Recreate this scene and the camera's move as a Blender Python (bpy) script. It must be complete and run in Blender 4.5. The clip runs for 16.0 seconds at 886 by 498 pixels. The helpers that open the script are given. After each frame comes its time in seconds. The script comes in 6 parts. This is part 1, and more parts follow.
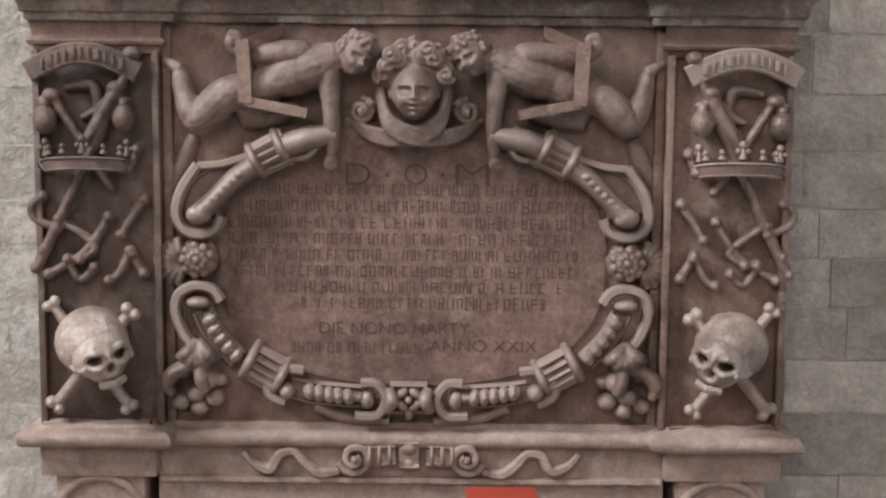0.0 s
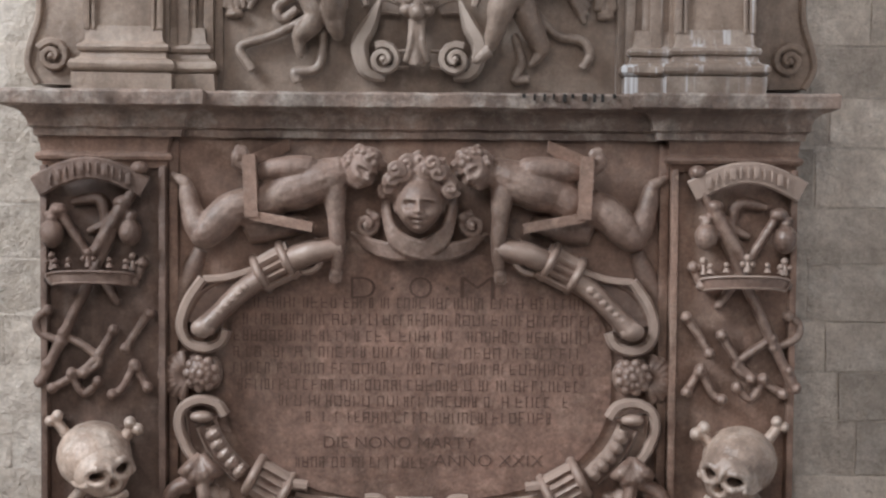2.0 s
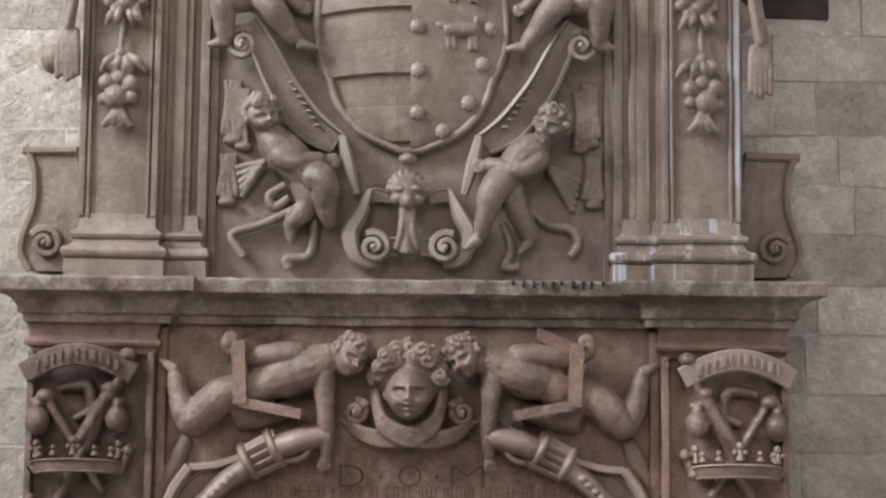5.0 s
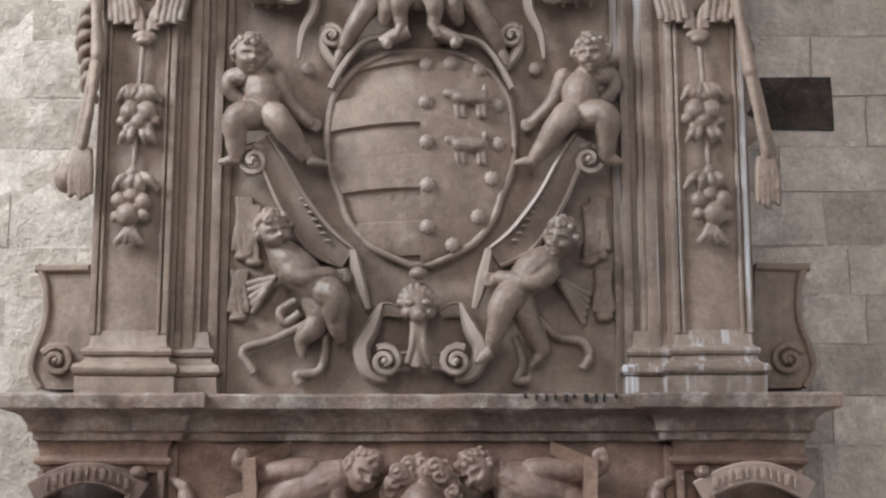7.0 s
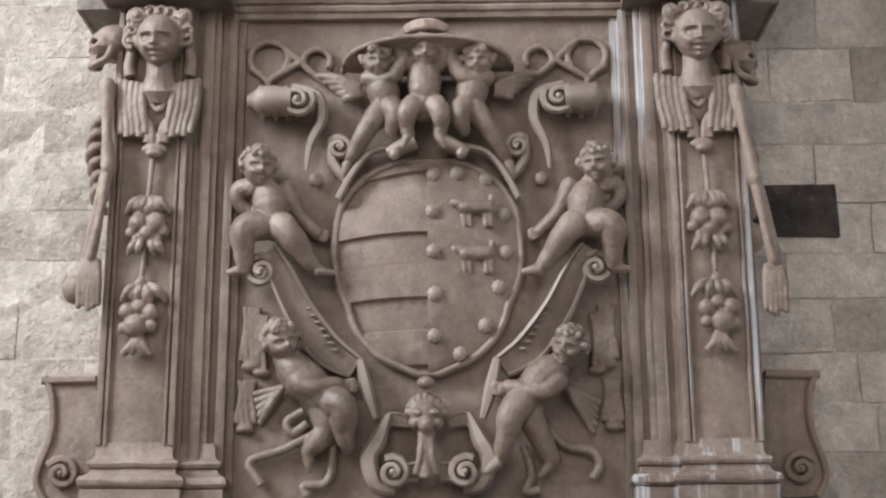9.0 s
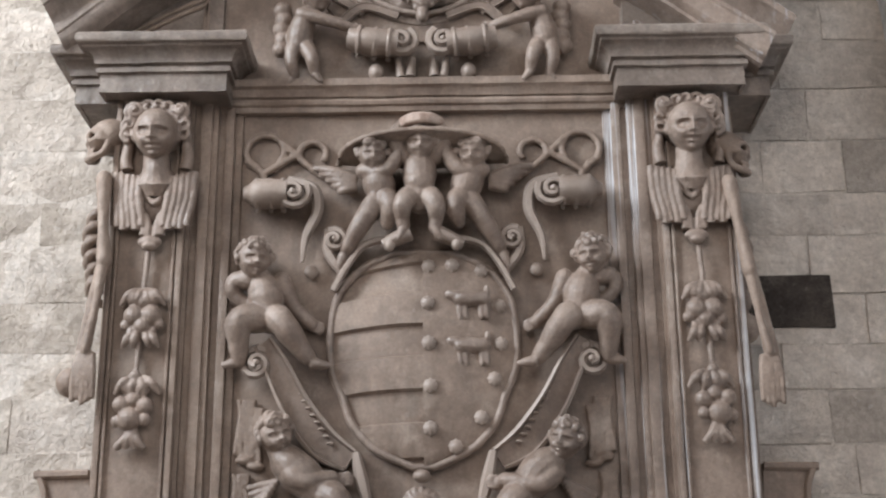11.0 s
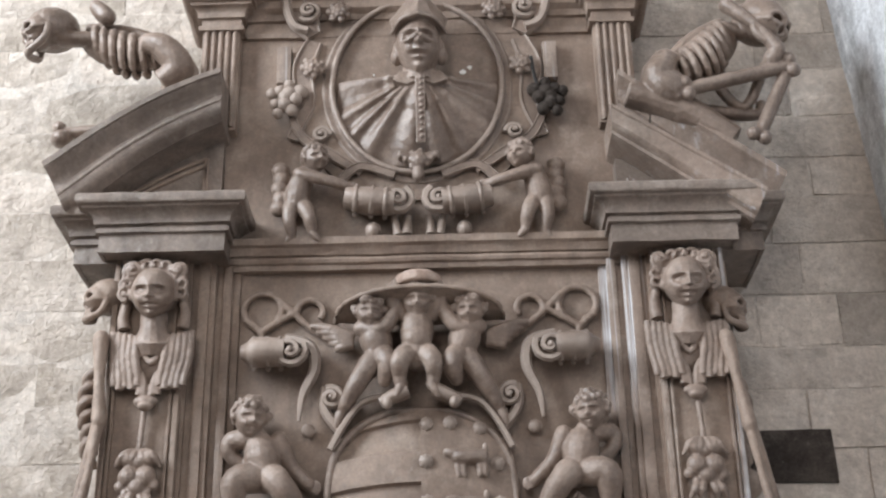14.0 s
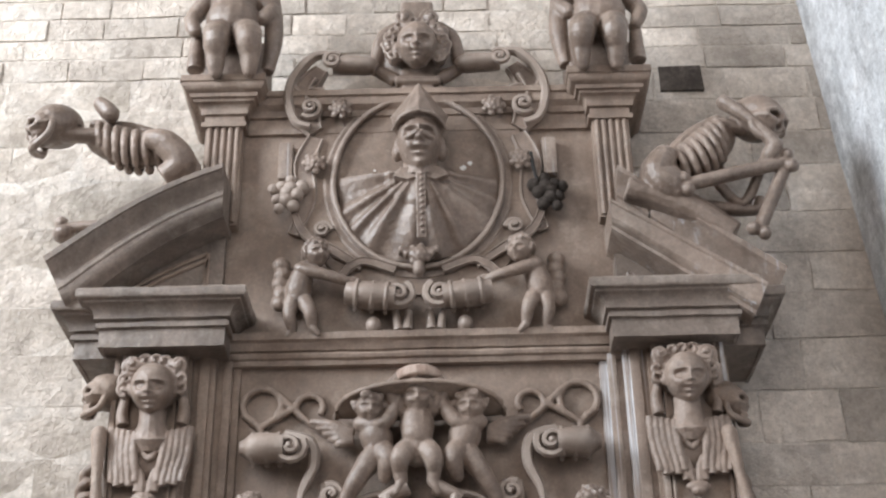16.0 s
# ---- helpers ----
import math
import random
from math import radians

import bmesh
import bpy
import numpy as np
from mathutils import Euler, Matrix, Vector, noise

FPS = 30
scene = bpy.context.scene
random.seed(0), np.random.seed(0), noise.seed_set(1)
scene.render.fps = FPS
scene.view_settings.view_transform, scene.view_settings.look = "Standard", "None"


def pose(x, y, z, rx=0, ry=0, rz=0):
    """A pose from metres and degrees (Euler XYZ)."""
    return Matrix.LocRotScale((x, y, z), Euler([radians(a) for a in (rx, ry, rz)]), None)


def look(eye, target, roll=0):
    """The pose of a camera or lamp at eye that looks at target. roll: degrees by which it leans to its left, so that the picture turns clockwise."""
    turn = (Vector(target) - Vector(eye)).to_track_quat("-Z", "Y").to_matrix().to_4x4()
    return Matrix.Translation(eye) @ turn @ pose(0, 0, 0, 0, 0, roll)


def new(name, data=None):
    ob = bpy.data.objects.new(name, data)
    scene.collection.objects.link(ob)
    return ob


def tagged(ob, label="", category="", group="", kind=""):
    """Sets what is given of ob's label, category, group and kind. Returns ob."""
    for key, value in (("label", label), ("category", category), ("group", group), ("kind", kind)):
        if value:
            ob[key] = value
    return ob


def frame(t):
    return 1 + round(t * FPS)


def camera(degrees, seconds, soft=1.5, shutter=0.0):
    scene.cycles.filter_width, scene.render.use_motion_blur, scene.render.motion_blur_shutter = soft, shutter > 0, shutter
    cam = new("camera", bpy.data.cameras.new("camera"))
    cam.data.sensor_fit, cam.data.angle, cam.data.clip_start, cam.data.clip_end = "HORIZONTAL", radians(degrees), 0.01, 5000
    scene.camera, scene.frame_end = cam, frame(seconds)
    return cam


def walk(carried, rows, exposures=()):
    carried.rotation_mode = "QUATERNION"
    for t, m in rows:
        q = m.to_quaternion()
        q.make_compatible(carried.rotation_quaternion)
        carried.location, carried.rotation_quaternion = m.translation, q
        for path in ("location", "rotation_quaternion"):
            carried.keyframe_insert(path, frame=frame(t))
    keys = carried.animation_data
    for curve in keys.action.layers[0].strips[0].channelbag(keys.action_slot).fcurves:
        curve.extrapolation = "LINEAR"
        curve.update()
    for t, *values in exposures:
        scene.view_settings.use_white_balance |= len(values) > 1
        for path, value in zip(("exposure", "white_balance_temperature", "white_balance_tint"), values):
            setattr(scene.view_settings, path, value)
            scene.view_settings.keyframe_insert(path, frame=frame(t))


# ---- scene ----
cam = camera(36.2, 16.0, soft=2.3)
EYE = 1.6
# seconds, yaw, pitch, roll
ROWS = [
    (0.0, 0.000, -7.327, -0.537),
    (0.5, -0.094, -6.339, -0.604),
    (1.0, -0.168, -5.168, -0.526),
    (1.5, -0.228, -3.955, -0.500),
    (2.0, -0.251, -2.543, -0.445),
    (2.5, -0.194, -1.188, -0.430),
    (3.0, -0.087, 0.284, -0.399),
    (3.5, 0.031, 1.591, -0.471),
    (4.0, 0.141, 2.912, -0.574),
    (6.5, -0.178, 8.874, -0.154),
    (7.0, -0.363, 10.139, 0.062),
    (7.5, -0.506, 11.293, 0.243),
    (8.0, -0.614, 12.515, 0.409),
    (8.5, -0.655, 13.631, 0.414),
    (9.0, -0.664, 14.743, 0.354),
    (11.5, -0.364, 19.744, 0.684),
    (12.0, -0.325, 20.995, 0.792),
    (12.5, -0.275, 22.116, 0.976),
    (13.0, -0.225, 23.236, 1.126),
    (13.5, -0.199, 24.215, 1.212),
    (14.0, -0.188, 25.226, 1.185),
    (14.5, -0.169, 26.152, 1.170),
    (15.0, -0.139, 27.166, 1.116),
    (15.5, -0.124, 28.163, 1.132),
    (16.0, -0.118, 29.231, 1.212),
]
walk(cam, [(t, pose(0, 0, EYE, 90 + pitch, 0, -yaw) @ pose(0, 0, 0, 0, 0, -roll)) for t, yaw, pitch, roll in ROWS])
scene.view_settings.exposure = 0.0

# ---- world and light ----
WALL = 4.22          # face of the church wall
CX = -0.09           # middle of the monument
YP = 4.0             # panel faces
world = bpy.data.worlds.new("sky")
scene.world = world
world.use_nodes = True
sky = world.node_tree.nodes.new("ShaderNodeTexSky")
sky.sky_type, sky.sun_disc, sky.sun_elevation, sky.sun_rotation = "NISHITA", False, radians(40), radians(-70)
world.node_tree.links.new(sky.outputs["Color"], world.node_tree.nodes["Background"].inputs["Color"])
world.node_tree.nodes["Background"].inputs["Strength"].default_value = 0.1


def area_lamp(name, eye, target, w, h, watts, colour):
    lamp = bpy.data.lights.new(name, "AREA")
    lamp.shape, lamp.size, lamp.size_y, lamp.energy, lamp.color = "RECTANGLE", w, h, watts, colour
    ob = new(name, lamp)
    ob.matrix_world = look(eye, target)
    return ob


# out-of-view lamp at the window inferred on the upper left
area_lamp("daylight_side_window", (-5.15, 1.2, 6.1), (1, 2.7, 3.9), 2.4, 3.2, 825, (0.87, 0.935, 1.0))
# added frontal fill in an unseen opening behind the camera
area_lamp("rear_fill_lamp", (-2.2, -5.15, 5.8), (-1.2, 4, 3.4), 3.4, 4.0, 230, (1.0, 0.92, 0.86))


# ---- materials ----
def nodes_of(name):
    m = bpy.data.materials.new(name)
    m.use_nodes = True
    t = m.node_tree
    return m, t, t.nodes["Principled BSDF"]


def stone(name, base, dark, light, scale=1.0, bump=0.5, rough=0.64, island=0.0, stain=0.5, gap=0.55, gloss=0.45, edge_pale=0.0, mott=0.8, pale_run=0.0):
    """Worn stone: broad mottling, fine grain, streaky stains, pits, edges pale from rubbing and painted highlight."""
    m, t, bsdf = nodes_of(name)
    N, L = t.nodes.new, t.links.new
    co = N("ShaderNodeTexCoord")
    info = N("ShaderNodeObjectInfo")
    shift = N("ShaderNodeVectorMath")
    shift.operation = "MULTIPLY_ADD"
    L(info.outputs["Random"], shift.inputs[0])
    shift.inputs[1].default_value = (island * 9, island * 7, island * 5)
    geo = N("ShaderNodeNewGeometry")
    L(geo.outputs["Position"], shift.inputs[2])

    def tex(s, detail, roughness, squash=None):
        n = N("ShaderNodeTexNoise")
        n.inputs["Scale"].default_value, n.inputs["Detail"].default_value, n.inputs["Roughness"].default_value = s, detail, roughness
        if squash:
            mp = N("ShaderNodeMapping")
            mp.inputs["Scale"].default_value = squash
            L(shift.outputs[0], mp.inputs["Vector"])
            L(mp.outputs[0], n.inputs["Vector"])
        else:
            L(shift.outputs[0], n.inputs["Vector"])
        return n.outputs["Fac"]

    def ramp(fac, a, b):
        r = N("ShaderNodeMapRange")
        r.inputs["From Min"].default_value, r.inputs["From Max"].default_value = a, b
        L(fac, r.inputs["Value"])
        return r.outputs["Result"]

    def mix(fac, a, b, kind="MIX"):
        n = N("ShaderNodeMix")
        n.data_type, n.blend_type = "RGBA", kind
        for sock, v in ((n.inputs[0], fac), (n.inputs[6], a), (n.inputs[7], b)):
            if isinstance(v, bpy.types.NodeSocket):
                L(v, sock)
            elif isinstance(v, (int, float)):
                sock.default_value = v
            else:
                sock.default_value = (*v, 1)
        return n.outputs[2]

    def times(a, k):
        n = N("ShaderNodeMath")
        n.operation = "MULTIPLY"
        L(a, n.inputs[0])
        n.inputs[1].default_value = k
        return n.outputs[0]

    broad = ramp(tex(3.2 * scale, 7, 0.62), 0.40, 0.62)
    c = mix(broad, dark, base)
    c = mix(times(ramp(tex(8 * scale, 9, 0.7), 0.50, 0.68), gap), c, light)
    blot = ramp(tex(24 * scale, 8, 0.7), 0.35, 0.66)
    c = mix(mott, c, mix(blot, (0.70, 0.67, 0.65), (1.34, 1.32, 1.30)), "MULTIPLY")
    streak = ramp(tex(3.0 * scale, 7, 0.65, (3.0, 3.0, 0.8)), 0.50, 0.68)
    c = mix(times(streak, stain), c, tuple(v * 0.5 for v in dark))
    grain = tex(90 * scale, 4, 0.7)
    c = mix(mott, c, mix(ramp(grain, 0.3, 0.7), (0.70, 0.69, 0.68), (1.28, 1.27, 1.26)), "MULTIPLY")
    spots = ramp(tex(46 * scale, 3, 0.5), 0.66, 0.74)
    c = mix(times(spots, 0.55 * gap), c, light)
    if island:
        tone = N("ShaderNodeMapRange")
        tone.inputs["To Min"].default_value, tone.inputs["To Max"].default_value = 1 - 0.22 * island, 1 + 0.16 * island
        L(info.outputs["Random"], tone.inputs["Value"])
        comb = N("ShaderNodeCombineColor")
        for i in range(3):
            L(tone.outputs["Result"], comb.inputs[i])
        c = mix(1.0, c, comb.outputs[0], "MULTIPLY")
    if pale_run:
        # thin pale vertical streaks, broken up by a broad mask
        run = ramp(tex(1.0, 4, 0.6, (38, 38, 0.7)), 0.55, 0.66)
        n = N("ShaderNodeMath")
        n.operation = "MULTIPLY"
        L(run, n.inputs[0])
        L(ramp(tex(2.2, 3, 0.5), 0.42, 0.58), n.inputs[1])
        c = mix(times(n.outputs[0], pale_run), c, (0.60, 0.61, 0.64))
    # convex edges tinted paler: rubbed stone plus highlights put into the colour
    if edge_pale:
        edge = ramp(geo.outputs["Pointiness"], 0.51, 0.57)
        c = mix(times(edge, edge_pale), c, light)
    L(c, bsdf.inputs["Base Color"])
    bsdf.inputs["Specular IOR Level"].default_value = gloss
    rr = N("ShaderNodeMapRange")
    rr.inputs["To Min"].default_value, rr.inputs["To Max"].default_value = rough - 0.12, min(1, rough + 0.1)
    L(broad, rr.inputs["Value"])
    L(rr.outputs["Result"], bsdf.inputs["Roughness"])
    pits = tex(38 * scale, 6, 0.75)
    b1 = N("ShaderNodeBump")
    b1.inputs["Strength"].default_value, b1.inputs["Distance"].default_value = bump, 0.022 / scale
    L(pits, b1.inputs["Height"])
    b2 = N("ShaderNodeBump")
    b2.inputs["Strength"].default_value, b2.inputs["Distance"].default_value = bump * 0.7, 0.035 / scale
    L(tex(9 * scale, 5, 0.6), b2.inputs["Height"])
    L(b1.outputs[0], b2.inputs["Normal"])
    L(b2.outputs[0], bsdf.inputs["Normal"])
    return m


def plain(name, colour, rough=0.6, metal=0.0, var=0.25, scale=20):
    m, t, bsdf = nodes_of(name)
    n = t.nodes.new("ShaderNodeTexNoise")
    n.inputs["Scale"].default_value, n.inputs["Detail"].default_value = scale, 6
    r = t.nodes.new("ShaderNodeMix")
    r.data_type = "RGBA"
    r.inputs[6].default_value = (*[v * (1 - var) for v in colour], 1)
    r.inputs[7].default_value = (*[min(1, v * (1 + var)) for v in colour], 1)
    t.links.new(n.outputs["Fac"], r.inputs[0])
    t.links.new(r.outputs[2], bsdf.inputs["Base Color"])
    bsdf.inputs["Roughness"].default_value, bsdf.inputs["Metallic"].default_value = rough, metal
    bp = t.nodes.new("ShaderNodeBump")
    bp.inputs["Strength"].default_value, bp.inputs["Distance"].default_value = 0.3, 0.003
    t.links.new(n.outputs["Fac"], bp.inputs["Height"])
    t.links.new(bp.outputs[0], bsdf.inputs["Normal"])
    return m


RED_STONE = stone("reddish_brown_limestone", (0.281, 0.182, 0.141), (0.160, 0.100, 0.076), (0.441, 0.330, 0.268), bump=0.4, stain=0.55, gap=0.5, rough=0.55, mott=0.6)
# darker than RED_STONE: the left pilaster, its fillets and trophy
DARK_RED = stone("dark_brown_limestone", (0.175, 0.115, 0.092), (0.10, 0.064, 0.05), (0.31, 0.23, 0.19), bump=0.4, stain=0.6, gap=0.5, rough=0.5, mott=0.6)
TABLET = stone("red_marble_tablet", (0.24, 0.148, 0.116), (0.165, 0.101, 0.078), (0.36, 0.25, 0.20), bump=0.3, rough=0.6, mott=0.8)
GREY_STONE = stone("grey_brown_limestone", (0.279, 0.211, 0.169), (0.192, 0.141, 0.111), (0.399, 0.334, 0.283), bump=0.28, stain=0.4, gap=0.45, rough=0.55, mott=0.42)
# darker than GREY_STONE: entablature blocks, left rake, tympana
DARK_GREY = stone("dark_grey_limestone", (0.225, 0.18, 0.152), (0.14, 0.11, 0.091), (0.37, 0.33, 0.295), bump=0.32, stain=0.5, gap=0.5, rough=0.55, mott=0.5)
STREAKED = stone("pale_streaked_limestone", (0.284, 0.218, 0.179), (0.187, 0.141, 0.114), (0.439, 0.385, 0.338), bump=0.28, stain=0.4, gap=0.45, rough=0.5, mott=0.42, pale_run=0.9)
PALE_STONE = stone("rubbed_pale_stone", (0.437, 0.317, 0.259), (0.288, 0.202, 0.162), (0.539, 0.451, 0.391), bump=0.35, stain=0.35, mott=0.5)
CORNICE_STONE = stone("dusty_dark_cornice_stone", (0.275, 0.202, 0.168), (0.15, 0.109, 0.09), (0.48, 0.435, 0.395), stain=0.7, gap=0.75, bump=0.5, rough=0.55, mott=0.7)
FIGURE = stone("carved_grey_stone", (0.244, 0.183, 0.148), (0.157, 0.116, 0.093), (0.413, 0.344, 0.298), bump=0.22, stain=0.4, gap=0.4, edge_pale=0.5, rough=0.47, gloss=0.5, mott=0.4)
FIGURE_RED = stone("carved_brown_stone", (0.221, 0.149, 0.121), (0.134, 0.088, 0.069), (0.422, 0.330, 0.280), bump=0.25, stain=0.45, gap=0.45, edge_pale=0.5, rough=0.45, gloss=0.5, mott=0.55)
STRAP_RED = stone("polished_brown_strapwork", (0.213, 0.138, 0.108), (0.126, 0.080, 0.063), (0.470, 0.366, 0.309), bump=0.22, stain=0.45, gap=0.45, edge_pale=0.5, rough=0.4, gloss=0.55, mott=0.5)
BONE = stone("pale_carved_stone", (0.43, 0.325, 0.265), (0.22, 0.16, 0.13), (0.68, 0.60, 0.54), bump=0.2, stain=0.45, edge_pale=0.4, rough=0.42, gloss=0.6, mott=0.6)
LIMEWASH = stone("flaking_limewashed_stone", (0.561, 0.501, 0.447), (0.399, 0.351, 0.303), (0.680, 0.630, 0.582), scale=0.45, bump=0.55, island=0.3, stain=0.15, rough=0.9, gloss=0.15, mott=0.55)
ASHLAR = stone("weathered_limestone_ashlar", (0.60, 0.535, 0.475), (0.48, 0.425, 0.375), (0.74, 0.69, 0.64), scale=0.6, bump=0.6, island=1.0, stain=0.12, rough=0.9, gloss=0.15, mott=0.5)
MORTAR = stone("sandy_mortar", (0.60, 0.54, 0.48), (0.50, 0.45, 0.40), (0.72, 0.67, 0.62), bump=0.6, stain=0.2, mott=0.5)
# dark tone for the added enclosure, so that it bounces little light
UNSEEN_WALL = stone("dim_unseen_wall_stone", (0.24, 0.215, 0.19), (0.17, 0.15, 0.13), (0.32, 0.29, 0.26), scale=0.5, rough=0.9, gloss=0.15)
PLASTER = stone("blotched_lime_plaster", (0.70, 0.72, 0.75), (0.55, 0.565, 0.585), (0.82, 0.83, 0.85), scale=0.9, bump=0.8, stain=0.5, gap=0.8, rough=0.9, gloss=0.15, mott=0.6)
FLOORSTONE = stone("grey_paving_stone", (0.30, 0.28, 0.26), (0.22, 0.20, 0.19), (0.4, 0.38, 0.36), scale=0.5, island=0.6)
DARK_INK = plain("dark_engraving", (0.105, 0.063, 0.049), 0.9)
RED_PAINT = plain("red_painted_wood", (0.42, 0.055, 0.03), 0.5)
VOID = stone("blackish_stone", (0.085, 0.072, 0.063), (0.045, 0.038, 0.034), (0.19, 0.165, 0.15), rough=0.95, gloss=0.1)
WHITE_TAG = plain("white_tag", (0.75, 0.73, 0.7), 0.7, var=0.1)
IRON = plain("dark_iron", (0.03, 0.028, 0.027), 0.6, 0.6)


# ---- building helpers ----
def mesh_of(name, bm, material, smooth=None):
    bmesh.ops.recalc_face_normals(bm, faces=bm.faces)
    me = bpy.data.meshes.new(name)
    if smooth:
        for f in bm.faces:
            f.smooth = True
        for e in bm.edges:
            if len(e.link_faces) == 2 and e.calc_face_angle(0) > radians(smooth):
                e.smooth = False
    bm.to_mesh(me)
    bm.free()
    me.materials.append(material)
    return me


def thing(name, label, category, group="", kind="", at=(0, 0, 0)):
    ob = tagged(new(name), label, category, group, kind)
    ob.location = at
    return ob


def part(name, bm, material, parent, label="", smooth=35):
    ob = new(name, mesh_of(name, bm, material, smooth))
    if parent:
        ob.parent = parent
        ob.matrix_parent_inverse = Matrix.Translation(-parent.location) if parent.type == "EMPTY" else Matrix()
    return tagged(ob, label)


def rough_up(bm, amount=0.003, scale=14.0):
    for v in bm.verts:
        v.co += noise.noise_vector(v.co * scale) * amount + noise.noise_vector(v.co * scale * 3.3) * amount * 0.5


def box(bm, x0, x1, y0, y1, z0, z1, bev=0.004):
    r = bmesh.ops.create_cube(bm, size=1)
    bmesh.ops.transform(bm, verts=r["verts"], matrix=Matrix.Translation(((x0 + x1) / 2, (y0 + y1) / 2, (z0 + z1) / 2)) @ Matrix.Diagonal((x1 - x0, y1 - y0, z1 - z0, 1)))
    if bev:
        edges = {e for v in r["verts"] for e in v.link_edges}
        bmesh.ops.bevel(bm, geom=list(edges), offset=bev, segments=2, affect="EDGES", profile=0.6)


def moulding(bm, profile, path, step=0.04, wear=0.0025):
    """A run of moulding: profile of (out, z), swept along a plan path from left to right with mitred corners."""
    pts = []
    for (ax, ay), (bx, by) in zip(path, path[1:]):
        n = max(1, int(math.hypot(bx - ax, by - ay) / step))
        pts += [(ax + (bx - ax) * i / n, ay + (by - ay) * i / n) for i in range(n)]
    pts.append(path[-1])
    rings = []
    for i, p in enumerate(pts):
        ns = []
        for a, b in ((i - 1, i), (i, i + 1)):
            if 0 <= a and b < len(pts):
                d = Vector((pts[b][0] - pts[a][0], pts[b][1] - pts[a][1])).normalized()
                ns.append(Vector((d.y, -d.x)))
        n1, n2 = ns[0], ns[-1]
        m = (n1 + n2) / (1 + n1.dot(n2))
        rings.append([bm.verts.new((p[0] + m.x * o, p[1] + m.y * o, z)) for o, z in profile])
    k = len(profile)
    for r, s in zip(rings, rings[1:]):
        for j in range(k - 1):
            bm.faces.new((r[j], r[j + 1], s[j + 1], s[j]))
        bm.faces.new((r[k - 1], r[0], s[0], s[k - 1]))
    bm.faces.new(rings[0])
    bm.faces.new(rings[-1][::-1])
    if wear:
        for r in rings:
            for v in r:
                v.co += noise.noise_vector(v.co * 7) * wear * 0.6 + noise.noise_vector(v.co * 40) * wear


def arc(c, r, a0, a1, n=5):
    """Points of (out, z) along a quarter or half round of a moulding."""
    return [(c[0] + r * math.cos(radians(a0 + (a1 - a0) * i / n)), c[1] + r * math.sin(radians(a0 + (a1 - a0) * i / n))) for i in range(n + 1)]


def spline(pts, n=6):
    """A smooth line through control points (tuples of any length)."""
    P = [Vector(p) for p in pts]
    out = []
    for i in range(len(P) - 1):
        a, b, c, d = P[max(i - 1, 0)], P[i], P[i + 1], P[min(i + 2, len(P) - 1)]
        for k in range(n):
            t = k / n
            out.append(0.5 * ((2 * b) + (c - a) * t + (2 * a - 5 * b + 4 * c - d) * t * t + (3 * b - a - 3 * c + d) * t ** 3))
    return out + [P[-1]]


def sweep(bm, line, section, closed=False):
    """line of (x, y, z, size); section of (side, out), out pointing to the room."""
    rings = []
    n = len(line)
    for i, p in enumerate(line):
        a = line[(i - 1) % n] if closed else line[max(i - 1, 0)]
        b = line[(i + 1) % n] if closed else line[min(i + 1, n - 1)]
        d = Vector((b[0] - a[0], b[1] - a[1], b[2] - a[2]))
        d = d.normalized() if d.length > 1e-9 else Vector((1, 0, 0))
        ref = Vector((0, -1, 0)) if abs(d.y) < 0.92 else Vector((0, 0, 1))
        side = d.cross(ref).normalized()
        out = side.cross(d).normalized()
        c = Vector(p[:3])
        rings.append([bm.verts.new(c + side * s * p[3] + out * o * p[3]) for s, o in section])
    k = len(section)
    pairs = list(zip(rings, rings[1:])) + ([(rings[-1], rings[0])] if closed else [])
    for r, s in pairs:
        for j in range(k):
            bm.faces.new((r[j], r[(j + 1) % k], s[(j + 1) % k], s[j]))
    if not closed:
        bm.faces.new(rings[0])
        bm.faces.new(rings[-1][::-1])


ROUND = [(math.cos(2 * math.pi * i / 16), math.sin(2 * math.pi * i / 16)) for i in range(16)]
BAND = [(-1, -0.3), (-1, 0.25), (-0.82, 0.42), (-0.62, 0.25), (0.62, 0.25), (0.82, 0.42), (1, 0.25), (1, -0.3)]
LIP = [(-1, -0.6), (-1, 0.5), (-0.5, 1.0), (0.5, 1.0), (1, 0.5), (1, -0.6)]


SWELL = [1.0]


def tube(bm, pts, n=6, section=ROUND):
    """A tapering tube through control points (x, y, z, radius)."""
    sweep(bm, [(v[0], v[1], v[2], v[3] * SWELL[0]) for v in spline(pts, max(n, 5) if len(pts) > 2 else n)], section)


def ball(bm, c, r, turn=None, seg=14):
    r = (r, r, r) if isinstance(r, (int, float)) else r
    g = bmesh.ops.create_uvsphere(bm, u_segments=seg, v_segments=max(6, seg * 2 // 3), radius=1)
    m = Matrix.Translation(c) @ (turn or Matrix()) @ Matrix.Diagonal((*r, 1))
    bmesh.ops.transform(bm, verts=g["verts"], matrix=m)


def spiral(c, y, r, turns, start, hand=1, thick=0.01, rise=0.02, n=12):
    """Line of a volute that winds in from radius r to its eye, rising towards the room."""
    out = []
    for i in range(int(turns * n) + 1):
        k = i / (turns * n)
        a = radians(start) + hand * 2 * math.pi * turns * k
        q = r * (1 - 0.82 * k)
        out.append((c[0] + q * math.cos(a), y - rise * k, c[1] + q * math.sin(a), thick * (1 - 0.4 * k)))
    return out


WEAR = bpy.data.textures.new("wear", "CLOUDS")
WEAR.noise_scale, WEAR.noise_depth = 0.02, 3


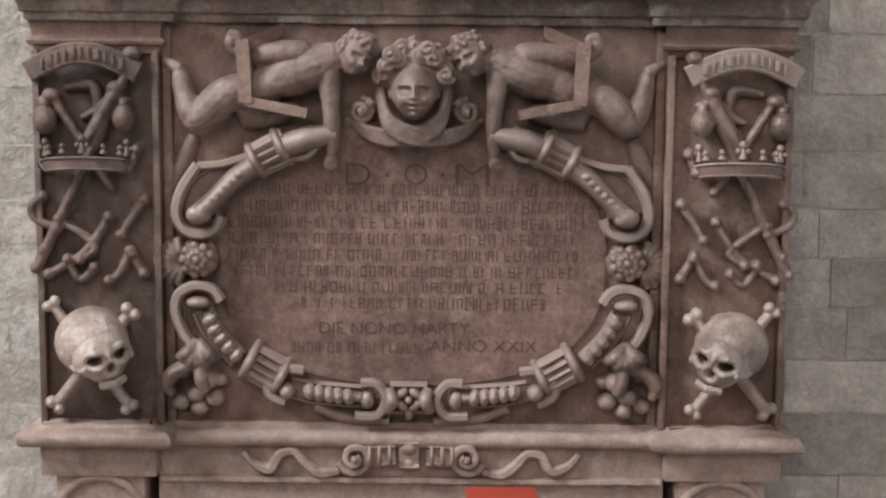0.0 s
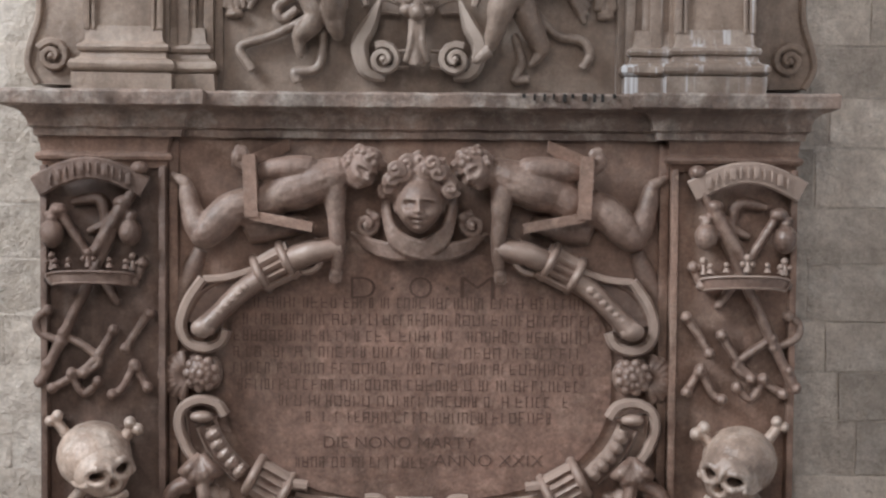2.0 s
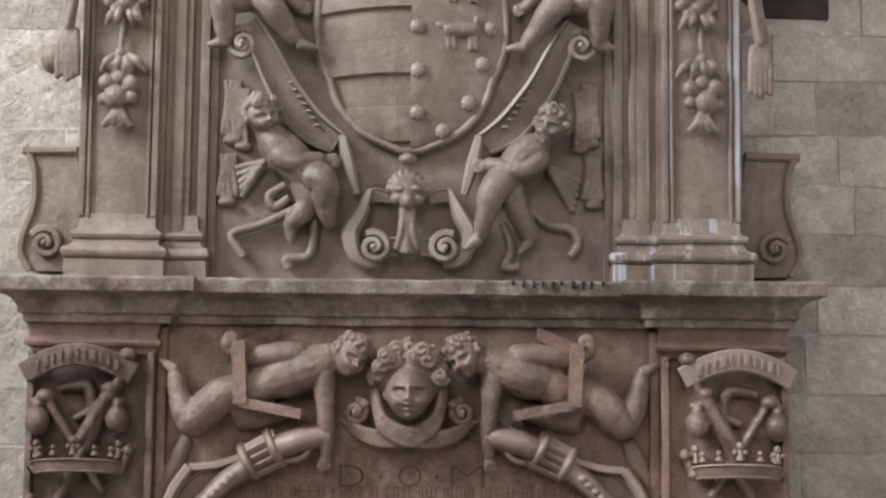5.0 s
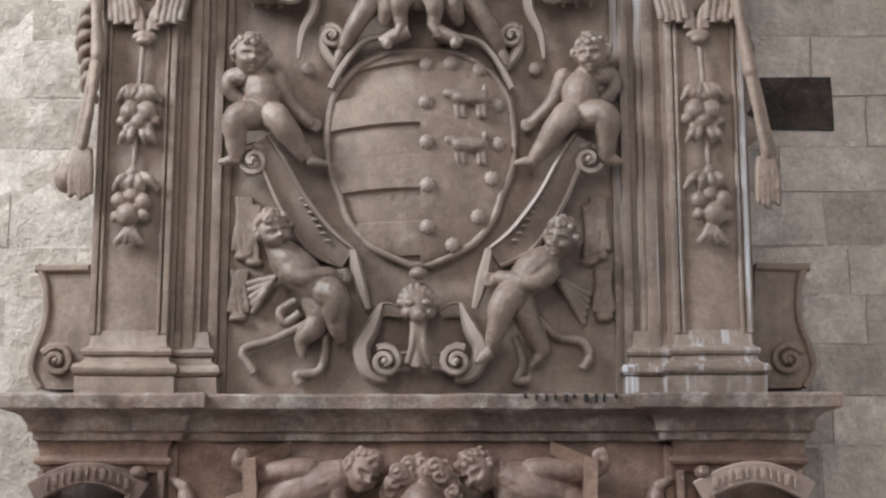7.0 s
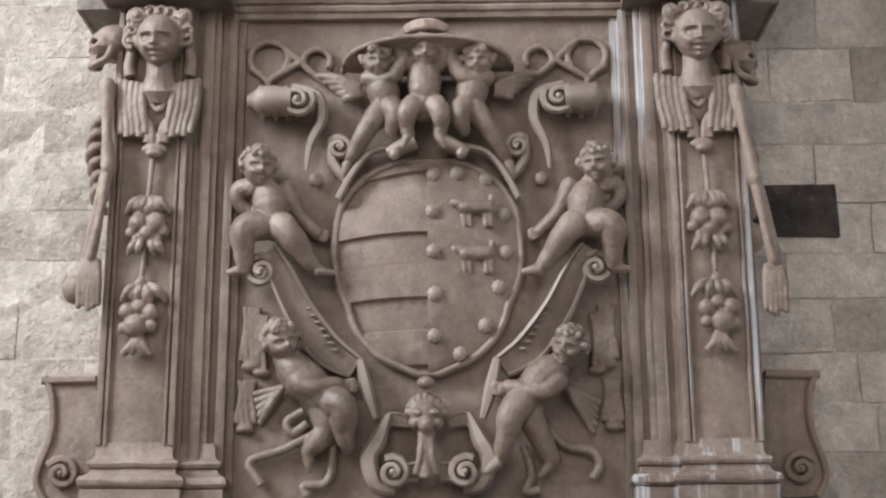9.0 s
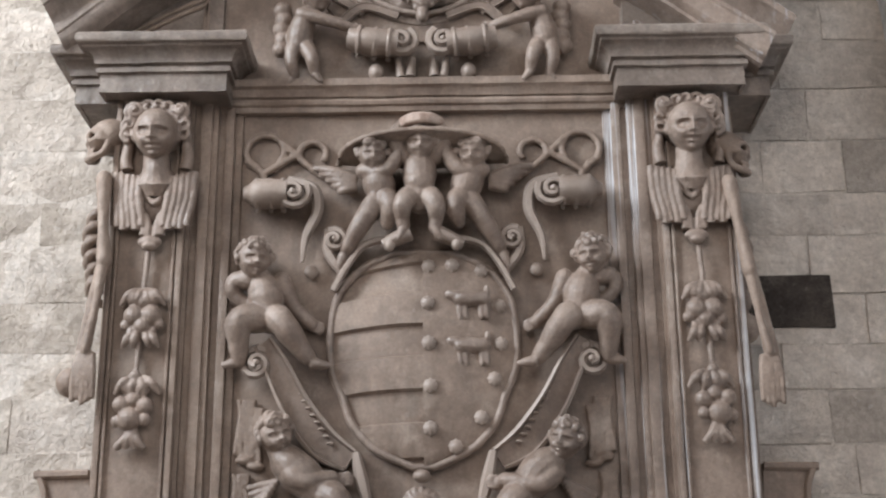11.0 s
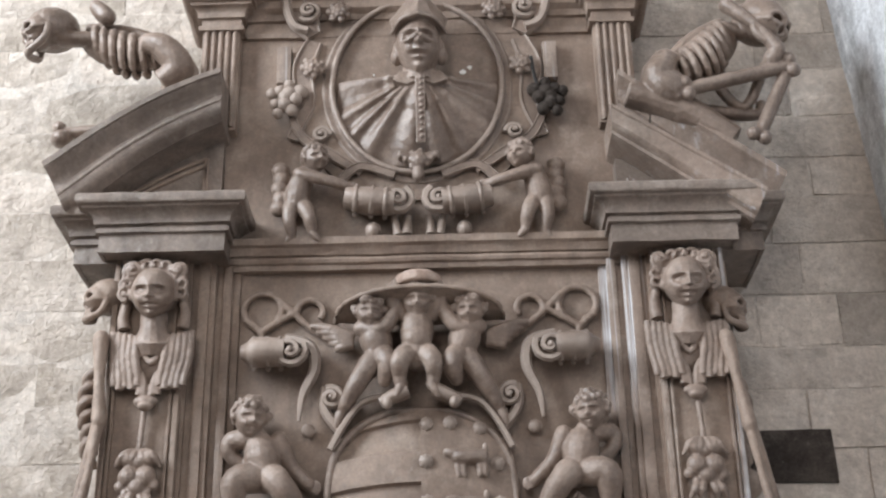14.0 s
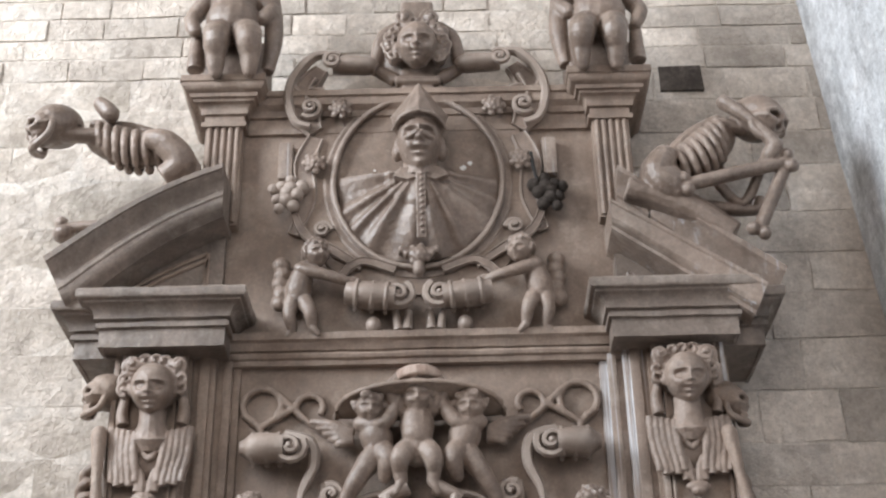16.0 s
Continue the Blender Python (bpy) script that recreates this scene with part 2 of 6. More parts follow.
def deepen(bm, more=0.38):
    """Carving stands further out of the panel the nearer it already is to the room, along the line to the eye."""
    for v in bm.verts:
        d = YP - v.co.y
        if d > 0:
            k = min(1.0, d / 0.09)
            y = v.co.y - d * more * k * k * (3 - 2 * k)
            f = y / v.co.y
            v.co = Vector((v.co.x * f, y, EYE + (v.co.z - EYE) * f))


def carved(name, bm, material, label, category, voxel=0.006, smooth=4, group="", parent=None, fat=0.002, melt=True):
    """Carved work: the shapes melted into one skin, or left crisp."""
    deepen(bm, 0.0 if name == "worn_charge" else 0.14 if category in ("carved figure", "carved bust") or name in ("mask", "drapery", "fruit_drop") else 0.38)
    bmesh.ops.recalc_face_normals(bm, faces=bm.faces)
    me = bpy.data.meshes.new(name)
    bm.to_mesh(me)
    bm.free()
    me.materials.append(material)
    ob = new(name, me)
    if not melt:
        for f in me.polygons:
            f.use_smooth = True
        me.set_sharp_from_angle(angle=radians(42))
        if parent:
            ob.parent = parent
            ob.matrix_parent_inverse = Matrix.Translation(-parent.location) if parent.type == "EMPTY" else Matrix()
            return tagged(ob, label)
        return tagged(ob, label, category, group)
    r = ob.modifiers.new("melt", "REMESH")
    r.mode, r.voxel_size, r.use_smooth_shade = "VOXEL", voxel, True
    if fat:
        d = ob.modifiers.new("swell", "DISPLACE")
        d.strength, d.mid_level = fat, 0.0
    d = ob.modifiers.new("wear", "DISPLACE")
    d.texture, d.texture_coords, d.strength, d.mid_level = WEAR, "GLOBAL", 0.004, 0.5
    s = ob.modifiers.new("soften", "SMOOTH")
    s.factor, s.iterations = 0.5, smooth
    if parent:
        ob.parent = parent
        ob.matrix_parent_inverse = Matrix.Translation(-parent.location) if parent.type == "EMPTY" else Matrix()
        return tagged(ob, label)
    return tagged(ob, label, category, group)


def both(f):
    """Runs f for the two mirrored sides: -1 and 1."""
    return [f(s) for s in (-1, 1)]


def sx(s, d):
    return CX + s * d


# ---- the church round the monument ----
def wall_block(bm, w, d, h, chip):
    box(bm, -w / 2, w / 2, 0, d, -h / 2, h / 2, min(0.012, h * 0.12))
    rough_up(bm, chip, 9)


wall_n = thing("wall_north", "old limestone ashlar wall behind the monument", "wall", kind="structure", at=(0, WALL + 0.3, 0))
bm = bmesh.new()
box(bm, -6.5, 2.6, WALL - 0.001, WALL + 0.5, 0, 9, 0)
part("mortar_bed", bm, MORTAR, wall_n, "sandy mortar bed")

rw = tagged(new("wall_east"), "pale blue-grey limewashed side wall meeting the ashlar", "wall", kind="structure")
bm = bmesh.new()
box(bm, 1.70, 2.3, -5.4, WALL + 0.3, 0, 9, 0)
for v in bm.verts:
    v.co.x -= 0.0725 * (v.co.z - 1.0)   # the wall leans inwards
part("plaster_face", bm, PLASTER, rw)

# walls and ceiling out of view, added to close the room round the lamps
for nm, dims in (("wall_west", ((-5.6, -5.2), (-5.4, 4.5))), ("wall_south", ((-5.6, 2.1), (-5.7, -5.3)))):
    w_ob = tagged(new(nm), "unseen church wall added round a lamp opening", "wall", kind="structure")
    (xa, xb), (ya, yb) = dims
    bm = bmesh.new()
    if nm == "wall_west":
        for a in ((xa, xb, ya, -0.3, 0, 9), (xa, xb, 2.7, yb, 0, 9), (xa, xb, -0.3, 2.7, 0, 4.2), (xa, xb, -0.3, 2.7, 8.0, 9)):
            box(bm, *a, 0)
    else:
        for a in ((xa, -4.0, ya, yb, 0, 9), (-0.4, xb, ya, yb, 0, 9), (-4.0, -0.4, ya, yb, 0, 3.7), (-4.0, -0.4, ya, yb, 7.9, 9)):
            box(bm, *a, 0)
    part("plaster_face", bm, UNSEEN_WALL, w_ob)
bm = bmesh.new()
box(bm, -5.6, 2.1, -5.7, 4.7, 9, 9.3, 0)
tagged(part("ceiling", bm, UNSEEN_WALL, None), "unseen ceiling added to close the room", "ceiling", kind="structure")
floor = thing("floor", "worn grey paving slabs of the church floor", "floor", kind="structure")
bm = bmesh.new()
box(bm, -5.6, 2.1, -5.7, 4.7, -0.3, -0.012, 0)
part("bedding", bm, MORTAR, floor)

# ---- the monument: lower storey ----
# plinth and base blocks under the ledge
base = thing("stone_plinth", "pale brown stone plinth with pedestals under the monument", "plinth", at=(CX, YP, 0))
bm = bmesh.new()
box(bm, CX - 0.76, CX + 0.76, 3.96, WALL + 0.03, 0.0, 0.52, 0.006)
part("base_panel", bm, PALE_STONE, base)
for s in (-1, 1):
    x0, x1 = sorted((sx(s, 0.755), sx(s, 1.10)))
    bm = bmesh.new()
    box(bm, x0, x1, 3.91, WALL + 0.03, 0.405, 0.50, 0.006)
    part("pedestal_cap", bm, PALE_STONE, base)
    bm = bmesh.new()
    box(bm, x0 + 0.04, x1 - 0.04, 3.93, WALL + 0.03, 0.0, 0.405, 0.006)
    part("pedestal_die", bm, PALE_STONE, base)
    bm = bmesh.new()
    m = (x0 + x1) / 2
    tube(bm, [(m + 0.13 * math.cos(a), 3.93, 0.27 + 0.13 * math.sin(a), 0.016) for a in [math.pi * i / 8 for i in range(9)]], 3)
    part("pedestal_arch", bm, PALE_STONE, base, smooth=60)
bm = bmesh.new()
prof = [(0, 0.40), (0.02, 0.40), (0.022, 0.395), (0.022, 0.385), (0, 0.38)]
moulding(bm, prof, [(CX - 0.75, 3.96), (CX + 0.75, 3.96)])
part("base_fillet", bm, PALE_STONE, base)

ledge = thing("monument_ledge", "worn pale stone ledge with rounded nosing", "ledge", at=(CX, YP, 0.5))
bm = bmesh.new()
prof = [(-0.10, 0.49), (0.0, 0.49)] + arc((0.0, 0.517), 0.026, -80, 80, 6) + [(-0.02, 0.545), (-0.03, 0.56), (-0.10, 0.56)]
moulding(bm, prof, [(sx(-1, 0.80), 3.95), (sx(1, 0.74), 3.95)])
part("ledge_run", bm, PALE_STONE, ledge)
for s in (-1, 1):
    x0, x1 = sorted((sx(s, 0.73), sx(s, 1.12)))
    bm = bmesh.new()
    prof = [(-0.08, 0.50), (0.0, 0.505)] + arc((0.006, 0.530), 0.024, -80, 70, 6) + [(-0.02, 0.556), (-0.03, 0.566), (-0.08, 0.568)]
    moulding(bm, prof, [(x0, WALL + 0.02), (x0, 3.875), (x1, 3.875), (x1, WALL + 0.02)], wear=0.005)
    part("ledge_block", bm, PALE_STONE, ledge)

# tablet storey
front = thing("tablet_storey", "brown stone storey with recessed panel and flat pilasters", "monument storey", at=(CX, YP, 0.6))
bm = bmesh.new()
box(bm, sx(-1, 1.0), sx(1, 1.0), YP, WALL + 0.03, 0.545, 1.76, 0)
part("back_panel", bm, RED_STONE, front)
for s in (-1, 1):
    x0, x1 = sorted((sx(s, 0.735), sx(s, 1.10)))
    bm = bmesh.new()
    box(bm, x0, x1, 3.968, WALL + 0.03, 0.56, 1.68, 0.005)
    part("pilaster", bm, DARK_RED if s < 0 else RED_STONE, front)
    for a, b in ((x0, x0 + 0.02), (x1 - 0.02, x1)):
        bm = bmesh.new()
        box(bm, a, b, 3.932, 3.972, 0.56, 1.66, 0.004)
        rough_up(bm, 0.002)
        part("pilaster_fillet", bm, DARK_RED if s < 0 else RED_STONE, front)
    xi = sx(s, 0.72)
    bm = bmesh.new()
    box(bm, xi - 0.014, xi + 0.014, 3.975, 4.005, 0.56, 1.735, 0.006)
    part("panel_bead", bm, RED_STONE, front)

cornice = thing("lower_cornice", "dusty dark stone cornice breaking forward over pilasters", "cornice", at=(CX, YP, 1.75))
YC = 3.93
plan = [(sx(-1, 1.10), WALL + 0.02), (sx(-1, 1.10), YC), (sx(-1, 0.70), YC), (sx(-1, 0.70), 3.99), (sx(1, 0.70), 3.99), (sx(1, 0.70), YC), (sx(1, 1.10), YC), (sx(1, 1.10), WALL + 0.02)]
bm = bmesh.new()
prof = [(-0.05, 1.745), (0.012, 1.745), (0.015, 1.765), (0.028, 1.772)] + arc((0.075, 1.775), 0.05, 180, 100, 5) + [(0.085, 1.830), (0.09, 1.834), (0.094, 1.868), (0.086, 1.876), (-0.05, 1.88)]
moulding(bm, prof, plan, 0.025, 0.0032)
part("corona", bm, CORNICE_STONE, cornice)
for s in (-1, 1):
    x0, x1 = sorted((sx(s, 0.735), sx(s, 1.095)))
    bm = bmesh.new()
    prof = [(-0.04, 1.655), (0.0, 1.655), (0.004, 1.672)] + arc((0.006, 1.687), 0.013, -90, 90, 4) + [(0.004, 1.704), (0.006, 1.712), (0.012, 1.745), (-0.04, 1.745)]
    moulding(bm, prof, [(x0, WALL + 0.02), (x0, 3.95), (x1, 3.95), (x1, WALL + 0.02)])
    part("pilaster_capital", bm, RED_STONE, cornice)

rnd = random.Random(9)
for i in range(10):
    bm = bmesh.new()
    x = (0.207, 1.860)[0] + i * 0.0285 + rnd.uniform(-0.004, 0.004)
    box(bm, x, x + rnd.uniform(0.006, 0.014), 3.891, 3.90, 1.868 - rnd.uniform(0.004, 0.022), 1.874, 0.001)
    part("dark_mark", bm, IRON, cornice, "small black mark on the cornice edge")

# ---- upper storey ----
up = thing("arms_storey", "grey stone storey framing the carved coat of arms", "monument storey", at=(CX, YP, 1.9))
bm = bmesh.new()
box(bm, sx(-1, 0.99), sx(1, 0.99), YP, WALL + 0.03, 1.876, 3.50, 0)
part("back_panel", bm, GREY_STONE, up)
for s in (-1, 1):
    # stepped upright mouldings beside the panel
    for a, b, y in ((0.575, 0.602, 3.985), (0.600, 0.628, 3.962), (0.626, 0.652, 3.975), (0.648, 0.668, 3.95), (0.666, 0.702, 3.94), (0.70, 0.725, 3.952)):
        x0, x1 = sorted((sx(s, a), sx(s, b)))
        bm = bmesh.new()
        box(bm, x0, x1, y, YP + 0.02, 1.88, 3.45, 0.007)
        rough_up(bm, 0.002)
        part("upright_moulding", bm, GREY_STONE if s < 0 else STREAKED, up)
    x0, x1 = sorted((sx(s, 0.722), sx(s, 0.975)))
    bm = bmesh.new()
    box(bm, min(sx(s, 0.723), sx(s, 0.737)), max(sx(s, 0.723), sx(s, 0.737)), 3.938, YP + 0.02, 1.88, 3.45, 0)
    part("shaft_return", bm, GREY_STONE, up)
    bm = bmesh.new()
    box(bm, x0 + 0.012, x1 - 0.012, 3.915, WALL + 0.03, 2.03, 3.44, 0.006)
    part("pilaster_shaft", bm, GREY_STONE, up)
    for a, b in ((x0 + 0.012, x0 + 0.03), (x0 + 0.036, x0 + 0.046), (x1 - 0.046, x1 - 0.036), (x1 - 0.03, x1 - 0.012)):
        bm = bmesh.new()
        box(bm, a, b, 3.903, 3.93, 2.05, 3.46, 0.004)
        rough_up(bm, 0.0015)
        part("shaft_fillet", bm, GREY_STONE if s < 0 else STREAKED, up)
    bm = bmesh.new()
    prof = [(-0.06, 1.876), (0.03, 1.876), (0.03, 1.925)] + arc((0.022, 1.945), 0.018, -90, 90, 5) + [(0.012, 1.97), (0.008, 1.985)] + arc((0.006, 1.998), 0.013, -90, 90, 4) + [(0.0, 2.02), (-0.004, 2.06), (-0.06, 2.06)]
    inner = sx(s, 0.62)
    a, b = sorted((sx(s, 0.735), sx(s, 0.96)))
    if s < 0:
        pl = [(a, WALL + 0.02), (a, 3.905), (b, 3.905), (b, 3.945), (inner, 3.945), (inner, YP)]
    else:
        pl = [(inner, YP), (inner, 3.945), (a, 3.945), (a, 3.905), (b, 3.905), (b, WALL + 0.02)]
    moulding(bm, prof, pl)
    part("pilaster_base", bm, GREY_STONE if s < 0 else STREAKED, up)
bm = bmesh.new()
prof = [(-0.04, 3.405), (0.004, 3.405), (0.008, 3.42)] + arc((0.008, 3.435), 0.014, -90, 90, 4) + [(0.02, 3.452), (0.03, 3.475), (0.042, 3.482), (0.045, 3.505), (-0.04, 3.51)]
moulding(bm, prof, [(sx(-1, 0.66), 3.975), (sx(1, 0.66), 3.975)])
part("architrave", bm, GREY_STONE, up)

# ---- entablature blocks and broken pediment ----
for s in (-1, 1):
    blk = thing("entablature_block", "projecting grey stone entablature block under a broken pediment", "entablature", "entablature blocks", at=(sx(s, 0.86), 3.9, 3.4))
    bm = bmesh.new()
    prof = [(-0.012, 3.42), (0.0, 3.42), (0.0, 3.482), (0.012, 3.484), (0.012, 3.500), (0.004, 3.502), (0.004, 3.510), (0.018, 3.512)] + arc((0.056, 3.518), 0.038, 180, 100, 5) + [(0.052, 3.562), (0.066, 3.564), (0.070, 3.570), (0.070, 3.592), (0.062, 3.60), (-0.012, 3.60)]
    x0, x1 = sorted((sx(s, 0.61), sx(s, 1.005)))
    moulding(bm, prof, [(x0, WALL + 0.02), (x0, 3.835), (x1, 3.835), (x1, WALL + 0.02)], 0.03)
    part("front_break", bm, DARK_GREY, blk)
    bm = bmesh.new()
    x0, x1 = sorted((sx(s, 0.75), sx(s, 1.10)))
    moulding(bm, [(o, q - 0.006) for o, q in prof], [(x0, WALL + 0.02), (x0, 3.905), (x1, 3.905), (x1, WALL + 0.02)], 0.03)
    part("rear_break", bm, DARK_GREY, blk)
    for da, db, yy, za, zb in ((0.755, 1.095, 3.91, 3.4185, 3.586), (0.615, 1.0, 3.84, 3.4245, 3.594)):
        bm = bmesh.new()
        box(bm, min(sx(s, da), sx(s, db)), max(sx(s, da), sx(s, db)), yy, WALL + 0.02, za, zb, 0)
        part("core", bm, DARK_GREY, blk)


def rake_bar(ob, name, s, line, prof, face, slant=0.5):
    """A moulded bar along a line of (out from the middle, z); prof of (out, dz), from its foot up."""
    bm = bmesh.new()
    rings = []
    for i, (d, z) in enumerate(line):
        cut = slant * (1 - i / (len(line) - 1))   # the outer end is cut square to the slope
        ring = [bm.verts.new((sx(s, d + h * cut), face - o, z + h)) for o, h in prof]
        ring += [bm.verts.new((sx(s, d), WALL + 0.02, z + prof[-1][1])), bm.verts.new((sx(s, d + prof[0][1] * cut), WALL + 0.02, z + prof[0][1]))]
        rings.append(ring)
    k = len(rings[0])
    for r, q in zip(rings, rings[1:]):
        for j in range(k):
            bm.faces.new((r[j], r[(j + 1) % k], q[(j + 1) % k], q[j]))
    bm.faces.new(rings[0])
    bm.faces.new(rings[-1])
    rough_up(bm, 0.002)
    return part(name, bm, DARK_GREY if s < 0 else STREAKED, ob)


def tympanum(ob, s, line, drop, face, end):
    """The sunk field under a rake, with a raised fillet round an inner panel."""
    bm = bmesh.new()
    rows = [(d, max(3.6, z + drop)) for d, z in line if d >= end]
    rows.append((end, rows[-1][1]))
    rings = [[bm.verts.new((sx(s, d), y, zz)) for y, zz in ((face, 3.598), (face, z), (WALL + 0.02, z), (WALL + 0.02, 3.598))] for d, z in rows]
    for r, q in zip(rings, rings[1:]):
        for j in range(4):
            bm.faces.new((r[j], r[(j + 1) % 4], q[(j + 1) % 4], q[j]))
    bm.faces.new(rings[0])
    bm.faces.new(rings[-1])
    part("tympanum", bm, DARK_GREY, ob)


def raking(s, curved):
    """Half a broken pediment: a raking moulded bar, curved on one side, doubled and straight on the other."""
    name = "curved_pediment_half" if curved else "straight_pediment_half"
    ob = thing(name, "broken half pediment with %s raking cornice" % ("a curved" if curved else "a doubled straight cracked"), "pediment", "pediment halves", at=(sx(s, 0.86), 3.9, 3.6))
    if curved:
        a, b = (1.195, 3.715), (0.64, 4.055)
        line = []
        for i in range(17):
            k = i / 16
            bow = 0.045 * math.sin(math.pi * k)
            line.append((a[0] + (b[0] - a[0]) * k - bow * 0.3, a[1] + (b[1] - a[1]) * k + bow))
        prof = [(-0.12, -0.162), (-0.012, -0.160), (0.0, -0.150)] + [(0.030 * math.sin(t), -0.150 + 0.042 * (1 - math.cos(t))) for t in (0.5, 0.9, 1.3, 1.57)]
        prof += [(0.034, -0.104), (0.034, -0.092), (0.026, -0.090), (0.022, -0.078), (0.028, -0.058), (0.044, -0.040), (0.058, -0.028), (0.060, -0.022), (0.068, -0.020), (0.070, -0.002), (0.060, 0.0)]
        rake_bar(ob, "raking_cornice", s, line, prof, 3.835)
        tympanum(ob, s, line, -0.15, 3.965, 0.652)
        inner = [(d, z - 0.212) for d, z in line if 0.70 < d < 1.02]
        fy = 3.962
    else:
        front = [(1.10 + (0.63 - 1.10) * i / 8, 3.564 + (3.887 - 3.564) * i / 8) for i in range(9)]
        rear = [(1.19 + (0.672 - 1.19) * i / 10, 3.662 + (4.058 - 3.662) * i / 10) for i in range(11)]
        rake_bar(ob, "raking_cornice", s, front, [(-0.10, -0.090), (0.022, -0.088), (0.026, -0.078), (0.052, -0.074), (0.060, -0.066), (0.064, -0.018), (0.070, -0.014), (0.070, -0.003), (0.060, 0.0)], 3.835)
        crack = 2
        prof = [(-0.03, -0.125), (-0.01, -0.120), (0.0, -0.095), (0.012, -0.090), (0.014, -0.070), (0.030, -0.045), (0.052, -0.030), (0.064, -0.024), (0.066, -0.004), (0.056, 0.0)]
        rake_bar(ob, "rear_cornice", s, rear[:-crack], prof, 3.905)
        rake_bar(ob, "broken_end", s, [(rear[-crack - 1][0] - 0.006, rear[-crack - 1][1] + 0.004)] + [(d, z + 0.008) for d, z in rear[-crack:]], prof, 3.908, 0.0)
        tympanum(ob, s, front, -0.08, 3.93, 0.65)
        inner = [(d, z - 0.155) for d, z in front if 0.67 < d < 0.93]
        fy = 3.927
    for off in (0.0, 0.022):
        ring = [(d, z - off * 1.1) for d, z in inner if z - off > 3.62]
        ring = [(ring[0][0], 3.60)] + ring + [(ring[-1][0] + off * 0.6, 3.60)]
        bm = bmesh.new()
        for p, q in zip(ring, ring[1:]):
            sweep(bm, [(sx(s, p[0]), fy, p[1], 0.007), (sx(s, q[0]), fy, q[1], 0.007)], LIP)
        part("panel_fillet", bm, GREY_STONE if s < 0 else STREAKED, ob)
    return ob


PED_L, PED_R = raking(-1, True), raking(1, False)

# ---- attic with the portrait ----
attic = thing("attic_storey", "grey stone attic storey with fluted strips and caps", "monument storey", at=(CX, YP, 3.5))
bm = bmesh.new()
box(bm, sx(-1, 0.68), sx(1, 0.68), YP, WALL + 0.03, 3.502, 4.44, 0)
part("back_panel", bm, GREY_STONE, attic)
bm = bmesh.new()
moulding(bm, [(-0.04, 4.31), (0.006, 4.31), (0.008, 4.33), (-0.002, 4.332), (-0.002, 4.375), (0.012, 4.377), (0.016, 4.40), (0.034, 4.415), (0.036, 4.445), (0.046, 4.447), (0.046, 4.47), (-0.04, 4.475)], [(sx(-1, 0.60), 3.99), (sx(1, 0.60), 3.99)])
part("attic_band", bm, GREY_STONE, attic)
for s in (-1, 1):
    x0, x1 = sorted((sx(s, 0.615), sx(s, 0.745)))
    bm = bmesh.new()
    box(bm, x0, x1, 3.95, WALL + 0.03, 3.92, 4.36, 0.004)
    part("fluted_strip", bm, GREY_STONE, attic)
    for i in range(5):
        xf = x0 + 0.016 + i * (x1 - x0 - 0.032) / 4
        bm = bmesh.new()
        tube(bm, [(xf, 3.948, 3.93, 0.009), (xf, 3.948, 4.33, 0.009)], 1)
        part("flute_rib", bm, GREY_STONE, attic)
    bm = bmesh.new()
    prof = [(-0.05, 4.315), (0.012, 4.315), (0.014, 4.332), (0.004, 4.334), (0.004, 4.362), (0.016, 4.364), (0.018, 4.378)] + arc((0.040, 4.38), 0.022, 180, 90, 4) + [(0.042, 4.412), (0.054, 4.413), (0.056, 4.428)] + arc((0.058, 4.452), 0.022, -70, 20, 4) + [(0.084, 4.462), (0.084, 4.488), (-0.05, 4.49)]
    moulding(bm, prof, [(x0, WALL + 0.02), (x0, 3.945), (x1, 3.945), (x1, WALL + 0.02)], 0.03)
    part("strip_cap", bm, GREY_STONE, attic)


# ---- carving helpers ----
def limb(bm, pts, n=4):
    """A rounded limb through ((x, z), radius, y), fuller between its joints."""
    n = max(n, 6)
    line = spline([(p[0], y, p[1], r) for p, r, y in pts], n)
    sweep(bm, [(v[0], v[1], v[2], v[3] * (1 + 0.07 * math.sin(math.pi * (i % n) / n))) for i, v in enumerate(line)], ROUND)
    for p, r, y in (pts[0], pts[-1]):
        ball(bm, (p[0], y, p[1]), r, seg=10)


def dents(bm, spots):
    """Pushes the front of a head out (+) or in (-) round spots of (x, z, width, height, amount, edge)."""
    for v in bm.verts:
        if v.co.y < 0.05:
            x, z = v.co.x, v.co.z
            for cx_, cz_, w, h, amount, edge in spots:
                q = ((x - cx_) / w) ** 2 + ((z - cz_) / h) ** 2
                if q < 9:
                    v.co.y -= amount * math.exp(-q ** edge)


def pour(tmp, bm, c, r, turn, nod, lean, tall=1.0):
    m = Matrix.Translation(c) @ Euler((radians(nod), radians(lean), radians(turn))).to_matrix().to_4x4() @ Matrix.Diagonal((r, r, r * tall, 1))
    bmesh.ops.transform(tmp, verts=tmp.verts, matrix=m)
    me = bpy.data.meshes.new("scratch")
    tmp.to_mesh(me)
    tmp.free()
    bm.from_mesh(me)
    bpy.data.meshes.remove(me)


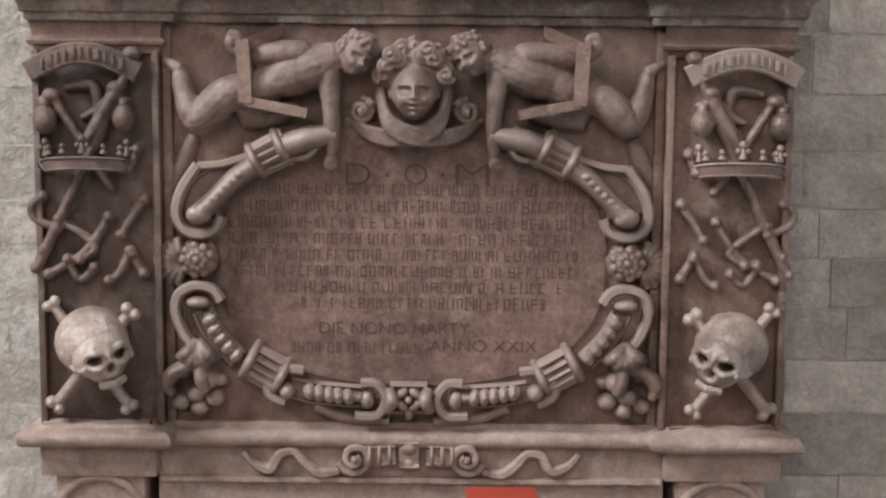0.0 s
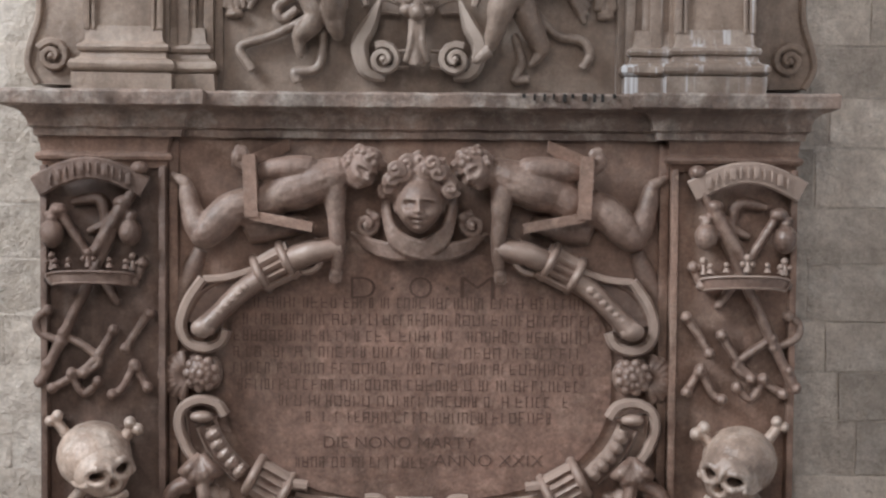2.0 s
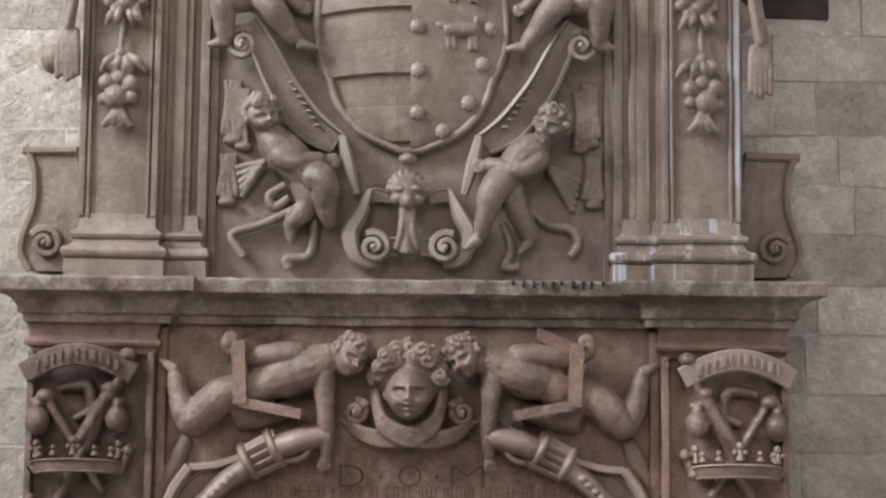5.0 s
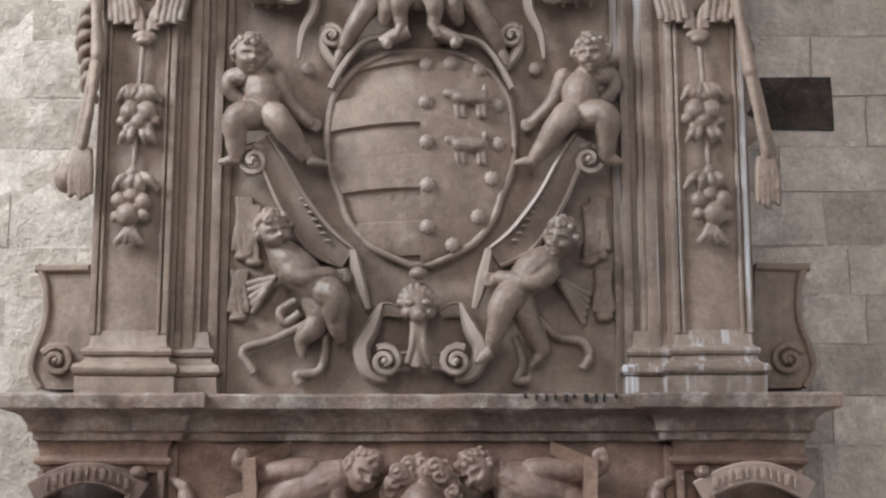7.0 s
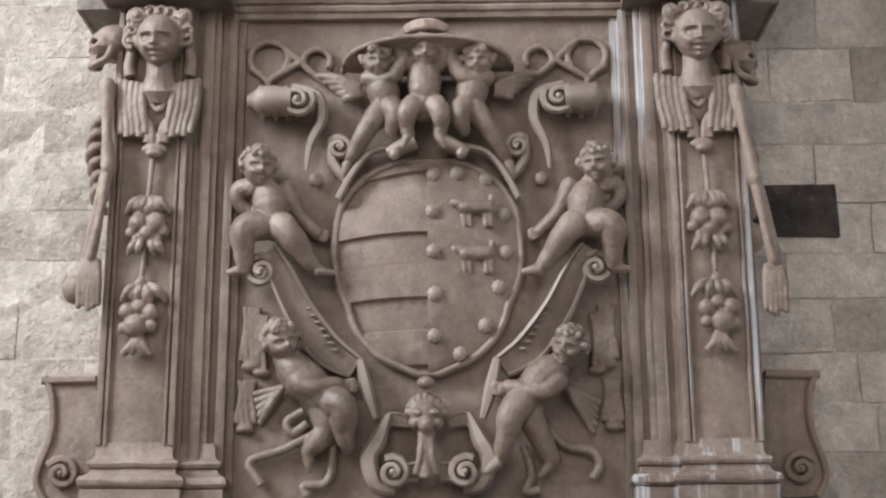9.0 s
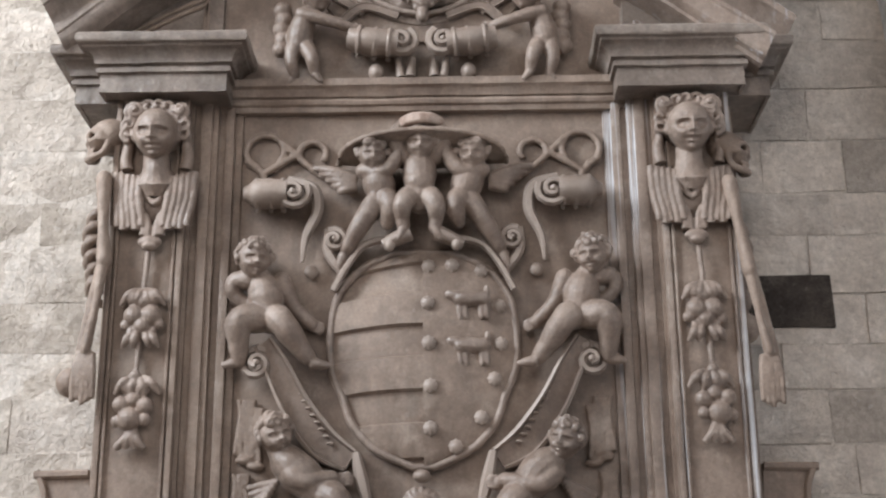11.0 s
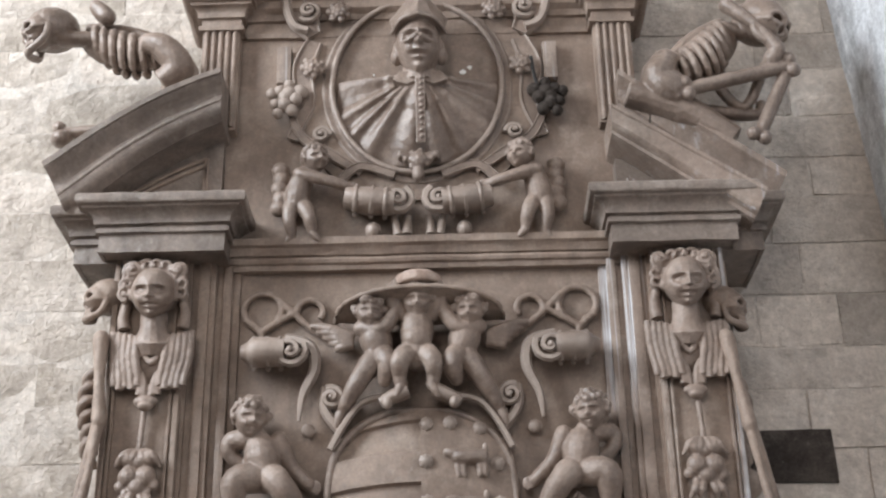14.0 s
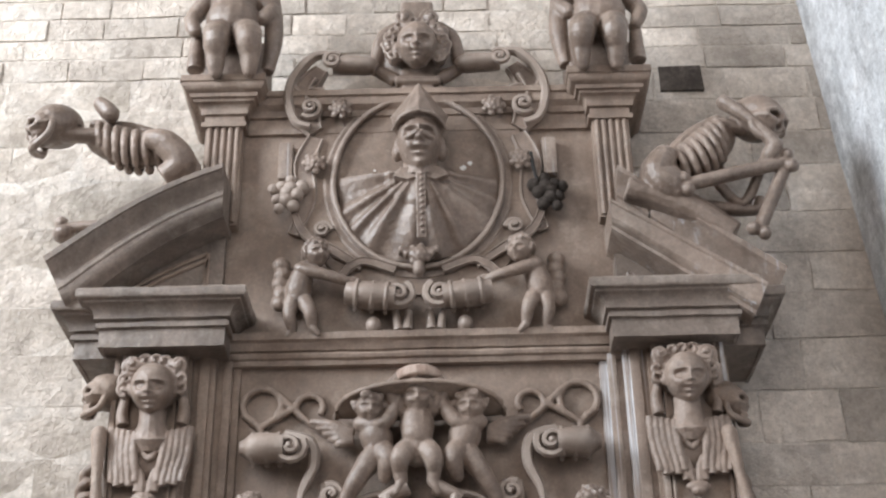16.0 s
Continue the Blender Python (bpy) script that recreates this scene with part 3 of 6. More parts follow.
def curls(bm, c, r, seed, count=44, size=0.23, low=-0.15, face=True):
    rnd = random.Random(seed)
    for i in range(count):
        h = low + (1 - low) * (i + 0.5) / count
        a = i * 2.39996
        q = math.sqrt(max(0, 1 - h * h))
        d = Vector((math.cos(a) * q, math.sin(a) * q, h))
        if face and d.y < -0.25 and h < 0.52:
            continue
        p = Vector(c) + Vector((d.x * r * 0.93, d.y * r * 0.98, d.z * r * 1.02))
        k = r * size * rnd.uniform(0.75, 1.2)
        ball(bm, p, (k, k * 0.8, k), seg=8)
        if i % 2:
            sweep(bm, spiral((p.x, p.z), p.y - k * 0.55, k * 1.15, 1.4, rnd.uniform(0, 360), rnd.choice((-1, 1)), k * 0.36, k * 0.7), ROUND[::2])


def head(bm, c, r, turn=0, nod=0, lean=0, seed=1, hair=True, tall=1.0):
    """A carved head: egg-shaped skull, sunk eyes, brow, nose, cheeks, lips, chin, ears, curls."""
    tmp = bmesh.new()
    ball(tmp, (0, 0, 0), (0.84, 0.92, 1.0), seg=44)
    for v in tmp.verts:
        low = max(0.0, -v.co.z - 0.05)
        v.co.x *= 1 - 0.30 * low ** 1.3
        if v.co.y < 0:
            v.co.y = v.co.y * (0.93 + 0.10 * low)
        else:
            v.co.y *= 1 - 0.25 * low
    spots = [(0, 0.04, 0.085, 0.22, 0.17, 1), (0, -0.15, 0.13, 0.10, 0.26, 1), (0, -0.37, 0.20, 0.07, 0.15, 1), (0, -0.455, 0.22, 0.045, -0.17, 1), (0, -0.54, 0.16, 0.065, 0.15, 1), (0, -0.65, 0.17, 0.05, -0.10, 1), (0, -0.80, 0.18, 0.13, 0.16, 1), (0, 0.52, 0.45, 0.25, 0.06, 1)]
    for k in (-1, 1):
        spots += [(k * 0.32, 0.06, 0.22, 0.15, -0.30, 1.5), (k * 0.31, 0.04, 0.13, 0.085, 0.20, 1.3), (k * 0.33, 0.27, 0.25, 0.06, 0.10, 1), (k * 0.11, -0.19, 0.06, 0.05, 0.10, 1), (k * 0.43, -0.28, 0.20, 0.20, 0.13, 1)]
    dents(tmp, spots)
    for k in (-1, 1):
        ball(tmp, (k * 0.82, 0.05, -0.05), (0.12, 0.2, 0.24))
    if hair:
        curls(tmp, (0, 0.05, 0.10), 0.98, seed, 60, 0.2)
    pour(tmp, bm, c, r, turn, nod, lean, tall)


def skull(bm, c, r, turn=0, nod=0, lean=0, jaw=True):
    """A carved skull: round cranium, hollow sockets with raised rims, nose hole, cheek arches, teeth."""
    tmp = bmesh.new()
    ball(tmp, (0, 0.36, 0.26), (0.88, 0.98, 0.82), seg=30)
    sockets = [(k * 0.30, 0.04, 0.20, 0.17, -0.60, 2.5) for k in (-1, 1)]
    dents(tmp, sockets)
    face = bmesh.new()
    ball(face, (0, -0.22, 0.0), (0.72, 0.58, 0.70), seg=60)
    for v in face.verts:
        low = max(0.0, -v.co.z - 0.12)
        v.co.x *= 1 - 0.55 * low
    spots = [(0, -0.24, 0.12, 0.15, -0.30, 2.0), (0, 0.10, 0.09, 0.16, 0.06, 1)]
    for k in (-1, 1):
        spots += [(k * 0.46, -0.36, 0.16, 0.12, -0.10, 1)]
    dents(face, spots + sockets)
    pour(face, tmp, (0, 0, 0), 1, 0, 0, 0)
    for k in (-1, 1):
        ring = [(k * (0.31 + 0.25 * math.cos(t)), -0.70 + 0.20 * max(0, math.cos(t)), 0.04 + 0.21 * math.sin(t), 0.068) for t in [2 * math.pi * i / 16 for i in range(16)]]
        sweep(tmp, ring, ROUND[::2], True)
        tube(tmp, [(k * 0.54, -0.56, -0.12, 0.085), (k * 0.68, -0.28, -0.16, 0.06), (k * 0.72, 0.05, -0.10, 0.06)], 4)
    for i in range(9):
        a = (i - 4) / 4
        ball(tmp, (a * 0.30, -0.70 + abs(a) * 0.16, -0.66), (0.042, 0.06, 0.09), seg=6)
    if jaw:
        tube(tmp, [(-0.72, 0.0, -0.2, 0.10), (-0.6, -0.2, -0.74, 0.12), (0, -0.68, -0.98, 0.14), (0.6, -0.2, -0.74, 0.12), (0.72, 0.0, -0.2, 0.10)], 5)
    pour(tmp, bm, c, r, turn, nod, lean)


def hand(bm, p, y, r, way):
    """Palm and four finger stubs; way is the (x, z) direction of the fingers."""
    d = Vector((way[0], 0, way[1])).normalized()
    n = Vector((-d.z, 0, d.x))
    c = Vector((p[0], y, p[1]))
    ball(bm, c, (r, r * 0.7, r), seg=10)
    for i in range(4):
        o = c + n * r * (i - 1.5) * 0.5
        e = o + d * r * (2.0 - 0.25 * abs(i - 1.4))
        tube(bm, [(*(o), r * 0.3), (*(o.lerp(e, 0.6) + Vector((0, -r * 0.2, 0))), r * 0.28), (*e, r * 0.22)], 2)


def foot(bm, p, y, r, way):
    d = Vector((way[0], 0, way[1])).normalized()
    c = Vector((p[0], y, p[1]))
    e = c + d * r * 2.6
    tube(bm, [(*c, r), (*c.lerp(e, 0.55), r * 0.85), (*e, r * 0.5)], 3)
    ball(bm, e, (r * 0.6, r * 0.5, r * 0.5), seg=8)


def bone(bm, p, q, y, r):
    limb(bm, [(p, r, y), (q, r, y)], 1)
    d = Vector((q[0] - p[0], q[1] - p[1])).normalized()
    n = Vector((-d.y, d.x))
    for e, g in ((p, -1), (q, 1)):
        for k in (-1, 1):
            ball(bm, (e[0] + n.x * k * r * 1.0 + d.x * g * r * 0.4, y - r * 0.3, e[1] + n.y * k * r * 1.0 + d.y * g * r * 0.4), r * 1.12, seg=8)


def mirror(bm):
    for v in bm.verts:
        v.co.x = 2 * CX - v.co.x
    bmesh.ops.reverse_faces(bm, faces=bm.faces)


def twin(name, build, material, parent=None, label="", category="", voxel=0.006, smooth=3, group="", fat=0.003, melt=True):
    """The same carving on the two sides of the monument's middle line."""
    out = []
    for s in (-1, 1):
        b = bmesh.new()
        build(b)
        if s > 0:
            mirror(b)
        out.append(carved(name, b, material, label, category, voxel, smooth, group, parent, fat, melt))
    return out


def rosette(bm, c, y, r, petals=8):
    ball(bm, (c[0], y - r * 0.25, c[1]), r * 0.3, seg=10)
    for ring, k in ((0.42, 0.26), (0.78, 0.3)):
        for i in range(petals):
            a = 2 * math.pi * (i + (0.5 if ring > 0.5 else 0)) / petals
            ball(bm, (c[0] + r * ring * math.cos(a), y - r * (0.25 if ring < 0.5 else 0.1), c[1] + r * ring * math.sin(a)), (r * k, r * 0.22, r * k), seg=8)


def scroll_end(bm, c, y, r, hand_, start, thick, rise=0.03):
    sweep(bm, spiral(c, y, r, 1.6, start, hand_, thick, rise), LIP)
    ball(bm, (c[0], y - rise, c[1]), r * 0.22, seg=10)


def rope(bm, pts, y, r, pitch):
    """A twisted bar: a core with bead-like turns along it."""
    line = spline([(p[0], y, p[1], r) for p in pts], 10)
    sweep(bm, [(v[0], v[1], v[2], r * 0.8) for v in line], ROUND)
    run = 0
    for a, b in zip(line, line[1:]):
        d = Vector(b[:3]) - Vector(a[:3])
        run += d.length
        if run > pitch:
            run = 0
            ang = math.atan2(d.z, d.x) + 0.7
            ball(bm, Vector(a[:3]) + Vector((0, -r * 0.25, 0)), (r * 1.35, r * 1.05, pitch * 0.66), Matrix.Rotation(-ang + math.pi / 2 + 0.5, 4, "Y"), seg=8)


def collar(bm, p, y, ang, w, r):
    """A moulded ring across a strap, at an angle in degrees."""
    a = radians(ang)
    d = (math.cos(a), math.sin(a))
    tube(bm, [(p[0] - d[0] * w, y + 0.01, p[1] - d[1] * w, r), (p[0] - d[0] * w * 0.7, y - w * 0.45, p[1] - d[1] * w * 0.7, r), (p[0], y - w * 0.75, p[1], r), (p[0] + d[0] * w * 0.7, y - w * 0.45, p[1] + d[1] * w * 0.7, r), (p[0] + d[0] * w, y + 0.01, p[1] + d[1] * w, r)], 4)


# ---- tablet with its inscription ----
tablet = thing("inscription_tablet", "oval red marble tablet with a worn Latin inscription", "tablet", at=(CX, 4.0, 1.0))
bm = bmesh.new()
rim = []
for i in range(64):
    t = 2 * math.pi * i / 64
    cx_, sz_ = math.cos(t), math.sin(t)
    rim.append((CX + 0.575 * math.copysign(abs(cx_) ** 0.8, cx_), 1.045 + 0.372 * math.copysign(abs(sz_) ** 0.8, sz_)))
fr = [bm.verts.new((x, 3.992, z)) for x, z in rim]
bk = [bm.verts.new((x, 4.004, z)) for x, z in rim]
bm.faces.new(fr)
for i in range(64):
    bm.faces.new((fr[i], fr[(i + 1) % 64], bk[(i + 1) % 64], bk[i]))
part("slab", bm, TABLET, tablet)


def lettering(text, x0, x1, z, h, parent):
    cu = bpy.data.curves.new("lettering", "FONT")
    cu.body, cu.size, cu.extrude, cu.align_y = text, h * 1.38, 0.0006, "CENTER"
    cu.offset = -0.016 * h * 1.38
    ob = new("lettering", cu)
    me = bpy.data.meshes.new_from_object(ob.evaluated_get(bpy.context.evaluated_depsgraph_get()))
    bpy.data.objects.remove(ob)
    xs = [v.co.x for v in me.vertices]
    ys = [v.co.y for v in me.vertices]
    k = (x1 - x0) / (max(xs) - min(xs))
    q = h / (max(ys) - min(ys))
    m = Matrix.Translation((x0, 3.9905, z)) @ Matrix.Rotation(radians(90), 4, "X") @ Matrix.Diagonal((k, q, 1, 1)) @ Matrix.Translation((-min(xs), -(min(ys) + max(ys)) / 2, 0))
    me.transform(m)
    me.materials.clear()
    me.materials.append(DARK_INK)
    o = new("lettering", me)
    o.parent = parent
    o.matrix_parent_inverse = Matrix.Translation(-parent.location)
    return tagged(o, kind="stuff")


for text, a, b, h in (("D", (-0.289, 1.307), (-0.216, 1.307), 0.062), ("O", (-0.116, 1.308), (-0.049, 1.309), 0.062), ("M", (0.035, 1.310), (0.135, 1.311), 0.062)):
    lettering(text, a[0], b[0], a[1], h, tablet)
lettering("DIE NONO MARTY", (-0.367, 0.845)[0], (0.080, 0.849)[0], (-0.140, 0.847)[1], 0.034, tablet)
lettering("ANNO XXIX", (-0.038, 0.795)[0], (0.284, 0.798)[0], (0.030, 0.795)[1], 0.034, tablet)
rnd = random.Random(4)
for row, (zz, xa, xb) in enumerate(((1.262, -0.575, 0.39), (1.212, -0.635, 0.43), (1.163, -0.635, 0.43), (1.115, -0.635, 0.42), (1.067, -0.635, 0.40), (1.018, -0.62, 0.38), (0.970, -0.50, 0.36), (0.922, -0.42, 0.30), (0.787, -0.45, -0.07))):
    bm = bmesh.new()
    x = xa
    while x < xb:
        if rnd.random() < 0.14:
            x += 0.014
            continue
        h = 0.0165 * (1.25 if rnd.random() < 0.08 else 1.0)
        w = rnd.uniform(0.012, 0.022)
        box(bm, x, x + 0.0026, 3.9905, 3.993, zz - h, zz + h, 0)
        if rnd.random() < 0.55:
            box(bm, x + w - 0.004, x + w - 0.001, 3.9905, 3.993, zz - h, zz + h, 0)
        for k in rnd.sample((-0.85, 0, 0.85), rnd.choice((0, 1, 2))):
            box(bm, x + 0.003, x + w - 0.003, 3.9905, 3.993, zz + k * h - 0.0013, zz + k * h + 0.0013, 0)
        x += w + 0.008
    tagged(part("worn_line", bm, DARK_INK, tablet, "worn unreadable carved line"), kind="stuff")
for c in ((-0.166, 1.305), (-0.004, 1.306)):
    bm = bmesh.new()
    ball(bm, (c[0], 3.993, c[1]), (0.006, 0.003, 0.006), seg=8)
    part("stop", bm, DARK_INK, tablet)

# ---- strapwork frame round the tablet ----
YS = 3.968
frame_ob = thing("strapwork_frame", "carved stone strapwork frame round the oval tablet", "carved frame", at=(CX, YS, 1.0))


def upper_arm(b):
    # rolled strap: hub under the hand, ribbed collars, C-shaped volute
    tube(b, [(*q, r) for q, r in ((((-0.317, 1.428)[0], YS - 0.01, (-0.317, 1.428)[1]), 0.026), (((-0.409, 1.410)[0], YS - 0.02, (-0.409, 1.410)[1]), 0.028), (((-0.476, 1.382)[0], YS, (-0.476, 1.382)[1]), 0.03))], 4)
    c = (-0.421, 1.405)
    sweep(b, [(c[0] + 0.05 * math.cos(t), YS - 0.022 * math.sin((t + 2.4) * 0.6), c[1] + 0.05 * math.sin(t), 0.011) for t in [-2.9 + 0.28 * i for i in range(15)]], LIP)
    ball(b, (c[0], YS - 0.03, c[1]), 0.02)
    tube(b, [((-0.455, 1.393)[0], YS, (-0.455, 1.393)[1], 0.042), ((-0.551, 1.343)[0], YS, (-0.551, 1.343)[1], 0.040)], 2, [(-1, -0.3), (-1, 0.35), (-0.75, 0.6), (-0.6, 0.45), (-0.3, 0.72), (-0.15, 0.55), (0.15, 0.72), (0.3, 0.55), (0.6, 0.65), (0.8, 0.4), (1, 0.3), (1, -0.3)])
    collar(b, (-0.475, 1.388), YS, 118, 0.052, 0.010)
    collar(b, (-0.551, 1.348), YS, 118, 0.050, 0.010)


def volute(b):
    edge = [(-0.559, 1.364), (-0.643, 1.337), (-0.718, 1.329)]
    tube(b, [(p[0], YS - 0.008, p[1], 0.009) for p in edge], 5, LIP)
    tube(b, [(p[0], YS - 0.012, p[1], 0.012) for p in ((-0.718, 1.333), (-0.764, 1.265), (-0.783, 1.195), (-0.762, 1.144), (-0.715, 1.128), (-0.668, 1.145), (-0.651, 1.183))], 5, LIP)
    tube(b, [(p[0], YS - d, p[1], r) for p, r, d in (((-0.551, 1.334), 0.026, 0.0), ((-0.610, 1.292), 0.024, 0.012), ((-0.669, 1.233), 0.022, 0.018), ((-0.711, 1.190), 0.026, 0.02))], 5)
    c = (-0.715, 1.189)
    ball(b, (c[0], YS - 0.038, c[1]), (0.036, 0.016, 0.028))
    tube(b, [(p[0], YS + 0.012, p[1], r) for p, r in (((-0.609, 1.320), 0.02), ((-0.693, 1.266), 0.04), ((-0.728, 1.190), 0.045))], 4, BAND)
    for i in range(6):
        k = i / 5
        p = ((-0.593, 1.309)[0] * (1 - k) + (-0.686, 1.219)[0] * k, (-0.593, 1.309)[1] * (1 - k) + (-0.686, 1.219)[1] * k)
        ball(b, (p[0], YS - 0.042, p[1]), (0.014, 0.008, 0.011), seg=8)


def side_rosette(b):
    rosette(b, (-0.723, 1.053), YS - 0.012, 0.052, 9)
    c = (-0.723, 1.053)
    ball(b, (c[0], YS + 0.01, c[1]), (0.06, 0.025, 0.062))


def shell(b):
    c = (-0.764, 1.046)
    for i in range(9):
        a = radians(105 + i * 19)
        e = (c[0] + 0.085 * math.cos(a), c[1] + 0.068 * math.sin(a))
        tube(b, [(c[0], YS + 0.005, c[1], 0.006), ((c[0] + e[0]) / 2, YS - 0.005, (c[1] + e[1]) / 2, 0.009), (e[0], YS + 0.008, e[1], 0.012)], 3)


def lower_c(b):
    tube(b, [(p[0], YS - 0.012, p[1], 0.012) for p in ((-0.654, 0.931), (-0.680, 0.965), (-0.731, 0.975), (-0.778, 0.951), (-0.789, 0.901), (-0.770, 0.841), (-0.742, 0.798))], 5, LIP)
    c = (-0.721, 0.927)
    ball(b, (c[0], YS - 0.02, c[1]), (0.035, 0.022, 0.018))
    tube(b, [(p[0], YS + 0.008, p[1], r) for p, r in (((-0.728, 0.936), 0.04), ((-0.736, 0.876), 0.026), ((-0.730, 0.807), 0.018))], 4, BAND)
    tube(b, [(p[0], YS, p[1], 0.024) for p in ((-0.712, 0.902), (-0.674, 0.825), (-0.607, 0.753))], 5, BAND)
    rope(b, [(-0.695, 0.897), (-0.665, 0.833), (-0.606, 0.765)], YS - 0.016, 0.019, 0.028)


def husk(b):
    c = (-0.723, 0.793)
    for a in (-60, -25, 0, 25, 60):
        t = radians(-90 + a)
        tube(b, [(c[0], YS - 0.02, c[1] + 0.02, 0.010), (c[0] + 0.04 * math.cos(t), YS - 0.034, c[1] + 0.04 * math.sin(t), 0.017), (c[0] + 0.075 * math.cos(t), YS - 0.015, c[1] + 0.062 * math.sin(t), 0.006)], 4)
    tube(b, [(p[0], YS - 0.022, p[1], r) for p, r in (((-0.734, 0.741), 0.014), ((-0.789, 0.720), 0.018), ((-0.817, 0.682), 0.017), ((-0.800, 0.647), 0.010))], 4)
    tube(b, [(p[0], YS - 0.032, p[1], r) for p, r in (((-0.717, 0.752), 0.012), ((-0.714, 0.703), 0.016), ((-0.698, 0.660), 0.012))], 4)


def lower_arm(b):
    collar(b, (-0.571, 0.750), YS, 62, 0.056, 0.011)
    collar(b, (-0.479, 0.702), YS, 62, 0.052, 0.010)
    tube(b, [(p[0], YS, p[1], 0.042) for p in ((-0.564, 0.748), (-0.483, 0.702))], 2, [(-1, -0.3), (-1, 0.35), (-0.75, 0.6), (-0.6, 0.45), (-0.3, 0.72), (-0.15, 0.55), (0.15, 0.72), (0.3, 0.55), (0.6, 0.65), (0.8, 0.4), (1, 0.3), (1, -0.3)])
    tube(b, [(p[0], YS - 0.018, p[1], 0.011) for p in ((-0.411, 0.724), (-0.471, 0.727), (-0.514, 0.691), (-0.510, 0.650), (-0.466, 0.627))], 5, LIP)
    c = (-0.459, 0.664)
    ball(b, (c[0], YS - 0.022, c[1]), (0.025, 0.03, 0.027))
    tube(b, [(p[0], YS, p[1], r) for p, r in (((-0.454, 0.671), 0.022), ((-0.378, 0.654), 0.026), ((-0.224, 0.642), 0.026))], 4, BAND)
    rope(b, [(-0.412, 0.665), (-0.326, 0.651), (-0.241, 0.644)], YS - 0.016, 0.020, 0.028)
    tube(b, [(p[0], YS - 0.02, p[1], 0.011) for p in ((-0.241, 0.687), (-0.194, 0.684), (-0.166, 0.639), (-0.193, 0.590), (-0.258, 0.589))], 5, LIP)
    ball(b, ((-0.221, 0.639)[0], YS - 0.018, (-0.221, 0.639)[1]), (0.022, 0.02, 0.03))
    tube(b, [(p[0], YS + 0.01, p[1], 0.013) for p in ((-0.378, 0.611), (-0.292, 0.577), (-0.156, 0.566))], 4)


SWELL[0] = 1.32
twin("upper_arm", upper_arm, STRAP_RED, frame_ob, voxel=0.005, melt=False)
twin("volute", volute, STRAP_RED, frame_ob, voxel=0.005, melt=False)
twin("side_rosette", side_rosette, STRAP_RED, frame_ob, voxel=0.0036, smooth=1, fat=0.001)
twin("shell", shell, STRAP_RED, frame_ob, voxel=0.0036, smooth=1, fat=0.001)
twin("lower_scroll", lower_c, STRAP_RED, frame_ob, voxel=0.005, melt=False)
for hus in twin("fruit_husk", husk, STRAP_RED, frame_ob, voxel=0.0035, smooth=1, fat=0.0):
    side = 1 if hus.name.endswith("001") else -1
    for (px_, pz_), r in (((-0.768, 0.720), 0.026), ((-0.697, 0.695), 0.036), ((-0.732, 0.651), 0.030), ((-0.777, 0.625), 0.027), ((-0.722, 0.608), 0.027), ((-0.674, 0.638), 0.029), ((-0.658, 0.695), 0.022)):
        b = bmesh.new()
        ball(b, (px_ if side < 0 else 2 * CX - px_, YS - 0.012, pz_), (r, r * 1.1, r * 0.9), seg=16)
        rough_up(b, 0.002, 40)
        part("fruit", b, STRAP_RED, hus, smooth=60)
twin("lower_arm", lower_arm, STRAP_RED, frame_ob, voxel=0.005, melt=False)
bm = bmesh.new()
c = (-0.098, 0.640)
for k in (-1, 1):
    tube(bm, [(c[0] + k * 0.06, YS - 0.02, c[1] + 0.03, 0.012), (c[0] + k * 0.05, YS - 0.034, c[1], 0.016), (c[0] + k * 0.065, YS - 0.02, c[1] - 0.035, 0.012)], 4)
    for q in (-1, 1):
        ball(bm, (c[0] + k * 0.02, YS - 0.024, c[1] + q * 0.018), (0.022, 0.012, 0.014), Matrix.Rotation(k * q * 0.7, 4, "Y"))
tube(bm, [(c[0] - 0.055, YS, c[1], 0.036), (c[0] + 0.055, YS, c[1], 0.036)], 2, BAND)
ball(bm, (c[0], YS - 0.03, c[1]), 0.012)
ball(bm, (c[0], YS - 0.015, c[1] - 0.045), (0.014, 0.012, 0.02))
carved("keystone_block", bm, STRAP_RED, "", "", parent=frame_ob, melt=False)

SWELL[0] = 1.0
# ---- strapwork under the ledge ----
low = thing("base_strapwork", "flat carved scrollwork on the monument base", "carved ornament", at=(CX, 3.96, 0.4))


def base_scroll(b):
    y = 3.955
    scroll_end(b, (-0.258, 0.460), y, 0.052, 1, 200, 0.014)
    tube(b, [(p[0], y, p[1], 0.034) for p in ((-0.238, 0.463), (-0.136, 0.468))], 2, BAND)
    for q in ((-0.213, 0.464), (-0.184, 0.466), (-0.153, 0.468)):
        collar(b, q, y, 90, 0.034, 0.006)
    tube(b, [(p[0], y, p[1], r) for p, r in (((-0.306, 0.416), 0.010), ((-0.365, 0.410), 0.016), ((-0.407, 0.441), 0.016), ((-0.441, 0.475), 0.014), ((-0.483, 0.466), 0.016), ((-0.512, 0.422), 0.018), ((-0.560, 0.436), 0.012), ((-0.593, 0.474), 0.010))], 5, LIP)


twin("side_scroll", base_scroll, PALE_STONE, low, voxel=0.005, melt=False)
bm = bmesh.new()
c = (-0.096, 0.470)
tube(bm, [(c[0] - 0.03, 3.955, c[1], 0.045), (c[0] + 0.03, 3.955, c[1], 0.045)], 2, BAND)
ball(bm, (c[0], 3.945, c[1] + 0.02), (0.025, 0.015, 0.02))
ball(bm, (c[0], 3.95, c[1] - 0.03), (0.02, 0.012, 0.02))
carved("middle_knot", bm, PALE_STONE, "", "", parent=low, melt=False)

# ---- cherub and the two leaning figures over the tablet ----
bm = bmesh.new()
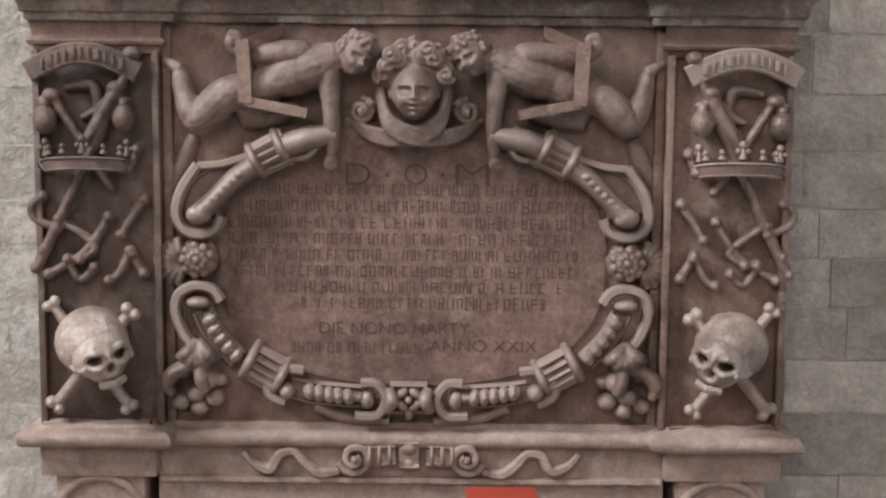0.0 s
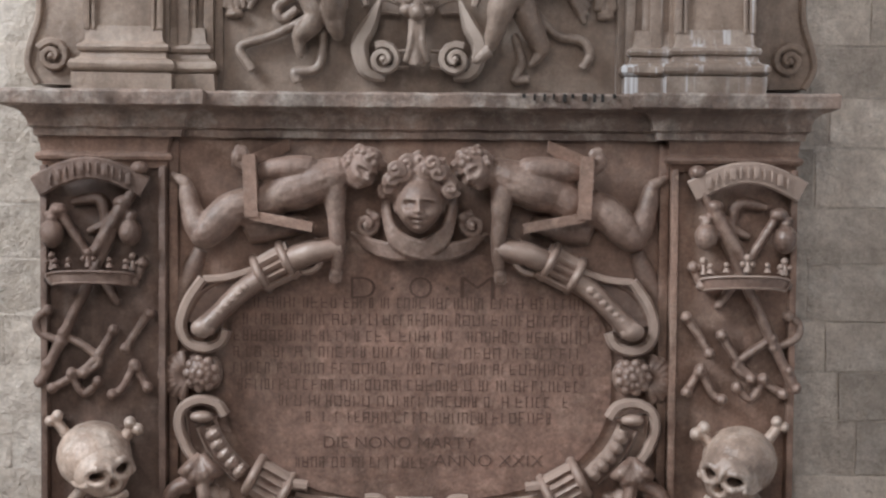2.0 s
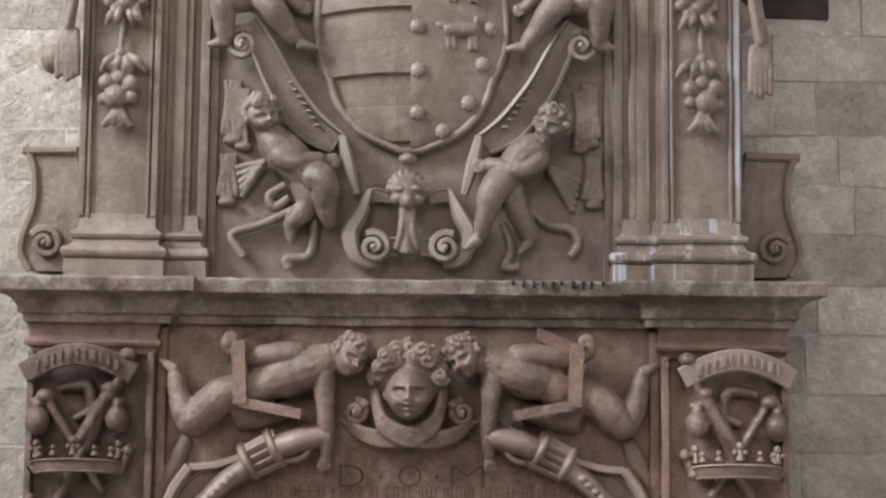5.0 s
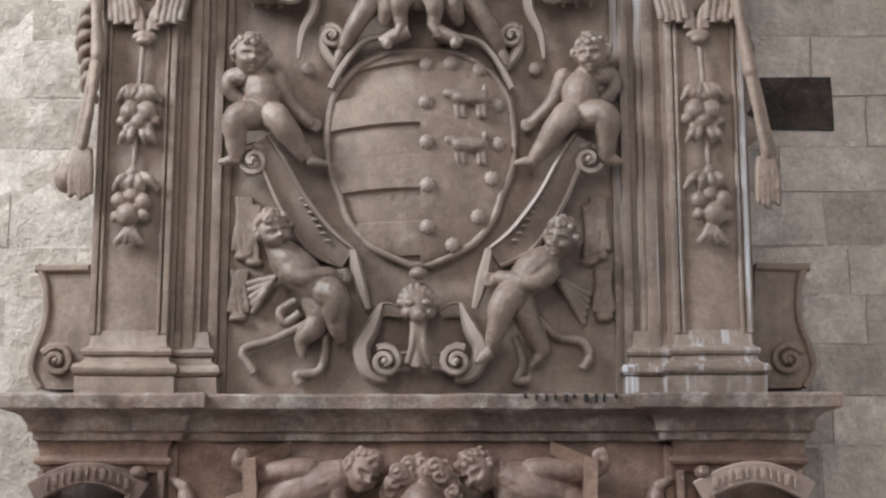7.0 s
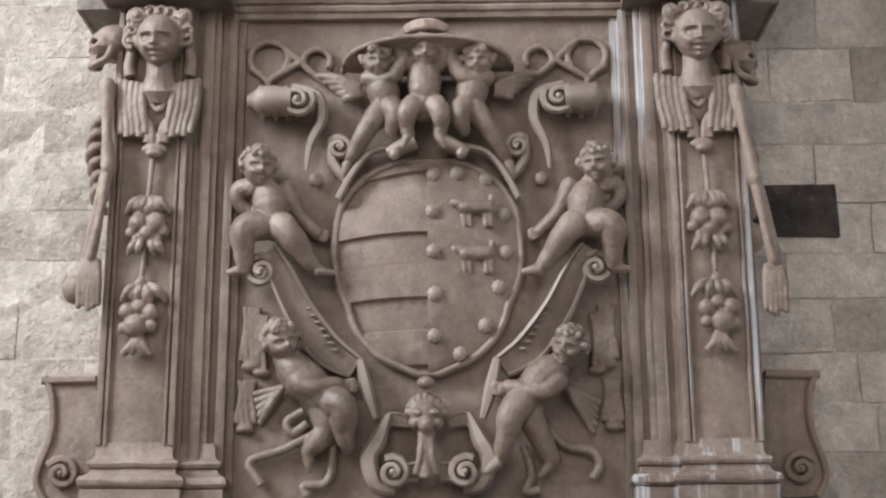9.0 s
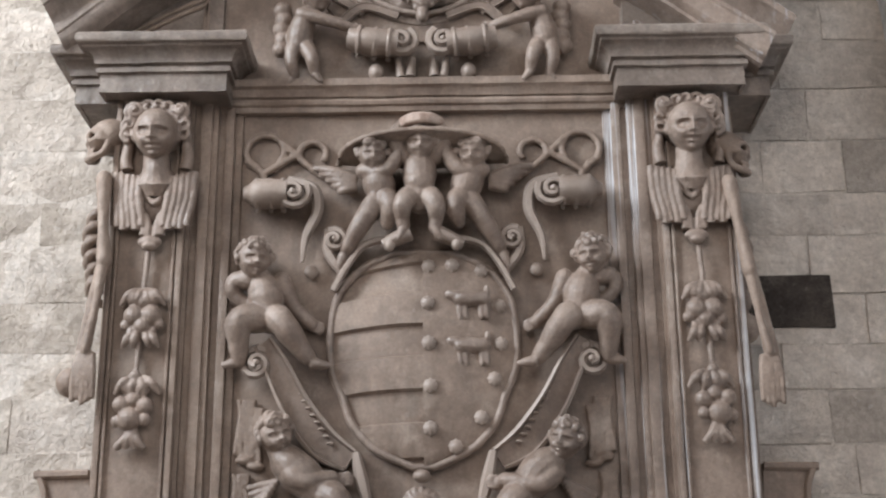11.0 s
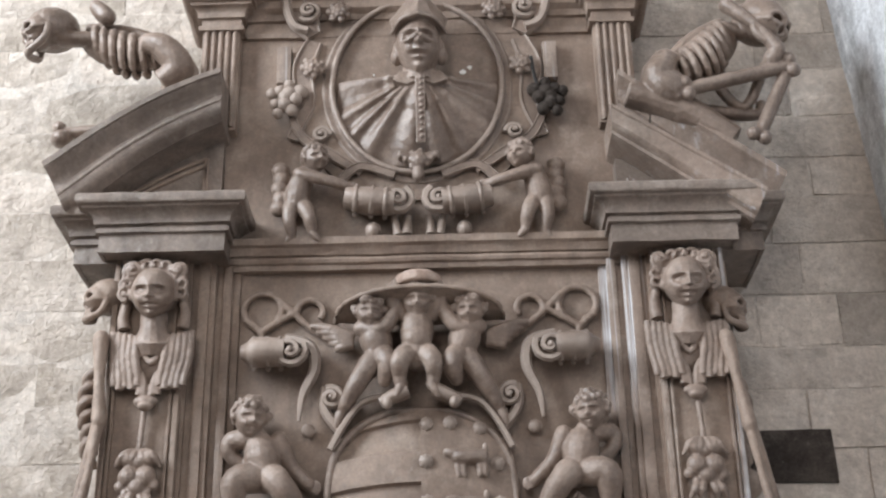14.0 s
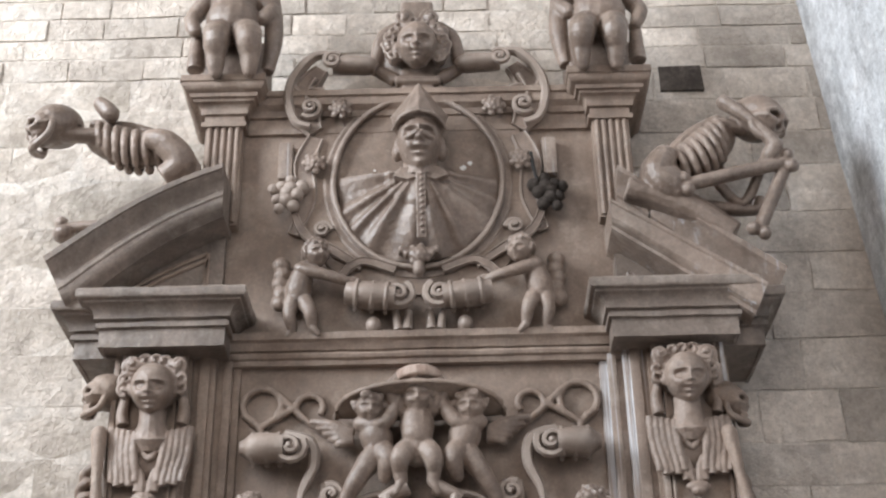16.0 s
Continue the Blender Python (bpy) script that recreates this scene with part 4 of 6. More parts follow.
c = (-0.087, 1.555)
head(bm, (c[0], 3.925, c[1] - 0.004), 0.080, nod=2, seed=3, hair=False)
ball(bm, (c[0], 3.945, c[1] + 0.05), (0.10, 0.05, 0.085))
rnd = random.Random(8)
for i in range(15):
    a = radians(8 + i * 11.7)
    p = (c[0] + 0.092 * math.cos(a), 3.905 + 0.01 * math.sin(i), c[1] + 0.035 + (0.09 if i % 2 else 0.065) * math.sin(a))
    sweep(bm, spiral((p[0], p[2]), p[1], rnd.uniform(0.022, 0.032), 1.5, rnd.uniform(0, 360), 1 if i % 2 else -1, 0.0085, 0.014), ROUND[::2])
    ball(bm, (p[0], p[1] + 0.012, p[2]), 0.024, seg=8)
for k in (-1, 1):
    # crossing wings
    for j in range(4):
        tube(bm, [(c[0] + k * 0.10, 3.95, c[1] + 0.02 - 0.012 * j, 0.012), (c[0] + k * 0.075, 3.932, c[1] - 0.07 - 0.013 * j, 0.0125), (c[0] + k * 0.01, 3.93 + 0.004 * k, c[1] - 0.110 - 0.013 * j, 0.0105), (c[0] - k * 0.09, 3.945, c[1] - 0.120 - 0.011 * j, 0.009), (c[0] - k * (0.20 - 0.012 * j), 3.96, c[1] - 0.085 - 0.013 * j, 0.005)], 5)
    scroll_end(bm, (c[0] + k * 0.155, c[1] - 0.06), 3.965, 0.036, k, 90, 0.011)
    tube(bm, [(c[0] + k * 0.12, 3.96, c[1] - 0.03, 0.016), (c[0] + k * 0.165, 3.965, c[1] - 0.10, 0.012), (c[0] + k * 0.10, 3.96, c[1] - 0.14, 0.010)], 4)
carved("cherub_head", bm, FIGURE_RED, "carved stone cherub head with curls and crossed wings", "carved figure", 0.0036, 3, fat=0.001)


def leaning(b):
    # figure lying along the panel, one arm hanging over the tablet, one holding a book
    h = (-0.255, 1.653)
    head(b, (h[0], 3.93, h[1]), 0.058, turn=35, nod=20, lean=25, seed=11)
    limb(b, [((-0.322, 1.642), 0.05, 3.95), ((-0.408, 1.608), 0.062, 3.955), ((-0.491, 1.583), 0.056, 3.965), ((-0.549, 1.550), 0.055, 3.97)])
    limb(b, [((-0.335, 1.605), 0.034, 3.935), ((-0.328, 1.51), 0.024, 3.93), ((-0.323, 1.43), 0.021, 3.93), ((-0.326, 1.375), 0.015, 3.935)])
    hand(b, (-0.328, 1.355), 3.935, 0.017, (-0.1, -1))
    limb(b, [((-0.408, 1.657), 0.036, 3.94), ((-0.490, 1.657), 0.032, 3.935), ((-0.557, 1.648), 0.024, 3.945), ((-0.614, 1.672), 0.02, 3.94)])
    hand(b, (-0.614, 1.687), 3.93, 0.02, (0.5, 0.8))
    limb(b, [((-0.541, 1.541), 0.05, 3.975), ((-0.624, 1.541), 0.05, 3.955), ((-0.699, 1.474), 0.046, 3.95), ((-0.727, 1.474), 0.038, 3.955), ((-0.756, 1.539), 0.030, 3.965), ((-0.769, 1.600), 0.022, 3.97)])
    foot(b, (-0.768, 1.610), 3.965, 0.018, (-1, 0.6))
    limb(b, [((-0.524, 1.517), 0.045, 3.985), ((-0.575, 1.475), 0.04, 3.985), ((-0.442, 1.493), 0.03, 3.985)])
    # drapery behind the leg
    tube(b, [(p[0], 4.0, p[1], r) for p, r in (((-0.733, 1.416), 0.02), ((-0.759, 1.357), 0.03), ((-0.793, 1.282), 0.022), ((-0.798, 1.232), 0.01))], 4)


twin("reclining_figure", leaning, FIGURE_RED, None, "carved stone child figure leaning over the tablet", "carved figure", 0.0036, 3, "figures over the tablet", 0.001)


def book(b):
    y = 3.898
    for p, q, w in (((-0.576, 1.695), (-0.567, 1.515), 0.019), ((-0.571, 1.521), (-0.393, 1.487), 0.014)):
        sweep(b, [(p[0], y, p[1], w), (q[0], y + (0.03 if w < 0.012 else 0), q[1], w)], [(-1, -1.6), (-1, 1), (1, 1), (1, -1.6)])
    a, b2, c2, d2 = (-0.582, 1.692), (-0.465, 1.741), (-0.464, 1.709), (-0.550, 1.647)
    vs = [b.verts.new((p[0], yy, p[1])) for p, yy in ((a, y), (b2, y + 0.02), (c2, y + 0.035), (d2, y + 0.03))]
    ws = [b.verts.new((p[0], yy + 0.03, p[1])) for p, yy in ((a, y), (b2, y + 0.02), (c2, y + 0.035), (d2, y + 0.03))]
    b.faces.new(vs)
    b.faces.new(ws[::-1])
    for i in range(4):
        b.faces.new((vs[i], vs[(i + 1) % 4], ws[(i + 1) % 4], ws[i]))


for s in (-1, 1):
    bm = bmesh.new()
    book(bm)
    if s > 0:
        mirror(bm)
    tagged(part("carved_book", bm, RED_STONE, None), "open carved stone book held by a figure", "carved book", "carved books")

# ---- trophies on the lower pilasters ----
YT = 3.958


def banner(b):
    line = []
    for i in range(15):
        k = i / 14
        line.append(((-1.202, 1.576)[0] * (1 - k) + (-0.884, 1.592)[0] * k, YT - 0.02 - 0.012 * math.sin(math.pi * k), 1.598 + 0.055 * math.sin(math.pi * k), 0.032))
    sweep(b, line, [(-1, -0.35), (-1, 0.2), (-0.85, 0.3), (0.85, 0.3), (1, 0.2), (1, -0.35)])
    for i in range(2, 13):
        p = line[i]
        w = 0.0035 if i % 3 else 0.008
        box(b, p[0] - w, p[0] + w, p[1] - 0.014, p[1] - 0.006, p[2] - 0.016, p[2] + 0.016, 0.001)


def trophy(b):
    # crossed staves under a scroll, two flasks, hooks
    for p, q, r in (((-1.125, 1.515), (-0.969, 1.264), 0.013), ((-0.917, 1.595), (-1.193, 1.025), 0.015)):
        limb(b, [(p, r, YT - 0.018), (q, r, YT - 0.006)], 2)
    limb(b, [((-0.947, 1.546), 0.022, YT - 0.016), ((-1.033, 1.405), 0.017, YT - 0.02)], 2)
    for p, r in (((-1.156, 1.461), 0.042), ((-0.927, 1.467), 0.040)):
        ball(b, (p[0], YT - 0.022, p[1]), (r * 0.82, r * 0.8, r))
        ball(b, (p[0], YT - 0.022, p[1] + r * 1.05), (r * 0.4, r * 0.4, r * 0.35))
        ball(b, (p[0], YT - 0.018, p[1] + r * 1.35), (r * 0.55, r * 0.4, r * 0.25))
    for p in ((-1.137, 1.531), (-0.950, 1.554), (-0.900, 1.653)):
        ball(b, (p[0], YT - 0.02, p[1]), (0.026, 0.02, 0.02))
    tube(b, [(p[0], YT, p[1], r) for p, r in (((-1.104, 1.553), 0.012), ((-1.021, 1.562), 0.02), ((-1.006, 1.496), 0.016), ((-1.056, 1.466), 0.010))], 4)
    for pts in (((-1.127, 1.170), (-1.023, 1.095), (-1.066, 1.052)), ((-0.979, 1.179), (-1.049, 1.077), (-1.160, 1.008)), ((-1.170, 1.236), (-1.205, 1.211), (-1.194, 1.169), (-1.131, 1.144)), ((-0.875, 1.231), (-0.916, 1.172), (-0.944, 1.126)), ((-1.103, 1.052), (-1.068, 0.992), (-1.025, 1.027)), ((-0.918, 1.079), (-0.953, 1.010), (-0.983, 0.990)), ((-0.914, 1.070), (-0.879, 1.011)), ((-0.892, 1.378), (-0.918, 1.323)), ((-1.175, 1.076), (-1.198, 1.025))):
        limb(b, [(p, 0.0115, YT - 0.006) for p in pts], 4)
        for p in (pts[0], pts[-1]):
            ball(b, (p[0], YT - 0.01, p[1]), 0.017, seg=8)


def crown(b):
    c = (-1.040, 1.326)
    line = [(c[0] + 0.122 * math.cos(t), YT - 0.012 - 0.05 * math.sin(t), c[1] + 0.012 * math.sin(t), 0.02) for t in [math.pi * i / 16 for i in range(17)]]
    sweep(b, line, [(-1, -0.3), (-1, 0.35), (-0.8, 0.45), (-0.6, 0.2), (0.6, 0.2), (0.8, 0.45), (1, 0.35), (1, -0.3)])
    for i in range(7):
        t = math.pi * i / 6
        p = (c[0] + 0.118 * math.cos(t), YT - 0.012 - 0.046 * math.sin(t), c[1] + 0.03 + 0.012 * math.sin(t))
        big = i in (0, 3, 6)
        tube(b, [(*p, 0.012), (p[0], p[1], p[2] + (0.03 if big else 0.012), 0.006)], 2)
        ball(b, (p[0], p[1], p[2] + (0.04 if big else 0.02)), 0.012 if big else 0.0085, seg=8)
        if big:
            for k in (-1, 1):
                ball(b, (p[0] + k * 0.014, p[1], p[2] + 0.022), 0.009, seg=8)


def skull_relief(b):
    c = (-1.010, 0.777)
    skull(b, (c[0] + 0.004, 3.905, c[1] + 0.004), 0.118, turn=32, nod=2, lean=-14, jaw=False)


def crossbones(b):
    bone(b, (-1.151, 0.915), (-0.932, 0.614), YT - 0.01, 0.013)
    bone(b, (-0.921, 0.895), (-1.142, 0.621), YT - 0.02, 0.015)


trs = []
for s in (-1, 1):
    tro = thing("carved_trophy", "stone relief of banner, crossed staves, flasks and crown", "carved relief", "pilaster trophies", at=(sx(s, 0.92), YT, 1.3))
    for nm, fn, vx in (("banner", banner, 0.005), ("stave_trophy", trophy, 0.005), ("crown", crown, 0.004)):
        bm = bmesh.new()
        fn(bm)
        if s > 0:
            mirror(bm)
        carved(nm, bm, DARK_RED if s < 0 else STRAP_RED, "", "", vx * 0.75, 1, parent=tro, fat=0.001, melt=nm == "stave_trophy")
twin("carved_skull", skull_relief, BONE, None, "pale rubbed stone skull carved in high relief", "carved skull", 0.003, 1, "pilaster skulls")
twin("bone_cross", crossbones, BONE, None, "pair of crossed stone bones behind a skull", "carved bones", 0.004, 2, "pilaster bones")


# ---- coat of arms in the upper storey ----
YR = 3.965
arms = thing("coat_of_arms", "carved stone shield with barred and studded halves", "coat of arms", at=(CX, YR, 2.6))
SH = spline([(0.0, 0.30), (0.07, 0.66), (0.2, 0.92), (0.38, 1.0), (0.55, 0.985), (0.68, 0.86), (0.80, 0.76), (0.92, 0.50), (1.0, 0.10)], 8)
SHX, SHT, SHB, SHW = CX - 0.002, 2.925, 2.262, 0.281


def shield_half(k):
    for i in range(len(SH) - 1):
        if SH[i][0] <= k <= SH[i + 1][0]:
            f = (k - SH[i][0]) / max(1e-6, SH[i + 1][0] - SH[i][0])
            return SHW * (SH[i][1] * (1 - f) + SH[i + 1][1] * f)
    return SHW * 0.1


def shield_face(b, side):
    rows, cols = 96, 22
    grid = []
    for i in range(rows + 1):
        k = i / rows
        w = shield_half(k)
        line = []
        for j in range(cols + 1):
            q = j / cols
            x = SHX + side * w * q
            k2 = min(1.0, k + 0.05 * q * q * (1 - k) * (side < 0))
            x = SHX + side * shield_half(k2) * q
            z = SHT + (SHB - SHT) * k2
            y = 3.978 - 0.055 * (1 - 0.75 * q * q) * (math.sin(math.pi * (0.06 + 0.88 * k)) ** 0.6)
            if side < 0:
                band = k * 6.6 - 0.35
                f = band % 2
                y += 0.015 if f < 1 else 0.0
            line.append(b.verts.new((x, y, z)))
        grid.append(line)
    for r, s in zip(grid, grid[1:]):
        for j in range(cols):
            b.faces.new((r[j], r[j + 1], s[j + 1], s[j]))
    back = [[b.verts.new((v.co.x, 4.002, v.co.z)) for v in (r[0], r[-1])] for r in grid]
    for (r, s), (p, q) in zip(zip(grid, grid[1:]), zip(back, back[1:])):
        b.faces.new((r[-1], p[1], q[1], s[-1]))
        b.faces.new((r[0], s[0], q[0], p[0]))


halves = []
for side in (-1, 1):
    bm = bmesh.new()
    shield_face(bm, side)
    halves.append(part("barred_half" if side < 0 else "studded_half", bm, GREY_STONE, arms, "raised curved bars" if side < 0 else "field with studs and worn beasts", 40))
bm = bmesh.new()
rim = [(SHX - shield_half(k / 40), 3.975, SHT + (SHB - SHT) * k / 40, 0.011) for k in range(41)]
rim += [(2 * SHX - p[0], p[1], p[2], p[3]) for p in rim[::-1]]
sweep(bm, rim, ROUND, True)
carved("shield_rim", bm, FIGURE, "", "", 0.005, 1, parent=arms)


def stud_y(p):
    k = (SHT - p[1]) / (SHT - SHB)
    q = min(1, abs(p[0] - SHX) / max(0.02, shield_half(k)))
    return 3.978 - 0.055 * (1 - 0.75 * q * q) * (math.sin(math.pi * (0.06 + 0.88 * k)) ** 0.6)


for p in ((-0.075, 2.873), (-0.003, 2.876), (0.087, 2.861), (-0.077, 2.752), (-0.074, 2.626), (-0.071, 2.496), (-0.072, 2.371), (0.138, 2.746), (0.141, 2.626), (0.120, 2.520), (0.078, 2.404), (0.002, 2.319)):
    bm = bmesh.new()
    ball(bm, (p[0], stud_y(p) - 0.002, p[1]), (0.021, 0.014, 0.021), seg=12)
    for i in range(8):
        a = i * math.pi / 4
        ball(bm, (p[0] + 0.016 * math.cos(a), stud_y(p) - 0.004, p[1] + 0.016 * math.sin(a)), 0.007, seg=6)
    part("stud", bm, FIGURE, halves[1], smooth=60)
for zc in (0, -0.145):
    # worn heraldic charge as a plain lump
    b0 = (0.051, 2.765)
    bm = bmesh.new()
    y = stud_y(b0) - 0.006
    limb(bm, [((b0[0] - 0.03, b0[1] + zc), 0.022, y), ((b0[0] + 0.04, b0[1] + zc), 0.02, y)])
    limb(bm, [((b0[0] - 0.035, b0[1] + zc + 0.008), 0.016, y), ((b0[0] - 0.062, b0[1] + zc + 0.014), 0.013, y)])
    for dx in (-0.035, -0.018, 0.03, 0.045):
        limb(bm, [((b0[0] + dx, b0[1] + zc - 0.01), 0.009, y), ((b0[0] + dx + 0.004, b0[1] + zc - 0.055), 0.008, y)], 2)
    limb(bm, [((b0[0] + 0.05, b0[1] + zc + 0.01), 0.007, y), ((b0[0] + 0.05, b0[1] + zc + 0.035), 0.007, y)], 2)
    carved("worn_charge", bm, FIGURE, "", "", 0.004, 2, parent=halves[1])


def strap(b):
    # broad hanging strap beside the shield with a rolled head
    tube(b, [(p[0], y, p[1], r) for p, r, y in (((-0.574, 2.638), 0.03, 3.945), ((-0.526, 2.553), 0.040, 3.95), ((-0.472, 2.447), 0.046, 3.965), ((-0.393, 2.339), 0.05, 3.975), ((-0.308, 2.282), 0.036, 3.97))], 6, [(-1, -0.4), (-1, 0.45), (-0.8, 0.55), (-0.66, 0.2), (0.66, 0.1), (0.8, 0.5), (1, 0.4), (1, -0.4)])
    scroll_end(b, (-0.590, 2.574), 3.955, 0.05, 1, 60, 0.014, 0.03)
    tube(b, [(p[0], 3.965, p[1], r) for p, r in (((-0.292, 2.308), 0.012), ((-0.274, 2.222), 0.02), ((-0.248, 2.130), 0.010))], 4, LIP)
    for i in range(8):
        k = i / 7
        x = (-0.464, 2.482)[0] * (1 - k) + (-0.373, 2.334)[0] * k
        z = (-0.464, 2.482)[1] * (1 - k) + (-0.373, 2.334)[1] * k
        ball(b, (x + 0.005, 3.957, z), (0.012, 0.006, 0.005), seg=6)


def tassel_cord(b):
    for x0, top, low, n in ((435, 545, 640, 4), (455, 560, 650, 3), (430, 672, 745, 4)):
        for i in range(n):
            x1 = (-0.706, 2.554)[0] + (x0 - 400) * 0.00174 + i * 0.015
            tube(b, [(x1 + 0.006 * math.sin(k * 5 + i), 3.988, (-0.706, 2.554)[1] - (top - 500 + (low - top) * k) * 0.00176, 0.0085) for k in (0, 0.25, 0.5, 0.75, 1)], 3)
        ball(b, ((-0.706, 2.554)[0] + (x0 - 400) * 0.00174 + 0.022, 3.985, (-0.706, 2.554)[1] - (low - 490) * 0.00176), (0.03, 0.016, 0.014), seg=10)


def cord_loop(b):
    for c, r, a0, a1 in (((-0.591, 3.275), 0.060, 255, -40), ((-0.440, 3.265), 0.042, -40, 200)):
        tube(b, [(c[0] + r * math.cos(radians(a)), 3.985, c[1] + r * 0.95 * math.sin(radians(a)), 0.0115) for a in np.linspace(a0, a1, 11)], 3)
    for pts in (((-0.649, 3.243), (-0.594, 3.194), (-0.587, 3.119)), ((-0.538, 3.309), (-0.461, 3.231), (-0.371, 3.163)), ((-0.594, 3.198), (-0.533, 3.236), (-0.480, 3.266))):
        tube(b, [(p[0], 3.983, p[1], 0.0115) for p in pts], 5)


def roller(b):
    tube(b, [(p[0], 3.95, p[1], r) for p, r in (((-0.649, 3.119), 0.022), ((-0.633, 3.119), 0.03), ((-0.601, 3.119), 0.048), ((-0.512, 3.118), 0.044))], 3)
    for q in ((-0.608, 3.119), (-0.566, 3.118), (-0.526, 3.118)):
        collar(b, q, 3.955, 92, 0.052, 0.008)
    scroll_end(b, (-0.494, 3.114), 3.935, 0.05, -1, 30, 0.012, 0.02)
    tube(b, [(p[0], 3.955, p[1], r) for p, r in (((-0.513, 3.165), 0.014), ((-0.433, 3.136), 0.018), ((-0.419, 3.060), 0.017), ((-0.453, 2.977), 0.012), ((-0.463, 2.894), 0.005))], 5, LIP)
    ball(b, ((-0.437, 2.871)[0], 3.98, (-0.437, 2.871)[1]), (0.022, 0.012, 0.022))
    scroll_end(b, (-0.365, 2.967), 3.962, 0.036, -1, 120, 0.012, 0.02)
    tube(b, [(p[0], 3.97, p[1], r) for p, r in (((-0.390, 3.004), 0.012), ((-0.385, 2.930), 0.016), ((-0.332, 2.856), 0.014))], 4, LIP)


def shield_roll(b):
    tube(b, [(p[0], 3.935, p[1], r) for p, r in (((-0.213, 2.939), 0.016), ((-0.183, 2.955), 0.022), ((-0.131, 2.979), 0.026))], 3)
    c = (-0.192, 2.946)
    ball(b, (c[0], 3.925, c[1] - 0.01), (0.016, 0.016, 0.02))
    tube(b, [(p[0], 3.955, p[1], 0.010) for p in ((-0.192, 2.968), (-0.271, 2.947), (-0.328, 2.874), (-0.366, 2.801))], 5, LIP)


def foot_scroll(b):
    scroll_end(b, (-0.194, 1.972), 3.95, 0.046, -1, 120, 0.013, 0.03)
    tube(b, [(p[0], 3.965, p[1], r) for p, r in (((-0.206, 2.146), 0.006), ((-0.236, 2.072), 0.024), ((-0.264, 2.014), 0.026), ((-0.242, 1.940), 0.022), ((-0.189, 1.923), 0.012))], 5, LIP)
    tube(b, [(p[0], 3.955, p[1], 0.028) for p in ((-0.189, 1.972), (-0.123, 1.975))], 2, BAND)
    tube(b, [(p[0], 3.975, p[1], r) for p, r in (((-0.236, 2.091), 0.006), ((-0.198, 2.129), 0.022), ((-0.148, 2.117), 0.014))], 4, BAND)


for nm, fn in (("hanging_strap", strap), ("roller_scroll", roller), ("rolled_corner", shield_roll), ("foot_scroll", foot_scroll)):
    twin(nm, fn, FIGURE, arms, melt=False)
twin("tassel_cord", tassel_cord, GREY_STONE, None, "carved stone tassels hanging beside the shield", "carved tassel", 0.0045, 2, "tassels", 0.0)
twin("looped_cord", cord_loop, GREY_STONE, None, "carved stone cord in figure-of-eight loops", "carved cord", 0.0045, 2, "looped cords", 0.0)

bm = bmesh.new()
c = (-0.098, 2.137)
ball(bm, (c[0], 3.955, c[1] - 0.005), (0.045, 0.04, 0.05))
ball(bm, (c[0], 3.925, c[1] - 0.03), (0.02, 0.025, 0.022))
for k in (-1, 1):
    ball(bm, (c[0] + k * 0.024, 3.928, c[1] + 0.006), (0.016, 0.016, 0.010))
    ball(bm, (c[0] + k * 0.03, 3.94, c[1] - 0.022), (0.02, 0.02, 0.018))
for i in range(9):
    a = radians(10 + i * 20)
    tube(bm, [(c[0] + 0.03 * math.cos(a), 3.95, c[1] + 0.025 * math.sin(a), 0.016), (c[0] + 0.062 * math.cos(a), 3.955, c[1] + 0.065 * math.sin(a), 0.010)], 3)
ball(bm, (c[0], 3.94, c[1] + 0.095), (0.026, 0.022, 0.018))
tube(bm, [(c[0], 3.95, c[1] - 0.04, 0.026), (c[0], 3.95, c[1] - 0.11, 0.02), (c[0], 3.955, c[1] - 0.18, 0.026)], 4)
for k in (-1, 1):
    tube(bm, [(c[0] + k * 0.012, 3.938, c[1] - 0.05, 0.01), (c[0] + k * 0.018, 3.935, c[1] - 0.12, 0.008), (c[0] + k * 0.03, 3.945, c[1] - 0.17, 0.010)], 4)
carved("grotesque_mask", bm, FIGURE, "stone grotesque mask with leafy crest below the shield", "carved mask", 0.0045, 2)

# hat over the three figures
bm = bmesh.new()
c = (-0.091, 3.231)
line = []
for i in range(33):
    t = math.pi * i / 32
    y = 3.975 - 0.16 * math.sin(t) ** 0.7
    f = y / 3.94
    line.append(((c[0] + 0.262 * math.cos(t)) * f, y, EYE + (c[1] - 0.02 + 0.118 * math.sin(t) ** 0.8 - EYE) * f, 0.008 + 0.002 * math.sin(i * 2.4)))
sweep(bm, line, ROUND)
ctr = bm.verts.new((c[0], 3.995, c[1] - 0.02))
vs = [bm.verts.new((p[0], p[1] + 0.004, p[2] - 0.002)) for p in line]
for a, b2 in zip(vs, vs[1:]):
    bm.faces.new((ctr, a, b2))
hat = thing("carved_hat", "broad-brimmed stone prelate's hat over the shield", "carved hat", at=(c[0], 3.97, c[1]))
part("brim", bm, GREY_STONE, hat)
bm = bmesh.new()
p = (-0.094, 3.349)
ball(bm, (p[0], 3.93, p[1] - 0.01), (0.075, 0.06, 0.035))
tube(bm, [(p[0], 3.93, p[1] - 0.03, 0.072), (p[0], 3.93, p[1], 0.074)], 2)
carved("hat_crown", bm, PALE_STONE, "", "", 0.006, 2, parent=hat)


